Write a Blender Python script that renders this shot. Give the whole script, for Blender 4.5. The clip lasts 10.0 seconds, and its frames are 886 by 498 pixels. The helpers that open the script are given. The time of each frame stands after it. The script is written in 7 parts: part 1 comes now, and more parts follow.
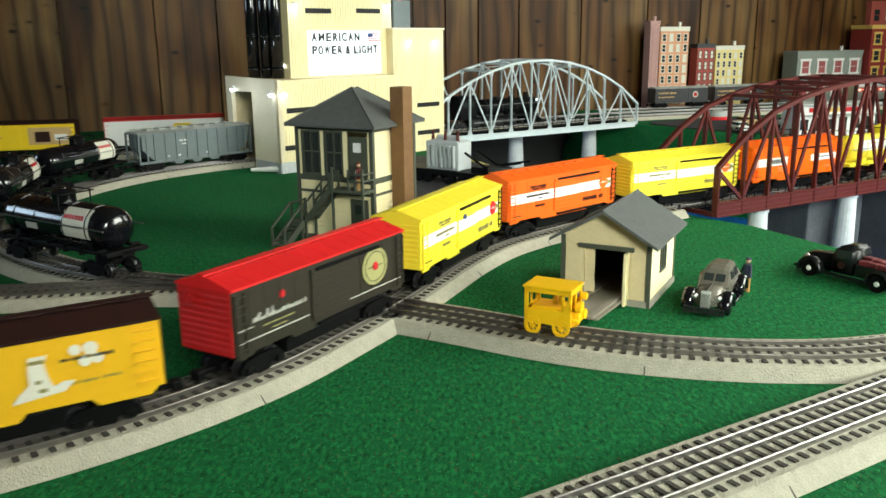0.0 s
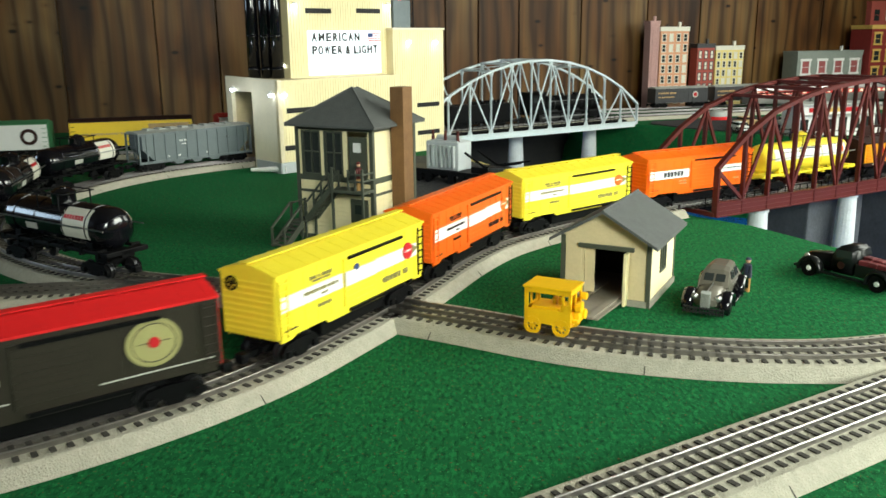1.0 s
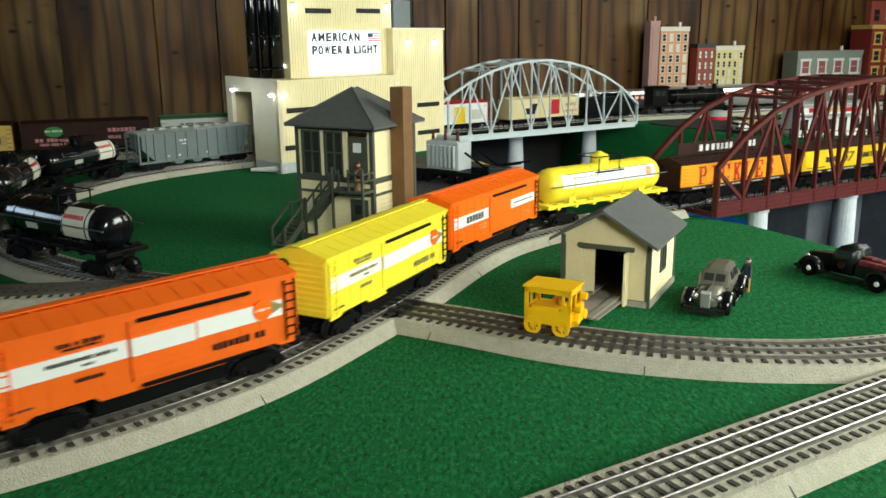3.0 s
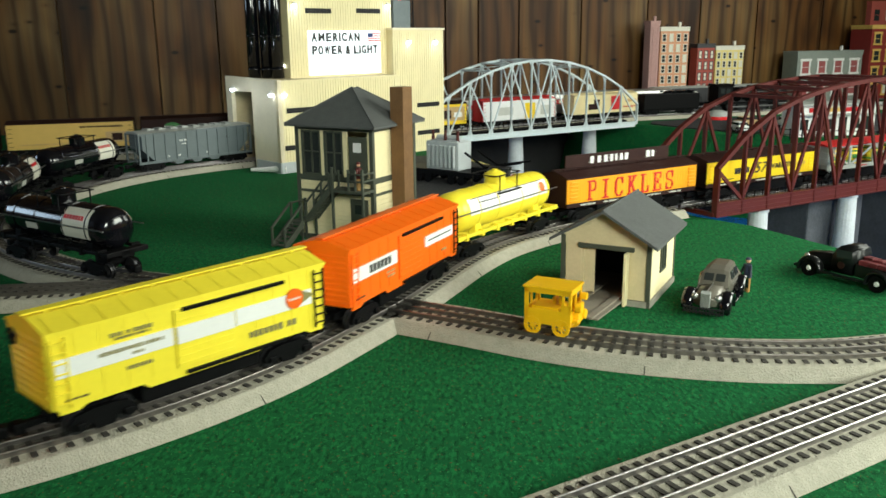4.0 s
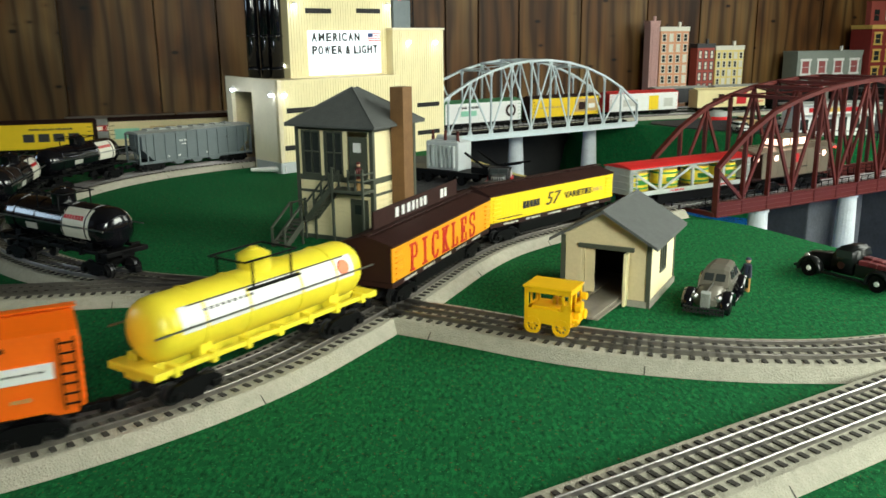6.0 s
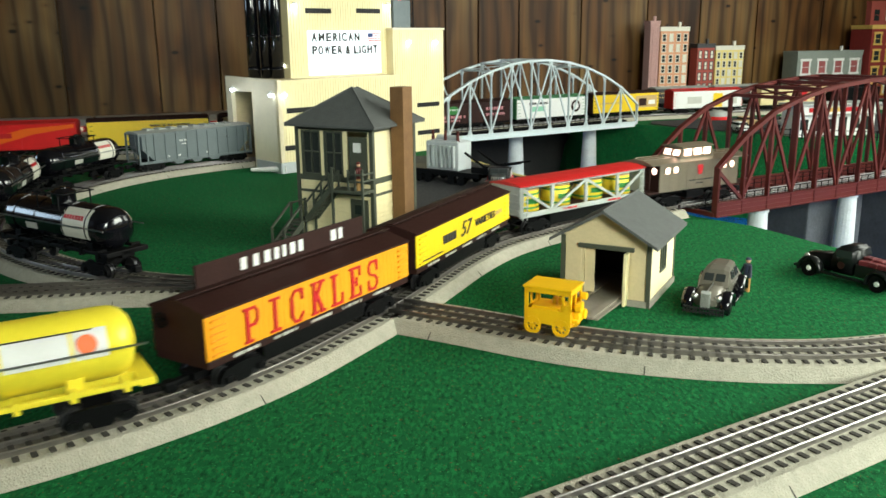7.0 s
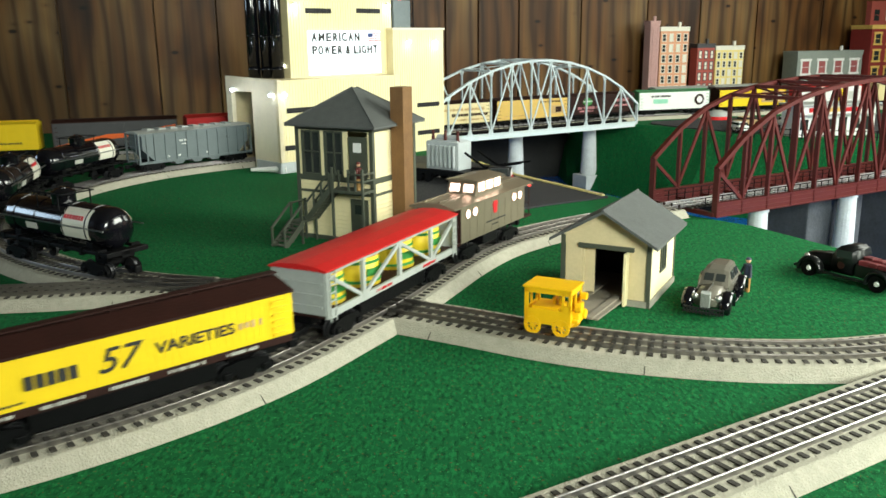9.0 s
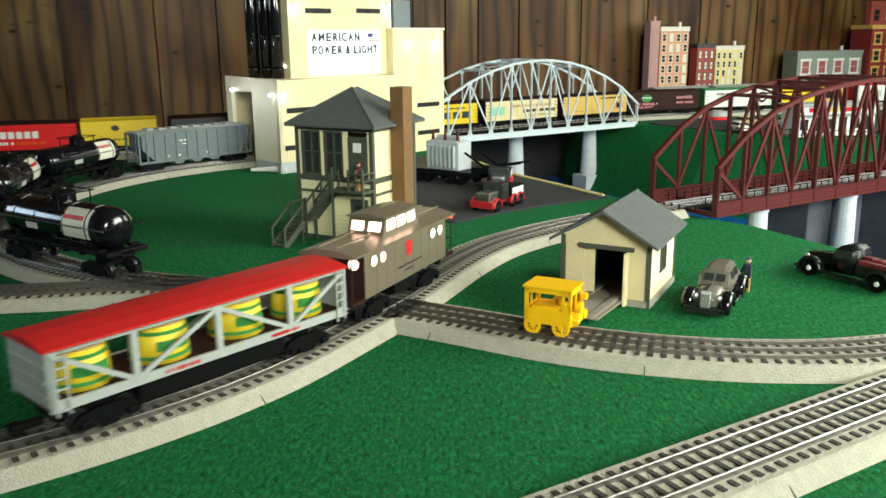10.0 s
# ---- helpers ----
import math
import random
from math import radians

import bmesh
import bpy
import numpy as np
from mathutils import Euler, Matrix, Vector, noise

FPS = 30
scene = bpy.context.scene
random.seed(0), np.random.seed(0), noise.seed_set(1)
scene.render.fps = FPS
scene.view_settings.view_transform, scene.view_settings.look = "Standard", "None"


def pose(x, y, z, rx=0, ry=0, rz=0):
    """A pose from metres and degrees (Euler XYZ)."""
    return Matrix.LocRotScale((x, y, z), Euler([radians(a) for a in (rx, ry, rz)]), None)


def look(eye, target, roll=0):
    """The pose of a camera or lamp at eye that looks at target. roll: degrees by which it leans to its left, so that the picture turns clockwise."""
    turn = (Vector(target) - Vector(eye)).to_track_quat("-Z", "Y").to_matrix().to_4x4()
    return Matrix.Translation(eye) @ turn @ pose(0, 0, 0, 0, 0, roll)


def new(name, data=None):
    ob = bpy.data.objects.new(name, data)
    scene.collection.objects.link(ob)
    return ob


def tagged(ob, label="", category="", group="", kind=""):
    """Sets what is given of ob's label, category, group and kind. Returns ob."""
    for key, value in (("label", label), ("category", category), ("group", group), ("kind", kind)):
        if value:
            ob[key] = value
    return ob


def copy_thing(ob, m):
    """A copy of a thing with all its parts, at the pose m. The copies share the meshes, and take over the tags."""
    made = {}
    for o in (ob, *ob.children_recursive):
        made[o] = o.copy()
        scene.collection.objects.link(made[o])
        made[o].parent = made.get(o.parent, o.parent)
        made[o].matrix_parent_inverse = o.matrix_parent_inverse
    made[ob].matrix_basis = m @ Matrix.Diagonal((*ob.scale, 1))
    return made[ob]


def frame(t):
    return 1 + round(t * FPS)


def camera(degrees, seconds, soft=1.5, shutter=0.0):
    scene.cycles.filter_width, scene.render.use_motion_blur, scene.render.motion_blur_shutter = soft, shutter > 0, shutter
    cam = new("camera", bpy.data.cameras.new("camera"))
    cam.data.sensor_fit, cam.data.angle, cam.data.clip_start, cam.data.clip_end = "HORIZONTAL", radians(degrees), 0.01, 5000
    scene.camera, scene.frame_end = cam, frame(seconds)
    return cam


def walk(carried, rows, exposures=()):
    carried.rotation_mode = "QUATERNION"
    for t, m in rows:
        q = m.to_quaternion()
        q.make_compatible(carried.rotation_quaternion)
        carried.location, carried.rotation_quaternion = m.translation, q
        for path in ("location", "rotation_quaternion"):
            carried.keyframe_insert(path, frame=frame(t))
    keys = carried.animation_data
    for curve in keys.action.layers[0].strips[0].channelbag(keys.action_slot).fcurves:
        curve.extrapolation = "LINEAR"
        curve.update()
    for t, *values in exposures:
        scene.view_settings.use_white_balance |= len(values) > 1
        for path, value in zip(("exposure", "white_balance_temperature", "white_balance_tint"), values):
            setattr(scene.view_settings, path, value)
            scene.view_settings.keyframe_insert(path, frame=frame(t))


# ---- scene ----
cam = camera(56.44, 10.0, soft=1.6, shutter=0.5)
EYE = Vector((0, 0, 0.288))
view = look(EYE, EYE + Vector((0, math.cos(0.2474), -math.sin(0.2474))), -0.65)
walk(cam, [(0, view), (10, view)], [(0, -0.54), (1, -0.58), (2, -0.83), (5.5, -0.81), (7, -0.56), (10, -0.37)])

# ---- light ----
scene.view_settings.exposure = 0.0
world = bpy.data.worlds.new("world")
scene.world = world
world.use_nodes = True
wn = world.node_tree.nodes
sky = wn.new("ShaderNodeTexSky")
sky.sky_type, sky.sun_disc, sky.sun_elevation, sky.sun_rotation = "NISHITA", False, radians(40), radians(110)
wn["Background"].inputs[1].default_value = 0.05
world.node_tree.links.new(sky.outputs[0], wn["Background"].inputs[0])


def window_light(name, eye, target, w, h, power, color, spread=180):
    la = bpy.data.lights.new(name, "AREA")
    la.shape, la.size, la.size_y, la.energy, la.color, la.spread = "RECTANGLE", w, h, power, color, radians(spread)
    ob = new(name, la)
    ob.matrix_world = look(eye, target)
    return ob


# daylight from an unseen window on the right; shadows fall to the left
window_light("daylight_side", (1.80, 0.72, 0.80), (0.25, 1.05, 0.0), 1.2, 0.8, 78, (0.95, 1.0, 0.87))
# added fill lamp behind the camera, with no known window there
window_light("fill_rear", (0.95, -1.70, 1.15), (0.32, 1.85, 0.0), 0.9, 0.8, 14.5, (0.92, 1.0, 0.87), 52)
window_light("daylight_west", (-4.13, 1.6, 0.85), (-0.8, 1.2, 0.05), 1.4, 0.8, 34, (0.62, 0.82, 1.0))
# added fill lamp that brightens the town and the far right
window_light("fill_side_far", (2.14, 2.55, 0.80), (0.5, 2.9, 0.1), 1.2, 0.8, 26, (0.95, 1.0, 0.87))


# ---- materials ----
def mat(name, color, rough=0.5, metal=0.0, vary=0.12, scale=60.0, bump=0.1, color2=None, fine=6.0, glow=0.0, glow_color=None, coat=0.0, stretch=(1, 1, 1), spec=0.5, sharp=0.2):
    """Procedural surface: two scales of colour variation and a fine relief."""
    m = bpy.data.materials.new(name)
    m.use_nodes = True
    nt = m.node_tree
    b = nt.nodes["Principled BSDF"]
    co = nt.nodes.new("ShaderNodeTexCoord")
    mp = nt.nodes.new("ShaderNodeMapping")
    mp.inputs["Scale"].default_value = stretch
    nt.links.new(co.outputs["Object"], mp.inputs[0])
    n1, n2 = nt.nodes.new("ShaderNodeTexNoise"), nt.nodes.new("ShaderNodeTexNoise")
    n1.inputs["Scale"].default_value, n2.inputs["Scale"].default_value = scale, scale * fine
    n1.inputs["Detail"].default_value = n2.inputs["Detail"].default_value = 4
    nt.links.new(mp.outputs[0], n1.inputs[0])
    nt.links.new(mp.outputs[0], n2.inputs[0])
    mix = nt.nodes.new("ShaderNodeMix")
    mix.data_type = "FLOAT"
    mix.inputs[0].default_value = 0.45
    nt.links.new(n1.outputs[0], mix.inputs[2])
    nt.links.new(n2.outputs[0], mix.inputs[3])
    ramp = nt.nodes.new("ShaderNodeValToRGB")
    c = Vector(color)
    d = Vector(color2) if color2 else c * (1 - vary)
    e = c if color2 else c * (1 + vary)
    ramp.color_ramp.elements[0].position, ramp.color_ramp.elements[1].position = 0.5 - sharp, 0.5 + sharp
    ramp.color_ramp.elements[0].color = (*d, 1)
    ramp.color_ramp.elements[1].color = (*[min(1, v) for v in e], 1)
    nt.links.new(mix.outputs[0], ramp.inputs[0])
    nt.links.new(ramp.outputs[0], b.inputs["Base Color"])
    b.inputs["Roughness"].default_value, b.inputs["Metallic"].default_value = rough, metal
    b.inputs["Specular IOR Level"].default_value = spec
    b.inputs["Coat Weight"].default_value = coat
    if bump:
        bp = nt.nodes.new("ShaderNodeBump")
        bp.inputs["Strength"].default_value, bp.inputs["Distance"].default_value = bump, 0.002
        nt.links.new(n2.outputs[0], bp.inputs["Height"])
        nt.links.new(bp.outputs[0], b.inputs["Normal"])
    if glow:
        b.inputs["Emission Color"].default_value = (*(glow_color or color), 1)
        b.inputs["Emission Strength"].default_value = glow
    return m


M = {}
M["grass"] = mat("grass_mat", (0.013, 0.190, 0.055), 0.95, 0, 0.4, 290, 0.30, (0.0025, 0.042, 0.014), 7, spec=0.1, sharp=0.11, stretch=(1, 0.42, 1))
def add_specks(m, color, scale, cut):
    """Scattered fibres of another colour over a material."""
    nt = m.node_tree
    b = nt.nodes["Principled BSDF"]
    src = b.inputs["Base Color"].links[0].from_socket
    co, nz, rp, mx = (nt.nodes.new("ShaderNode" + k) for k in ("TexCoord", "TexNoise", "ValToRGB", "Mix"))
    nz.inputs["Scale"].default_value, nz.inputs["Detail"].default_value = scale, 2
    nt.links.new(co.outputs["Object"], nz.inputs[0])
    rp.color_ramp.elements[0].position, rp.color_ramp.elements[1].position = cut, cut + 0.04
    nt.links.new(nz.outputs[0], rp.inputs[0])
    mx.data_type = "RGBA"
    nt.links.new(rp.outputs[0], mx.inputs[0])
    nt.links.new(src, mx.inputs[6])
    mx.inputs[7].default_value = (*color, 1)
    nt.links.new(mx.outputs[2], b.inputs["Base Color"])


add_specks(M["grass"], (0.12, 0.075, 0.028), 330, 0.655)
add_specks(M["grass"], (0.007, 0.105, 0.032), 120, 0.55)
add_specks(M["grass"], (0.05, 0.34, 0.11), 400, 0.67)
M["ballast"] = mat("ballast", (0.50, 0.47, 0.38), 0.9, 0, 0.15, 120, 0.8, (0.36, 0.34, 0.27), 5)
M["tie"] = mat("tie", (0.040, 0.035, 0.028), 0.8, 0, 0.3, 150, 0.4)
M["ballast_dark"] = mat("dark_ballast", (0.20, 0.18, 0.15), 0.85, 0, 0.3, 120, 0.8, (0.09, 0.08, 0.065), 14)
M["rail_main"] = mat("rail_dull", (0.30, 0.28, 0.26), 0.40, 1.0, 0.2, 25, 0.0)
M["rail"] = mat("rail_steel", (0.46, 0.44, 0.44), 0.36, 1.0, 0.12, 20, 0.0)
M["asphalt"] = mat("asphalt", (0.022, 0.022, 0.026), 0.85, 0, 0.3, 120, 0.6)
M["paint_line"] = mat("road_paint", (0.75, 0.62, 0.25), 0.7, 0, 0.2, 150, 0.3)
M["water"] = mat("painted_water", (0.01, 0.09, 0.42), 0.15, 0, 0.25, 18, 0.2)
M["rock"] = mat("rock_paint", (0.050, 0.055, 0.064), 0.85, 0, 0.3, 30, 0.7)
M["concrete"] = mat("cast_concrete", (0.50, 0.53, 0.55), 0.85, 0, 0.15, 40, 0.5)
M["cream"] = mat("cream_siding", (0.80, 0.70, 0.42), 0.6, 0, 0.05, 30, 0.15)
# the cream in a darker tone, for door wall, rear walls and one door leaf
M["cream_dark"] = mat("darker_cream_siding", (0.60, 0.50, 0.30), 0.7, 0, 0.08, 50, 0.2)
M["stucco"] = mat("warm_white_wall", (0.86, 0.77, 0.58), 0.6, 0, 0.06, 30, 0.15)
M["slate"] = mat("slate_roof", (0.085, 0.09, 0.088), 0.8, 0, 0.15, 80, 0.5)
M["trim_green"] = mat("olive_trim", (0.058, 0.066, 0.046), 0.6, 0, 0.15, 80, 0.2)
M["brown"] = mat("brown_chimney", (0.17, 0.085, 0.03), 0.75, 0, 0.2, 60, 0.3)
M["dark"] = mat("dark_interior", (0.012, 0.012, 0.012), 0.8, 0, 0.2, 60, 0.1)
M["glass"] = mat("window_glass", (0.03, 0.035, 0.035), 0.08, 0, 0.2, 30, 0.0)
M["black"] = mat("black_plastic", (0.003, 0.003, 0.0035), 0.5, 0, 0.25, 70, 0.15, spec=0.12)
M["car_black"] = mat("black_enamel", (0.005, 0.006, 0.006), 0.34, 0, 0.2, 50, 0.03, spec=0.4)
M["black_gloss"] = mat("black_gloss", (0.004, 0.004, 0.006), 0.16, 0, 0.2, 50, 0.03, coat=0.3)
M["gunmetal"] = mat("gunmetal", (0.035, 0.035, 0.038), 0.4, 0.6, 0.2, 80, 0.1)
M["steel"] = mat("wheel_steel", (0.4, 0.4, 0.4), 0.35, 1.0, 0.2, 60, 0.1)
M["red"] = mat("red_plastic", (0.72, 0.018, 0.02), 0.35, 0, 0.08, 40, 0.05)
M["red_end"] = mat("dull_red", (0.55, 0.015, 0.015), 0.45, 0, 0.1, 40, 0.05)
M["yellow"] = mat("lemon_plastic", (0.90, 0.74, 0.045), 0.35, 0, 0.05, 40, 0.05)
M["orange"] = mat("orange_plastic", (0.86, 0.135, 0.010), 0.35, 0, 0.06, 40, 0.05)
M["orange_b"] = mat("bright_orange_plastic", (0.96, 0.150, 0.006), 0.33, 0, 0.05, 40, 0.05)
M["reefer"] = mat("reefer_yellow", (0.88, 0.36, 0.012), 0.4, 0, 0.06, 60, 0.1)
M["reefer_b"] = mat("lemon_reefer", (0.87, 0.60, 0.015), 0.4, 0, 0.05, 60, 0.1)
M["reefer_c"] = mat("amber_reefer", (0.84, 0.46, 0.012), 0.4, 0, 0.05, 60, 0.1)
M["boxcar_brown"] = mat("boxcar_brown", (0.026, 0.008, 0.006), 0.6, 0, 0.25, 60, 0.2, spec=0.22)
M["olive"] = mat("dark_olive", (0.027, 0.022, 0.015), 0.4, 0, 0.15, 60, 0.08)
M["white"] = mat("white_paint", (0.80, 0.80, 0.78), 0.45, 0, 0.04, 60, 0.05)
M["gray_hop"] = mat("gray_blue_paint", (0.135, 0.165, 0.175), 0.5, 0, 0.1, 40, 0.1)
M["gray_l"] = mat("light_gray_plastic", (0.37, 0.39, 0.37), 0.5, 0, 0.1, 60, 0.1)
M["pewter"] = mat("pewter_paint", (0.235, 0.195, 0.140), 0.30, 0.4, 0.1, 60, 0.08)
M["silver"] = mat("silver_paint", (0.56, 0.63, 0.65), 0.45, 0.0, 0.06, 60, 0.08)
M["oxide"] = mat("oxide_red_plastic", (0.078, 0.0095, 0.0070), 0.5, 0, 0.12, 60, 0.1, spec=0.35)
M["letter_red"] = mat("letter_red", (0.55, 0.008, 0.014), 0.5, 0, 0.05, 60, 0.0)
M["letter_dark"] = mat("letter_dark", (0.03, 0.03, 0.03), 0.5, 0, 0.05, 60, 0.0)
M["letter_blue"] = mat("letter_blue", (0.03, 0.06, 0.2), 0.5, 0, 0.05, 60, 0.0)
M["green_l"] = mat("leaf_green", (0.03, 0.22, 0.04), 0.5, 0, 0.1, 60, 0.0)
M["pink"] = mat("dusty_pink", (0.55, 0.22, 0.24), 0.5, 0, 0.1, 60, 0.0)
M["tan"] = mat("tan_paint", (0.55, 0.36, 0.16), 0.5, 0, 0.1, 60, 0.0)
M["led"] = mat("led_white", (0.9, 0.95, 1.0), 0.4, 0, 0, 30, 0, glow=14, glow_color=(0.82, 0.93, 1.0))
M["lamp_warm"] = mat("lit_window", (1, 0.8, 0.7), 0.4, 0, 0, 30, 0, glow=5.5, glow_color=(1, 0.60, 0.46))
M["sign"] = mat("lit_sign", (0.9, 0.95, 1), 0.5, 0, 0, 30, 0, glow=1.25, glow_color=(0.85, 0.95, 1.0))
M["beacon"] = mat("red_beacon", (1, 0.05, 0.05), 0.4, 0, 0, 30, 0, glow=8, glow_color=(1, 0.05, 0.04))


# ---- mesh helpers ----
def box(bm, c, s, bev=0.0, rz=0.0, top=None):
    """A box at c of size s; top: (sx, sy) factors that taper its upper face."""
    vs = bmesh.ops.create_cube(bm, size=1.0)["verts"]
    for v in vs:
        k = top if top and v.co.z > 0 else (1, 1)
        v.co = Vector((v.co.x * s[0] * k[0], v.co.y * s[1] * k[1], v.co.z * s[2]))
    if bev:
        es = list({e for v in vs for e in v.link_edges})
        out = bmesh.ops.bevel(bm, geom=es, offset=bev, segments=2, affect="EDGES", profile=0.6)
        vs = list({v for f in out["faces"] for v in f.verts} | {v for v in vs if v.is_valid})
    m = Matrix.Translation(c) @ Matrix.Rotation(rz, 4, "Z")
    for v in vs:
        v.co = m @ v.co
    return vs


def rod(bm, a, b, r, r2=None, n=8, caps=True):
    a, b = Vector(a), Vector(b)
    d = b - a
    vs = bmesh.ops.create_cone(bm, cap_ends=caps, segments=n, radius1=r, radius2=r if r2 is None else r2, depth=d.length)["verts"]
    m = Matrix.Translation((a + b) / 2) @ d.to_track_quat("Z", "Y").to_matrix().to_4x4()
    for v in vs:
        v.co = m @ v.co
    return vs


def bar(bm, a, b, w, h, upv=(0, 0, 1)):
    """A square bar from a to b, w across and h along upv."""
    a, b = Vector(a), Vector(b)
    d = (b - a).normalized()
    u = Vector(upv)
    side = d.cross(u)
    if side.length < 1e-4:
        side = d.cross(Vector((1, 0, 0)))
    side.normalize()
    u = side.cross(d).normalized()
    q = [bm.verts.new(p + side * sx * w / 2 + u * sz * h / 2) for p in (a, b) for sx, sz in ((-1, -1), (1, -1), (1, 1), (-1, 1))]
    for f in ((3, 2, 1, 0), (4, 5, 6, 7), (0, 1, 5, 4), (1, 2, 6, 5), (2, 3, 7, 6), (3, 0, 4, 7)):
        bm.faces.new([q[i] for i in f])
    return q


def prism(bm, pts, lo, hi, axis="z"):
    """Extrudes the outline pts (pairs) from lo to hi along an axis."""
    def at(p, h):
        return {"z": (p[0], p[1], h), "x": (h, p[0], p[1]), "y": (p[0], h, p[1])}[axis]
    a = [bm.verts.new(at(p, lo)) for p in pts]
    b = [bm.verts.new(at(p, hi)) for p in pts]
    n = len(pts)
    fs = [bm.faces.new(a[::-1]), bm.faces.new(b)]
    for i in range(n):
        fs.append(bm.faces.new((a[i], a[(i + 1) % n], b[(i + 1) % n], b[i])))
    bmesh.ops.recalc_face_normals(bm, faces=fs)
    return a + b


def B():
    return bmesh.new()


def mesh_of(name, bm, material, smooth=False):
    me = bpy.data.meshes.new(name)
    bmesh.ops.recalc_face_normals(bm, faces=bm.faces[:])
    bm.to_mesh(me)
    bm.free()
    me.materials.append(M[material] if isinstance(material, str) else material)
    if smooth:
        for p in me.polygons:
            p.use_smooth = True
    return me


def part(name, bm, material, parent=None, label="", smooth=False):
    ob = new(name, mesh_of(name, bm, material, smooth))
    if parent:
        ob.parent = parent
    return tagged(ob, label)


def thing(name, m, label, category, group=""):
    ob = new(name)
    ob.empty_display_size = 0.02
    ob.matrix_world = m
    return tagged(ob, label, category, group)


def structure(name, bm, material, label, category):
    return tagged(part(name, bm, material), label, category, "", "structure")


def text_on(name, words, material, parent, m, size, width=None, bold=0.0, depth=0.0003, shear=0.0):
    """Raised lettering as a mesh: baseline centre at the pose m, width scales it."""
    cu = bpy.data.curves.new(name, "FONT")
    cu.body, cu.size, cu.align_x, cu.extrude, cu.offset, cu.shear, cu.resolution_u = words, 1.0, "CENTER", depth / size, bold / size, shear, 3
    tmp = new(name + "_tmp", cu)
    dg = bpy.context.evaluated_depsgraph_get()
    me = bpy.data.meshes.new_from_object(tmp.evaluated_get(dg))
    bpy.data.objects.remove(tmp)
    bpy.data.curves.remove(cu)
    me.name = name
    for v in me.vertices:
        v.co *= size
    if width:
        xs = [v.co.x for v in me.vertices]
        k = width / (max(xs) - min(xs))
        for v in me.vertices:
            v.co.x *= k
    me.materials.clear()
    me.materials.append(M[material])
    ob = new(name, me)
    ob.parent = parent
    ob.matrix_basis = m
    return ob


def side_pose(x, y, z, sd):
    """On the flank of a car: sd=1 the +y flank (read towards -x), sd=-1 the other."""
    return pose(x, y, z, 90, 0, 180) if sd > 0 else pose(x, y, z, 90, 0, 0)


# ---- lines of the railway ----
class Line:
    """A track's centre line through a few points, by arc length; at(s) gives x, y, heading."""

    def __init__(self, pts, step=24):
        p = [Vector((*q, 0)) for q in pts]
        p = [2 * p[0] - p[1]] + p + [2 * p[-1] - p[-2]]
        out = []
        for i in range(1, len(p) - 2):
            for k in range(step):
                t = k / step
                a, b, c, d = p[i - 1], p[i], p[i + 1], p[i + 2]
                out.append(0.5 * (2 * b + (c - a) * t + (2 * a - 5 * b + 4 * c - d) * t * t + (3 * b - a - 3 * c + d) * t ** 3))
        out.append(p[-2])
        self.xy = np.array([(v.x, v.y) for v in out])
        self.s = np.concatenate([[0], np.cumsum(np.linalg.norm(np.diff(self.xy, axis=0), axis=1))])
        self.length = float(self.s[-1])

    def point(self, s):
        if s < 0:
            return self.xy[0] + (self.xy[0] - self.xy[1]) / np.linalg.norm(self.xy[0] - self.xy[1]) * -s
        if s > self.length:
            return self.xy[-1] + (self.xy[-1] - self.xy[-2]) / np.linalg.norm(self.xy[-1] - self.xy[-2]) * (s - self.length)
        return np.array((np.interp(s, self.s, self.xy[:, 0]), np.interp(s, self.s, self.xy[:, 1])))

    def at(self, s):
        a, b = self.point(s - 0.004), self.point(s + 0.004)
        x, y = (a + b) / 2
        return x, y, math.atan2(b[1] - a[1], b[0] - a[0])


RAIL = 0.017
class Main:
    """The near line: a reverse curve off the red bridge; s grows as its train runs, 0 at the crossing."""

    def __init__(self):
        self.line = Line([(2.0245, 2.3139), (1.1585, 1.8139), (0.6389, 1.5139), (0.4657, 1.4139), (0.3791, 1.3639), (0.2925, 1.3139), (0.2093, 1.2586), (0.1341, 1.1934), (0.0674, 1.1197), (0.0173, 1.0343), (-0.023, 0.945), (-0.0625, 0.8553), (-0.1103, 0.7657), (-0.1614, 0.6798), (-0.2259, 0.6035), (-0.302, 0.5389), (-0.3878, 0.4877), (-0.5001, 0.4459), (-0.8676, 0.3492)])

    def at(self, s):
        return self.line.at(s + 2.5941)


class Loop:
    """The siding that circles the far lawn."""

    def at(self, s):
        a = radians(-90) - s / 0.58
        return -0.16 + 0.58 * math.cos(a), 1.50 + 0.58 * math.sin(a), a - math.pi / 2


main_line, loop_line = Main(), Loop()
fore_line = Line([(-0.25, 0.245), (0.136, 0.473), (0.344, 0.596), (0.9, 0.925)])
cross_line = Line([(-0.9, 0.875), (-0.5, 0.912), (-0.34, 0.93), (-0.2, 0.915), (-0.074, 0.852), (0.02, 0.802), (0.12, 0.745), (0.21, 0.713), (0.3, 0.699), (0.4, 0.704), (0.6, 0.755), (0.9, 0.87)])
back_line = Line([(-2.1, 1.95), (-1.5, 2.0), (-1.1, 2.07), (-0.85, 2.14), (-0.55, 2.26), (-0.2, 2.46), (0.141, 2.68), (0.61, 2.985), (0.72, 3.04), (0.95, 3.12), (1.6, 3.33), (2.3, 3.56)])


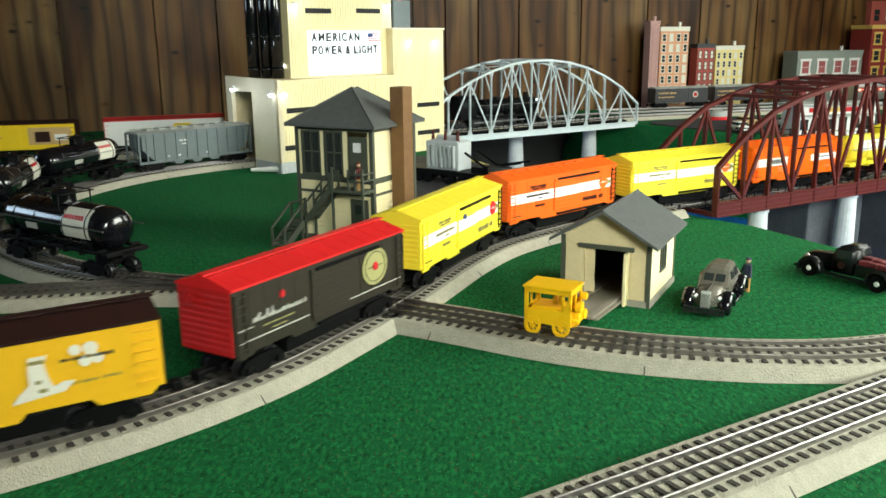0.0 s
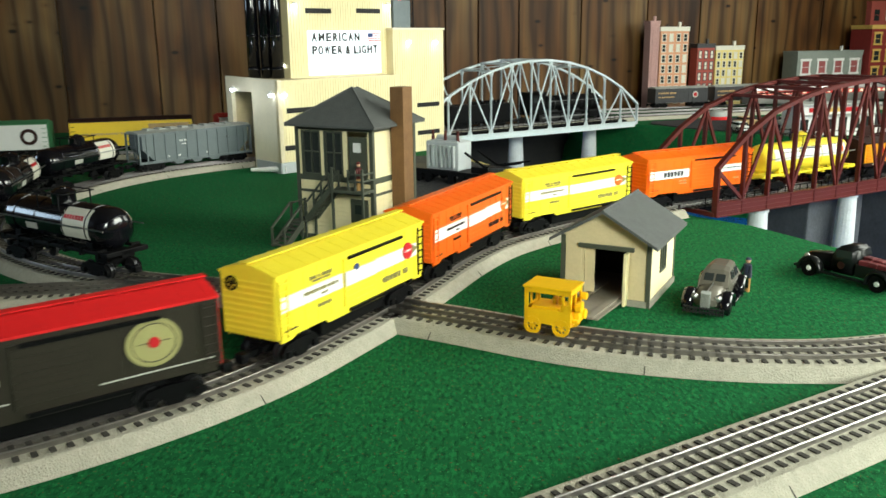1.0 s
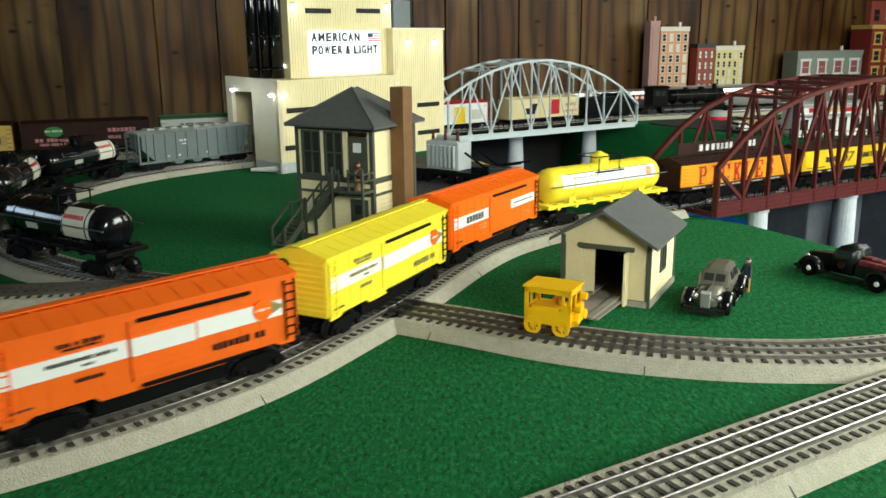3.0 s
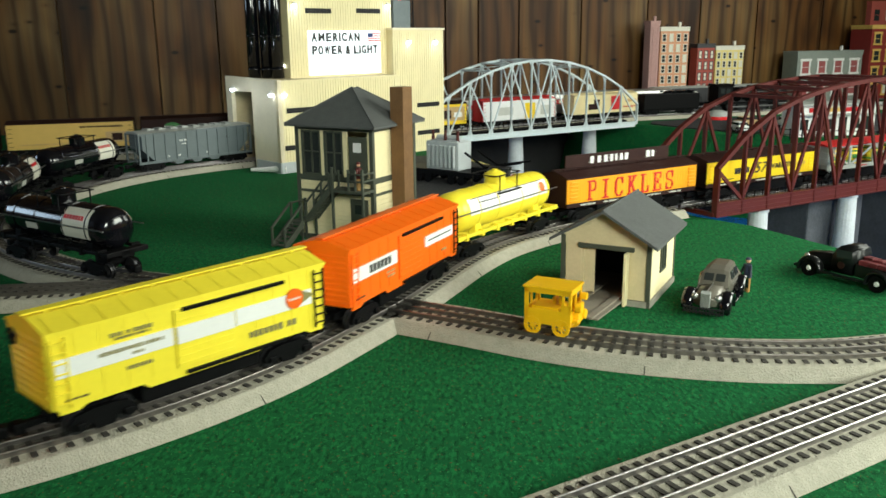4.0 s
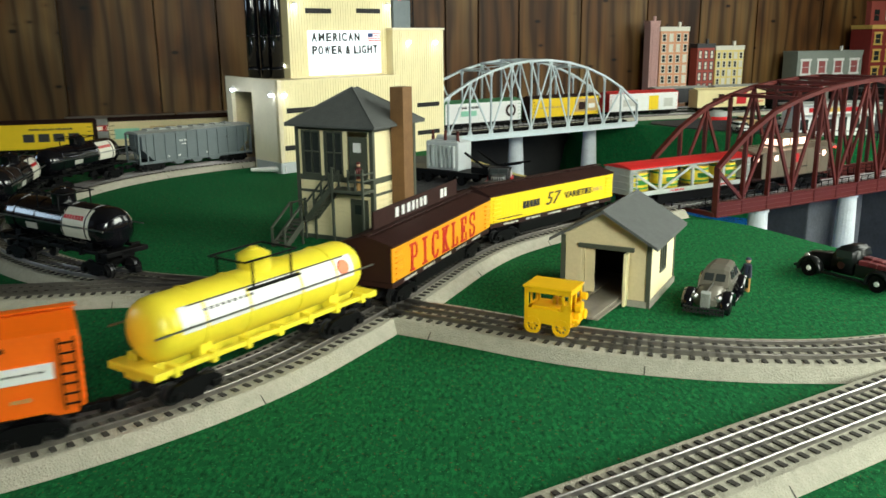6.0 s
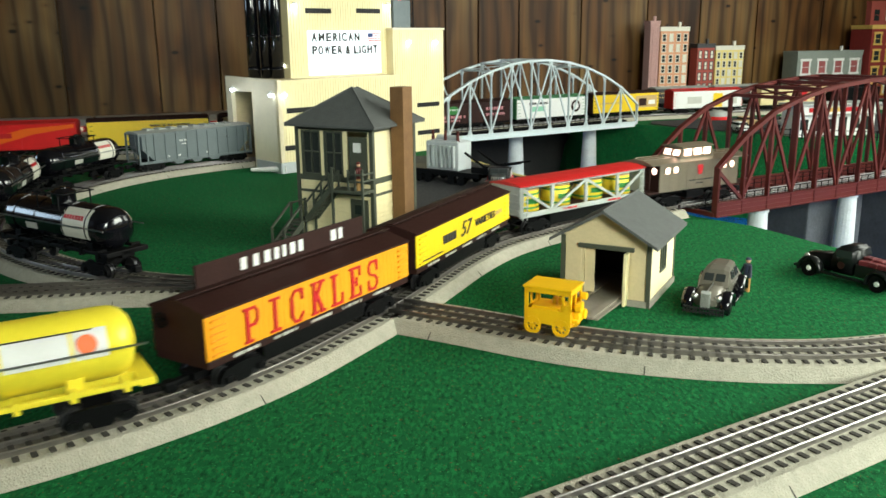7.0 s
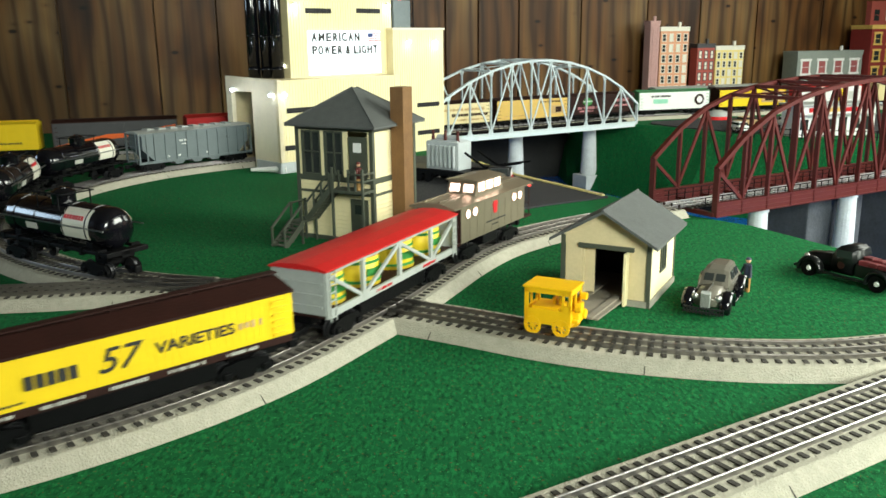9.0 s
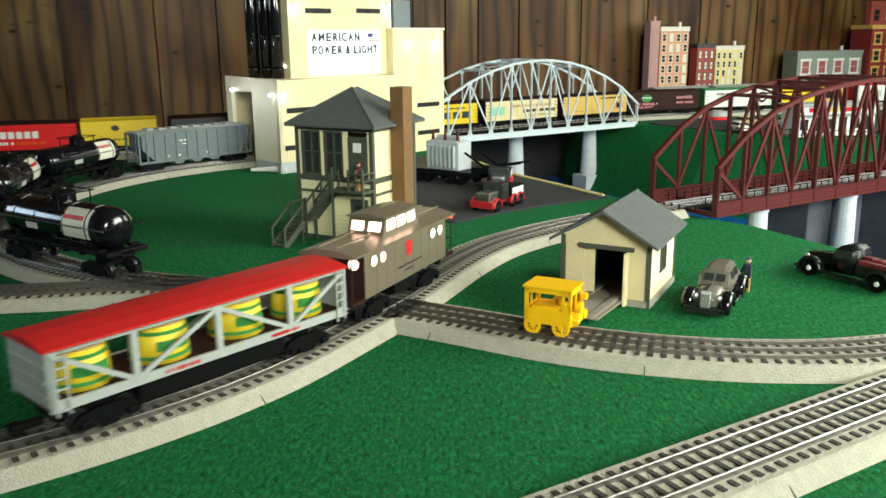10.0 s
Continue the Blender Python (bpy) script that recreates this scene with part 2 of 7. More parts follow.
def pose_on(line, s, wheelbase, z=RAIL):
    """The pose of a car whose two trucks stand on the line at s -+ wheelbase / 2."""
    a, b = line.at(s + wheelbase / 2), line.at(s - wheelbase / 2)
    return pose((a[0] + b[0]) / 2, (a[1] + b[1]) / 2, z, 0, 0, math.degrees(math.atan2(a[1] - b[1], a[0] - b[0])))


# ---- ground ----
WALL_A, WALL_H = Vector((0, 3.30, 0)), radians(20)
near_bank = [(1.72, 0.55), (0.95, 0.80), (0.66, 0.95), (0.584, 1.049), (0.53, 1.17), (0.486, 1.267), (0.426, 1.334), (0.372, 1.42), (0.32, 1.535), (0.25, 1.65), (0.175, 1.79), (0.06, 2.1), (0.0, 2.35), (-0.03, 2.75), (-0.1, 3.20)]
bm = B()
prism(bm, [(-2.3, -1.0), (1.5, -1.0)] + near_bank + [(-2.3, 2.46)], -0.23, 0.0)
structure("ground", bm, "grass", "green felt lawn covering the layout table top", "lawn")
bm = B()
far_top = [(2.1, 1.85), (1.6, 2.12), (1.15, 2.36), (0.86, 2.6), (0.68, 2.86), (0.58, 3.05), (0.5, 3.44), (2.4, 4.13)]
far_low = [(2.1, 1.7), (1.55, 2.0), (1.06, 2.25), (0.73, 2.5), (0.55, 2.83), (0.46, 3.0), (0.45, 3.44), (2.4, 4.13)]
a, b = [bm.verts.new((*p, 0.0)) for p in far_top], [bm.verts.new((*p, -0.23)) for p in far_low]
bm.faces.new(a), bm.faces.new(b[::-1])
for i in range(len(a)):
    j = (i + 1) % len(a)
    bm.faces.new((b[i], b[j], a[j], a[i]))
structure("far_ground", bm, "grass", "green felt hillside sloping down to the river", "lawn")
bm = B()
prism(bm, [(-2.2, -0.9), (1.5, -0.9), (2.3, 3.6), (-2.2, 2.6)], -0.26, -0.23)
structure("water", bm, "water", "blue painted river bed below the bridges", "river")
bm = B()
prism(bm, [(0.02, 1.308), (0.10, 1.38), (0.19, 1.445), (0.308, 1.512), (0.235, 1.65), (0.165, 1.775), (0.05, 2.08), (-0.08, 2.1), (-0.16, 1.75), (-0.07, 1.34)], 0.0005, 0.004)
structure("road", bm, "asphalt", "dark grey asphalt road beside the river", "road")
bm = B()
for a, b in zip([(0.300, 1.515), (0.228, 1.648), (0.158, 1.772)], [(0.228, 1.648), (0.158, 1.772), (0.045, 2.07)]):
    bar(bm, (*a, 0.0055), (*b, 0.0055), 0.006, 0.003)
structure("road_line", bm, "paint_line", "yellow painted line along the road edge", "road marking")
bm = B()
prism(bm, [(0.72, 2.86), (0.80, 2.70), (0.90, 2.60), (1.16, 2.47), (1.9, 2.62), (1.9, 3.2), (1.0, 3.02), (0.74, 2.93)], 0.0005, 0.004)
structure("far_road", bm, "asphalt", "dark grey street before the town houses", "road")


def track(name, line, s0, s1, label, pieces=False, bed=True, dark=False, step=0.0115):
    """Three-rail track with a moulded ballast bed: each rail a part; ties singly where close."""
    root = thing(name, Matrix(), label, "track")
    n = max(2, int((s1 - s0) / (0.008 if pieces else 0.02)))
    ss = [s0 + (s1 - s0) * i / n for i in range(n + 1)]
    frames = [(lambda q: (Vector((q[0], q[1], 0)), Vector((-math.sin(q[2]), math.cos(q[2]), 0))))(line.at(s)) for s in ss]

    def sweep(profile):
        bm = B()
        rows = [[bm.verts.new(p + nn * u + Vector((0, 0, z))) for u, z in profile] for p, nn in frames]
        for r, q in zip(rows, rows[1:]):
            for i in range(len(profile) - 1):
                bm.faces.new((r[i], r[i + 1], q[i + 1], q[i]))
            bm.faces.new((r[-1], r[0], q[0], q[-1]))
        for r in (rows[0], rows[-1]):
            bm.faces.new(r)
        return bm

    if bed:
        part("ballast_bed", sweep([(-0.0445, 0.0006), (-0.0345, 0.0115), (-0.033, 0.0123), (0.033, 0.0123), (0.0345, 0.0115), (0.0445, 0.0006)]), "ballast", root, "pale grey moulded ballast")
    if bed and pieces:
        s = s0 + 0.115
        while s < s1:
            x, y, h = line.at(s)
            p, nn = Vector((x, y, 0)), Vector((-math.sin(h), math.cos(h), 0))
            for k in (-1, 1):
                bm = B()
                bar(bm, p + nn * k * 0.0325 + Vector((0, 0, 0.0123)), p + nn * k * 0.0447 + Vector((0, 0, 0.0006)), 0.0009, 0.0008)
                part("bed_joint", bm, "tie", root)
            s += 0.205
    # darker strip between the rails, main track only
    if name == "main_track":
        part("rail_gap_ballast", sweep([(-0.0178, 0.0110), (-0.0178, 0.0127), (0.0178, 0.0127), (0.0178, 0.0110)]), "ballast_dark", root, "dark grey-brown ballast between the rails")
    for u in (-0.0172, 0.0, 0.0172):
        w = 0.0010 if pieces else 0.0014
        part("rail", sweep([(u - 0.0008, 0.0122), (u - 0.0008, 0.0150)] + [(u - w * math.cos(k * math.pi / 8), RAIL - w + w * math.sin(k * math.pi / 8)) for k in range(9)] + [(u + 0.0008, 0.0150), (u + 0.0008, 0.0122)]), "rail_main" if dark or name == "main_track" else "rail", root)
    tb = B()
    k = int((s1 - s0) / step)
    box(tb, (0, 0, 0.0121), (0.0040, 0.0310, 0.0022), 0.0)
    for sd in (-1, 1):
        box(tb, (0, sd * 0.0245, 0.0121), (0.0042, 0.0075, 0.0022), 0.0)
    tie = mesh_of("tie", tb, "tie")
    rest = B()
    for i in range(k):
        x, y, h = line.at(s0 + (i + 0.5) * step)
        if pieces and i < 290:
            ob = new("tie", tie)
            ob.parent = root
            ob.matrix_basis = pose(x, y, random.uniform(0, 0.0003), 0, 0, math.degrees(h) + random.uniform(-0.8, 0.8))
        else:
            box(rest, (x, y, 0.0125), (0.0052, 0.0605, 0.0022), 0, h)
    if len(rest.verts):
        tagged(part("ties", rest, "tie", root), kind="stuff")
    else:
        rest.free()
    return root


# ---- room ----
def wood_material():
    """Stained knotty boards: broad tone, cathedral grain, fine streaks and dark knots, shifted from board to board."""
    m = bpy.data.materials.new("knotty_panel")
    m.use_nodes = True
    nt = m.node_tree
    b = nt.nodes["Principled BSDF"]
    co, info = nt.nodes.new("ShaderNodeTexCoord"), nt.nodes.new("ShaderNodeObjectInfo")
    shift = nt.nodes.new("ShaderNodeVectorMath")
    shift.operation = "MULTIPLY_ADD"
    shift.inputs[1].default_value = (1, 1, 1)
    spread = nt.nodes.new("ShaderNodeVectorMath")
    spread.operation = "SCALE"
    spread.inputs["Scale"].default_value = 9.0
    nt.links.new(info.outputs["Random"], spread.inputs[0])
    nt.links.new(co.outputs["Object"], shift.inputs[0])
    nt.links.new(spread.outputs[0], shift.inputs[2])

    def noise(scale, stretch, detail, bend=0.0):
        mp, nz = nt.nodes.new("ShaderNodeMapping"), nt.nodes.new("ShaderNodeTexNoise")
        mp.inputs["Scale"].default_value = stretch
        nz.inputs["Scale"].default_value, nz.inputs["Detail"].default_value, nz.inputs["Distortion"].default_value = scale, detail, bend
        nt.links.new(shift.outputs[0], mp.inputs[0])
        nt.links.new(mp.outputs[0], nz.inputs[0])
        return nz.outputs[0]

    def ramp(src, stops):
        rp = nt.nodes.new("ShaderNodeValToRGB")
        els = rp.color_ramp.elements
        els[0].position, els[0].color = stops[0][0], (*stops[0][1], 1)
        els[1].position, els[1].color = stops[-1][0], (*stops[-1][1], 1)
        for p, c in stops[1:-1]:
            els.new(p).color = (*c, 1)
        nt.links.new(src, rp.inputs[0])
        return rp.outputs[0]

    def times(a, b_, amount=1.0):
        mx = nt.nodes.new("ShaderNodeMix")
        mx.data_type, mx.blend_type = "RGBA", "MULTIPLY"
        mx.inputs[0].default_value = amount
        nt.links.new(a, mx.inputs[6])
        nt.links.new(b_, mx.inputs[7])
        return mx.outputs[2]

    tone = ramp(noise(1.0, (3.2, 0.2, 1.5), 2, 0.8), [(0.30, (0.028, 0.011, 0.004)), (0.45, (0.098, 0.046, 0.014)), (0.57, (0.135, 0.080, 0.031)), (0.72, (0.205, 0.142, 0.064))])
    streak = ramp(noise(1.0, (48, 1, 1.2), 4, 0.5), [(0.30, (0.70, 0.66, 0.62)), (0.65, (1.06, 1.05, 1.04))])
    mp2 = nt.nodes.new("ShaderNodeMapping")
    mp2.inputs["Scale"].default_value = (3.4, 0.0, 0.55)
    nt.links.new(shift.outputs[0], mp2.inputs[0])
    wave = nt.nodes.new("ShaderNodeTexWave")
    wave.bands_direction = "X"
    for key, val in (("Scale", 1.5), ("Distortion", 8.0), ("Detail", 3.0), ("Detail Scale", 1.1), ("Detail Roughness", 0.5)):
        wave.inputs[key].default_value = val
    nt.links.new(mp2.outputs[0], wave.inputs[0])
    grain = ramp(wave.outputs["Fac"], [(0.0, (0.42, 0.31, 0.22)), (0.25, (0.88, 0.82, 0.76)), (1.0, (1.30, 1.12, 0.88))])
    mp3 = nt.nodes.new("ShaderNodeMapping")
    mp3.inputs["Scale"].default_value, mp3.inputs["Rotation"].default_value = (8.0, 0.0, 16.0), (0, 0.6, 0)
    vor = nt.nodes.new("ShaderNodeTexVoronoi")
    vor.inputs["Scale"].default_value = 1.0
    nt.links.new(shift.outputs[0], mp3.inputs[0])
    nt.links.new(mp3.outputs[0], vor.inputs[0])
    knots = ramp(vor.outputs["Distance"], [(0.07, (0.10, 0.08, 0.07)), (0.12, (0.85, 0.8, 0.75)), (0.2, (1, 1, 1))])
    nt.links.new(times(times(times(tone, streak, 0.95), grain, 0.9), knots), b.inputs["Base Color"])
    b.inputs["Roughness"].default_value, b.inputs["Specular IOR Level"].default_value = 0.46, 0.22
    bp = nt.nodes.new("ShaderNodeBump")
    bp.inputs["Strength"].default_value, bp.inputs["Distance"].default_value = 0.25, 0.002
    nt.links.new(streak, bp.inputs["Height"])
    nt.links.new(bp.outputs[0], b.inputs["Normal"])
    return m


M["panel"] = wood_material()
# dark tone of the unseen walls and ceiling, keeps bounced light low
M["plaster"] = mat("room_plaster", (0.15, 0.12, 0.085), 0.9, 0, 0.06, 3, 0.1)
M["carpet"] = mat("room_floor", (0.2, 0.17, 0.13), 0.9, 0, 0.2, 8, 0.2)
wd, wn_ = Vector((math.cos(WALL_H), math.sin(WALL_H), 0)), Vector((-math.sin(WALL_H), math.cos(WALL_H), 0))
bm = B()
box(bm, WALL_A + wn_ * 0.09 + wd * 0.2 + Vector((0, 0, 0.4)), (8.4, 0.1, 2.6), 0, WALL_H)
wall_back = structure("wall_north", bm, "panel", "dark stained knotty wood panelled wall", "wall")
edges = [-3.9, -3.55, -3.2, -2.9, -2.55, -2.2, -1.9, -1.6, -1.348, -1.046, -0.838, -0.6, -0.3, 0.024, 0.162, 0.338, 0.62, 0.938, 1.205, 1.508, 1.879, 2.268, 2.6, 2.95, 3.3]
for a, b in zip(edges, edges[1:]):
    bm = B()
    box(bm, (0, 0, 0), (b - a - 0.006, 0.02, 2.6), 0.002)
    ob = part("plank", bm, "panel")
    ob.parent = wall_back
    ob.matrix_basis = Matrix.Translation(WALL_A + wd * ((a + b) / 2) + wn_ * 0.02 + Vector((0, 0, 0.4))) @ Matrix.Rotation(WALL_H, 4, "Z")
bm = B()
for c, s in (((-0.5, 1.2, -0.92), (7.9, 7, 0.05)),):
    box(bm, c, s)
structure("floor", bm, "carpet", "plain brown room floor", "floor")
bm = B()
box(bm, (-0.5, 1.2, 1.72), (7.9, 7, 0.05))
structure("ceiling", bm, "plaster", "plain dark ceiling, out of view", "ceiling")
bm = B()
for y0, y1, z0, z1 in ((-2.3, 4.7, -0.9, 0.45), (-2.3, 4.7, 1.25, 1.7), (-2.3, 0.9, 0.45, 1.25), (2.3, 4.7, 0.45, 1.25)):
    box(bm, (-4.2, (y0 + y1) / 2, (z0 + z1) / 2), (0.1, y1 - y0, z1 - z0))
structure("wall_west", bm, "panel", "dark wood panelled side wall with a window opening", "wall")
# unseen east and south walls added to close the room, opened for the lamps
bm = B()
east = lambda y: 1.45 + 0.175 * (y + 1.95) + 0.05
for y0, y1, z0, z1 in ((-1.95, 4.4, -0.9, 0.38), (-1.95, 4.4, 1.22, 1.7), (-1.95, -0.45, 0.38, 1.22), (1.35, 1.9, 0.38, 1.22), (3.25, 4.4, 0.38, 1.22)):
    prism(bm, [(east(y0), y0), (east(y1), y1), (east(y1) + 0.1, y1), (east(y0) + 0.1, y0)], z0, z1)
structure("wall_east", bm, "plaster", "unseen wall, open where a lamp stands", "wall")
bm = B()
box(bm, (-0.5, -1.9, -0.2), (7.9, 0.1, 1.7)), box(bm, (-0.5, -1.9, 1.68), (7.9, 0.1, 0.1)), box(bm, (-2.9, -1.9, 1.15), (3.1, 0.1, 1.0)), box(bm, (2.45, -1.9, 1.15), (2.1, 0.1, 1.0))
structure("wall_south", bm, "plaster", "unseen wall, open where a lamp stands", "wall")


# ---- rolling stock ----
wheel_mesh, axles = [], {}


def truck_frame(car, x):
    """One four-wheel truck under a car: side frames, bolster, axles and wheels."""
    bm = B()
    for y in (-0.0222, 0.0222):
        prism(bm, [(x - 0.026, 0.010), (x - 0.020, 0.016), (x - 0.008, 0.018), (x + 0.008, 0.018), (x + 0.020, 0.016), (x + 0.026, 0.010), (x + 0.026, 0.006), (x + 0.018, 0.004), (x + 0.010, 0.008), (x + 0.007, 0.002), (x - 0.007, 0.002), (x - 0.010, 0.008), (x - 0.018, 0.004), (x - 0.026, 0.006)], y - 0.002, y + 0.002, "y")
        for k in (-0.018, 0.018):
            box(bm, (x + k, y + math.copysign(0.003, y), 0.008), (0.007, 0.003, 0.006), 0.0008)
        for k in (-0.0035, 0, 0.0035):
            rod(bm, (x + k, y, 0.004), (x + k, y, 0.015), 0.0016, n=6)
    box(bm, (x, 0, 0.0125), (0.012, 0.042, 0.005)), box(bm, (x, 0, 0.019), (0.022, 0.026, 0.012))
    tr = part("truck_frame", bm, "black", car)
    for k in (-0.018, 0.018):
        if not wheel_mesh:
            bm = B()
            rod(bm, (0, -0.019, 0), (0, 0.019, 0), 0.0015, n=6)
            for y in (-0.0165, 0.0165):
                rod(bm, (0, y - 0.002, 0), (0, y + 0.002, 0), 0.0085, n=14)
                rod(bm, (0, y * 0.86 - 0.0006, 0), (0, y * 0.86 + 0.0006, 0), 0.0098, n=14)
            wheel_mesh.append(mesh_of("wheelset", bm, "gunmetal"))
        ws = new("wheelset", wheel_mesh[0])
        ws.parent = tr
        ws.matrix_basis = pose(x + k, 0, 0.0085)
        axles.setdefault(car.name, []).append((ws, x + k))
    return tr


def couplers(car, L):
    for e in (-1, 1):
        bm = B()
        box(bm, (e * (L / 2 + 0.004), 0, 0.0125), (0.02, 0.006, 0.005), 0.001)
        box(bm, (e * (L / 2 + 0.014), 0.001, 0.0125), (0.009, 0.010, 0.009), 0.002)
        part("coupler", bm, "black", car)


def ladder(car, x, y, z0, z1, w, material, nx=5, end=False):
    bm = B()
    for k in (-1, 1):
        a = (x + k * w / 2, y, z0) if not end else (x, y + k * w / 2, z0)
        bar(bm, a, (a[0], a[1], z1), 0.0012, 0.0012)
    for i in range(nx):
        z = z0 + (z1 - z0) * (i + 0.5) / nx
        if end:
            bar(bm, (x, y - w / 2, z), (x, y + w / 2, z), 0.0014, 0.0011)
        else:
            bar(bm, (x - w / 2, y, z), (x + w / 2, y, z), 0.0014, 0.0011)
    return part("ladder", bm, material, car)


def brake_wheel(car, x, y, z, material):
    bm = B()
    e = math.copysign(1, x)
    for i in range(12):
        a, b = i * math.tau / 12, (i + 1) * math.tau / 12
        bar(bm, (x + e * 0.003, y + 0.006 * math.cos(a), z + 0.006 * math.sin(a)), (x + e * 0.003, y + 0.006 * math.cos(b), z + 0.006 * math.sin(b)), 0.0012, 0.0012)
    for i in range(3):
        a = i * math.pi / 3
        bar(bm, (x + e * 0.003, y - 0.006 * math.cos(a), z - 0.006 * math.sin(a)), (x + e * 0.003, y + 0.006 * math.cos(a), z + 0.006 * math.sin(a)), 0.0008, 0.0008)
    rod(bm, (x, y, z), (x + e * 0.004, y, z), 0.001, n=6)
    return part("brake_wheel", bm, material, car)


def bars_of_text(car, x0, x1, z, h, material, sd, y, n=None, name="lettering"):
    """Unreadable lettering as a row of small bars along a flank."""
    bm = B()
    x = min(x0, x1)
    rnd = random.Random(int(abs(x0 * 1e4)) + int(z * 1e5))
    while x < max(x0, x1):
        w = h * rnd.uniform(0.5, 1.0)
        box(bm, (x + w / 2, sd * (y + 0.0002), z), (w * 0.72, 0.0006, h * rnd.uniform(0.75, 1.0)))
        x += w * (1.05 if rnd.random() > 0.2 else 1.8)
    return part(name, bm, material, car)


def boxcar(label, L, body, roof=None, ends=None, sd=1, wood=False, door=True, W=0.060, zb=0.0272, zt=0.082, hatch=False):
    """A house car: flanged side, ribbed or plain ends, peaked roof with walkway, sill, trucks. Origin on the rail top."""
    roof, ends = roof or body, ends or body
    car = thing("boxcar", Matrix(), label, "boxcar")
    h = W / 2
    bm = B()
    box(bm, (0, 0, (zb + zt) / 2), (L, W, zt - zb), 0.0008)
    shell = part("body", bm, body, car)
    # centre sill, and a wide black box filling in shade under the floor
    bm = B()
    box(bm, (0, 0, 0.0155), (L - 0.135, 0.046, 0.016), 0.002), box(bm, (0, 0, 0.0135), (L - 0.01, 0.016, 0.006))
    part("underframe_and_shade", bm, "black", car)
    bm = B()
    if not wood:
        for i in range(1, 13):
            x = -L / 2 + L * i / 13
            for y in (-h, h):
                if door and abs(x) < 0.032:
                    continue
                bar(bm, (x, y, zb + 0.002), (x, y, zt - 0.002), 0.0008, 0.0005)
        tagged(part("side_rib", bm, body, shell), kind="stuff")
        # lower sill with the tabs at bolsters and centre
        for y in (-h + 0.001, h - 0.001):
            bm = B()
            prism(bm, [(-L / 2 + 0.004, zb + 0.001), (-L / 2 + 0.004, zb - 0.004), (-L / 2 + 0.018, zb - 0.004), (-L / 2 + 0.024, zb - 0.001), (-0.055, zb - 0.001), (-0.05, zb - 0.005), (0.05, zb - 0.005), (0.055, zb - 0.001), (L / 2 - 0.024, zb - 0.001), (L / 2 - 0.018, zb - 0.004), (L / 2 - 0.004, zb - 0.004), (L / 2 - 0.004, zb + 0.001)], y - 0.001, y + 0.001, "y")
            part("sill", bm, body, car)
    else:
        n = 44
        for i in range(n):
            x = -L / 2 + L * (i + 0.5) / n
            for y in (-h, h):
                box(bm, (x, y, (zb + zt) / 2), (L / n - 0.0003, 0.0006, zt - zb - 0.002))
        tagged(part("siding_board", bm, body, shell), kind="stuff")
    for e in (-1, 1):
        bm = B()
        x = e * L / 2
        box(bm, (x, 0, (zb + zt) / 2), (0.0016, W - 0.002, zt - zb))
        ep = part("end_panel", bm, ends, car)
        if not wood:
            for i in range(9):
                z = zb + 0.005 + i * (zt - zb - 0.006) / 9
                bm = B()
                rod(bm, (x, -h + 0.003, z), (x, h - 0.003, z), 0.0017, n=8)
                part("end_rib", bm, ends, ep)
    # roof
    bm = B()
    o = 0.0015
    prism(bm, [(-h - o, zt - 0.0005), (-h - o, zt + 0.0015), (-0.006, zt + 0.0085), (0.006, zt + 0.0085), (h + o, zt + 0.0015), (h + o, zt - 0.0005)], -L / 2 - 0.001, L / 2 + 0.001, "x")
    if not wood:
        for i in range(13):
            x = -L / 2 + 0.006 + (L - 0.012) * i / 12
            for k in (-1, 1):
                bar(bm, (x, k * (h + o), zt + 0.0019), (x, k * 0.006, zt + 0.0086), 0.0016, 0.0003)
    part("roof", bm, roof, car)
    bm = B()
    box(bm, (0, 0, zt + 0.0105), (L + 0.006, 0.009, 0.0012))
    for i in range(9):
        box(bm, (-L / 2 + L * (i + 0.5) / 9, 0, zt + 0.0093), (0.002, 0.009, 0.002))
    part("roof_walk", bm, roof, car)
    if door:
        for k in (-1, 1):
            y = k * h
            bm = B()
            box(bm, (0, y + k * 0.0008, (zb + zt) / 2 - 0.001), (0.052, 0.0018, zt - zb - 0.008), 0.0003)
            d = part("door", bm, body, car)
            if not wood and k > 0:
                for i in range(8):
                    z = zb + 0.006 + i * (zt - zb - 0.012) / 7.5
                    bm = B()
                    bar(bm, (-0.024, y + k * 0.0019, z), (0.024, y + k * 0.0019, z), 0.0008, 0.0011)
                    part("door_rib", bm, body, d)
            if not wood:
                for z in (zt - 0.0058, zb - 0.0015):
                    bm = B()
                    box(bm, (-k * 0.028, y + k * 0.0024, z), (0.095, 0.0025, 0.0027))
                    part("door_track", bm, "black", car)
    bm = B()
    box(bm, (0, 0, zb - 0.003), (L - 0.004, 0.016, 0.006)), box(bm, (0, 0, zb - 0.0005), (L - 0.002, W - 0.004, 0.002))
    box(bm, (0.02, 0.008, zb - 0.008), (0.03, 0.012, 0.009), 0.002), rod(bm, (-0.045, -0.008, zb - 0.007), (-0.015, -0.008, zb - 0.007), 0.006, n=10)
    part("underframe", bm, "black", car)
    for x in (-L * 0.345, L * 0.345):
        truck_frame(car, x)
    couplers(car, L)
    lad = "black" if body in ("orange", "yellow", "orange_b") else body
    for e in (-1, 1) if not wood else ():
        for k in (-1, 1):
            ladder(car, e * (L / 2 - 0.0075), k * (h + 0.0016), zb, zt - 0.003, 0.010, (lad if e * k < 0 else body), 7)
    brake_wheel(car, L / 2 + 0.0015, -0.014, zt - 0.008, "black" if roof != "red" else "red_end")
    if hatch:
        for e in (-1, 1):
            for k in (-1, 1):
                bm = B()
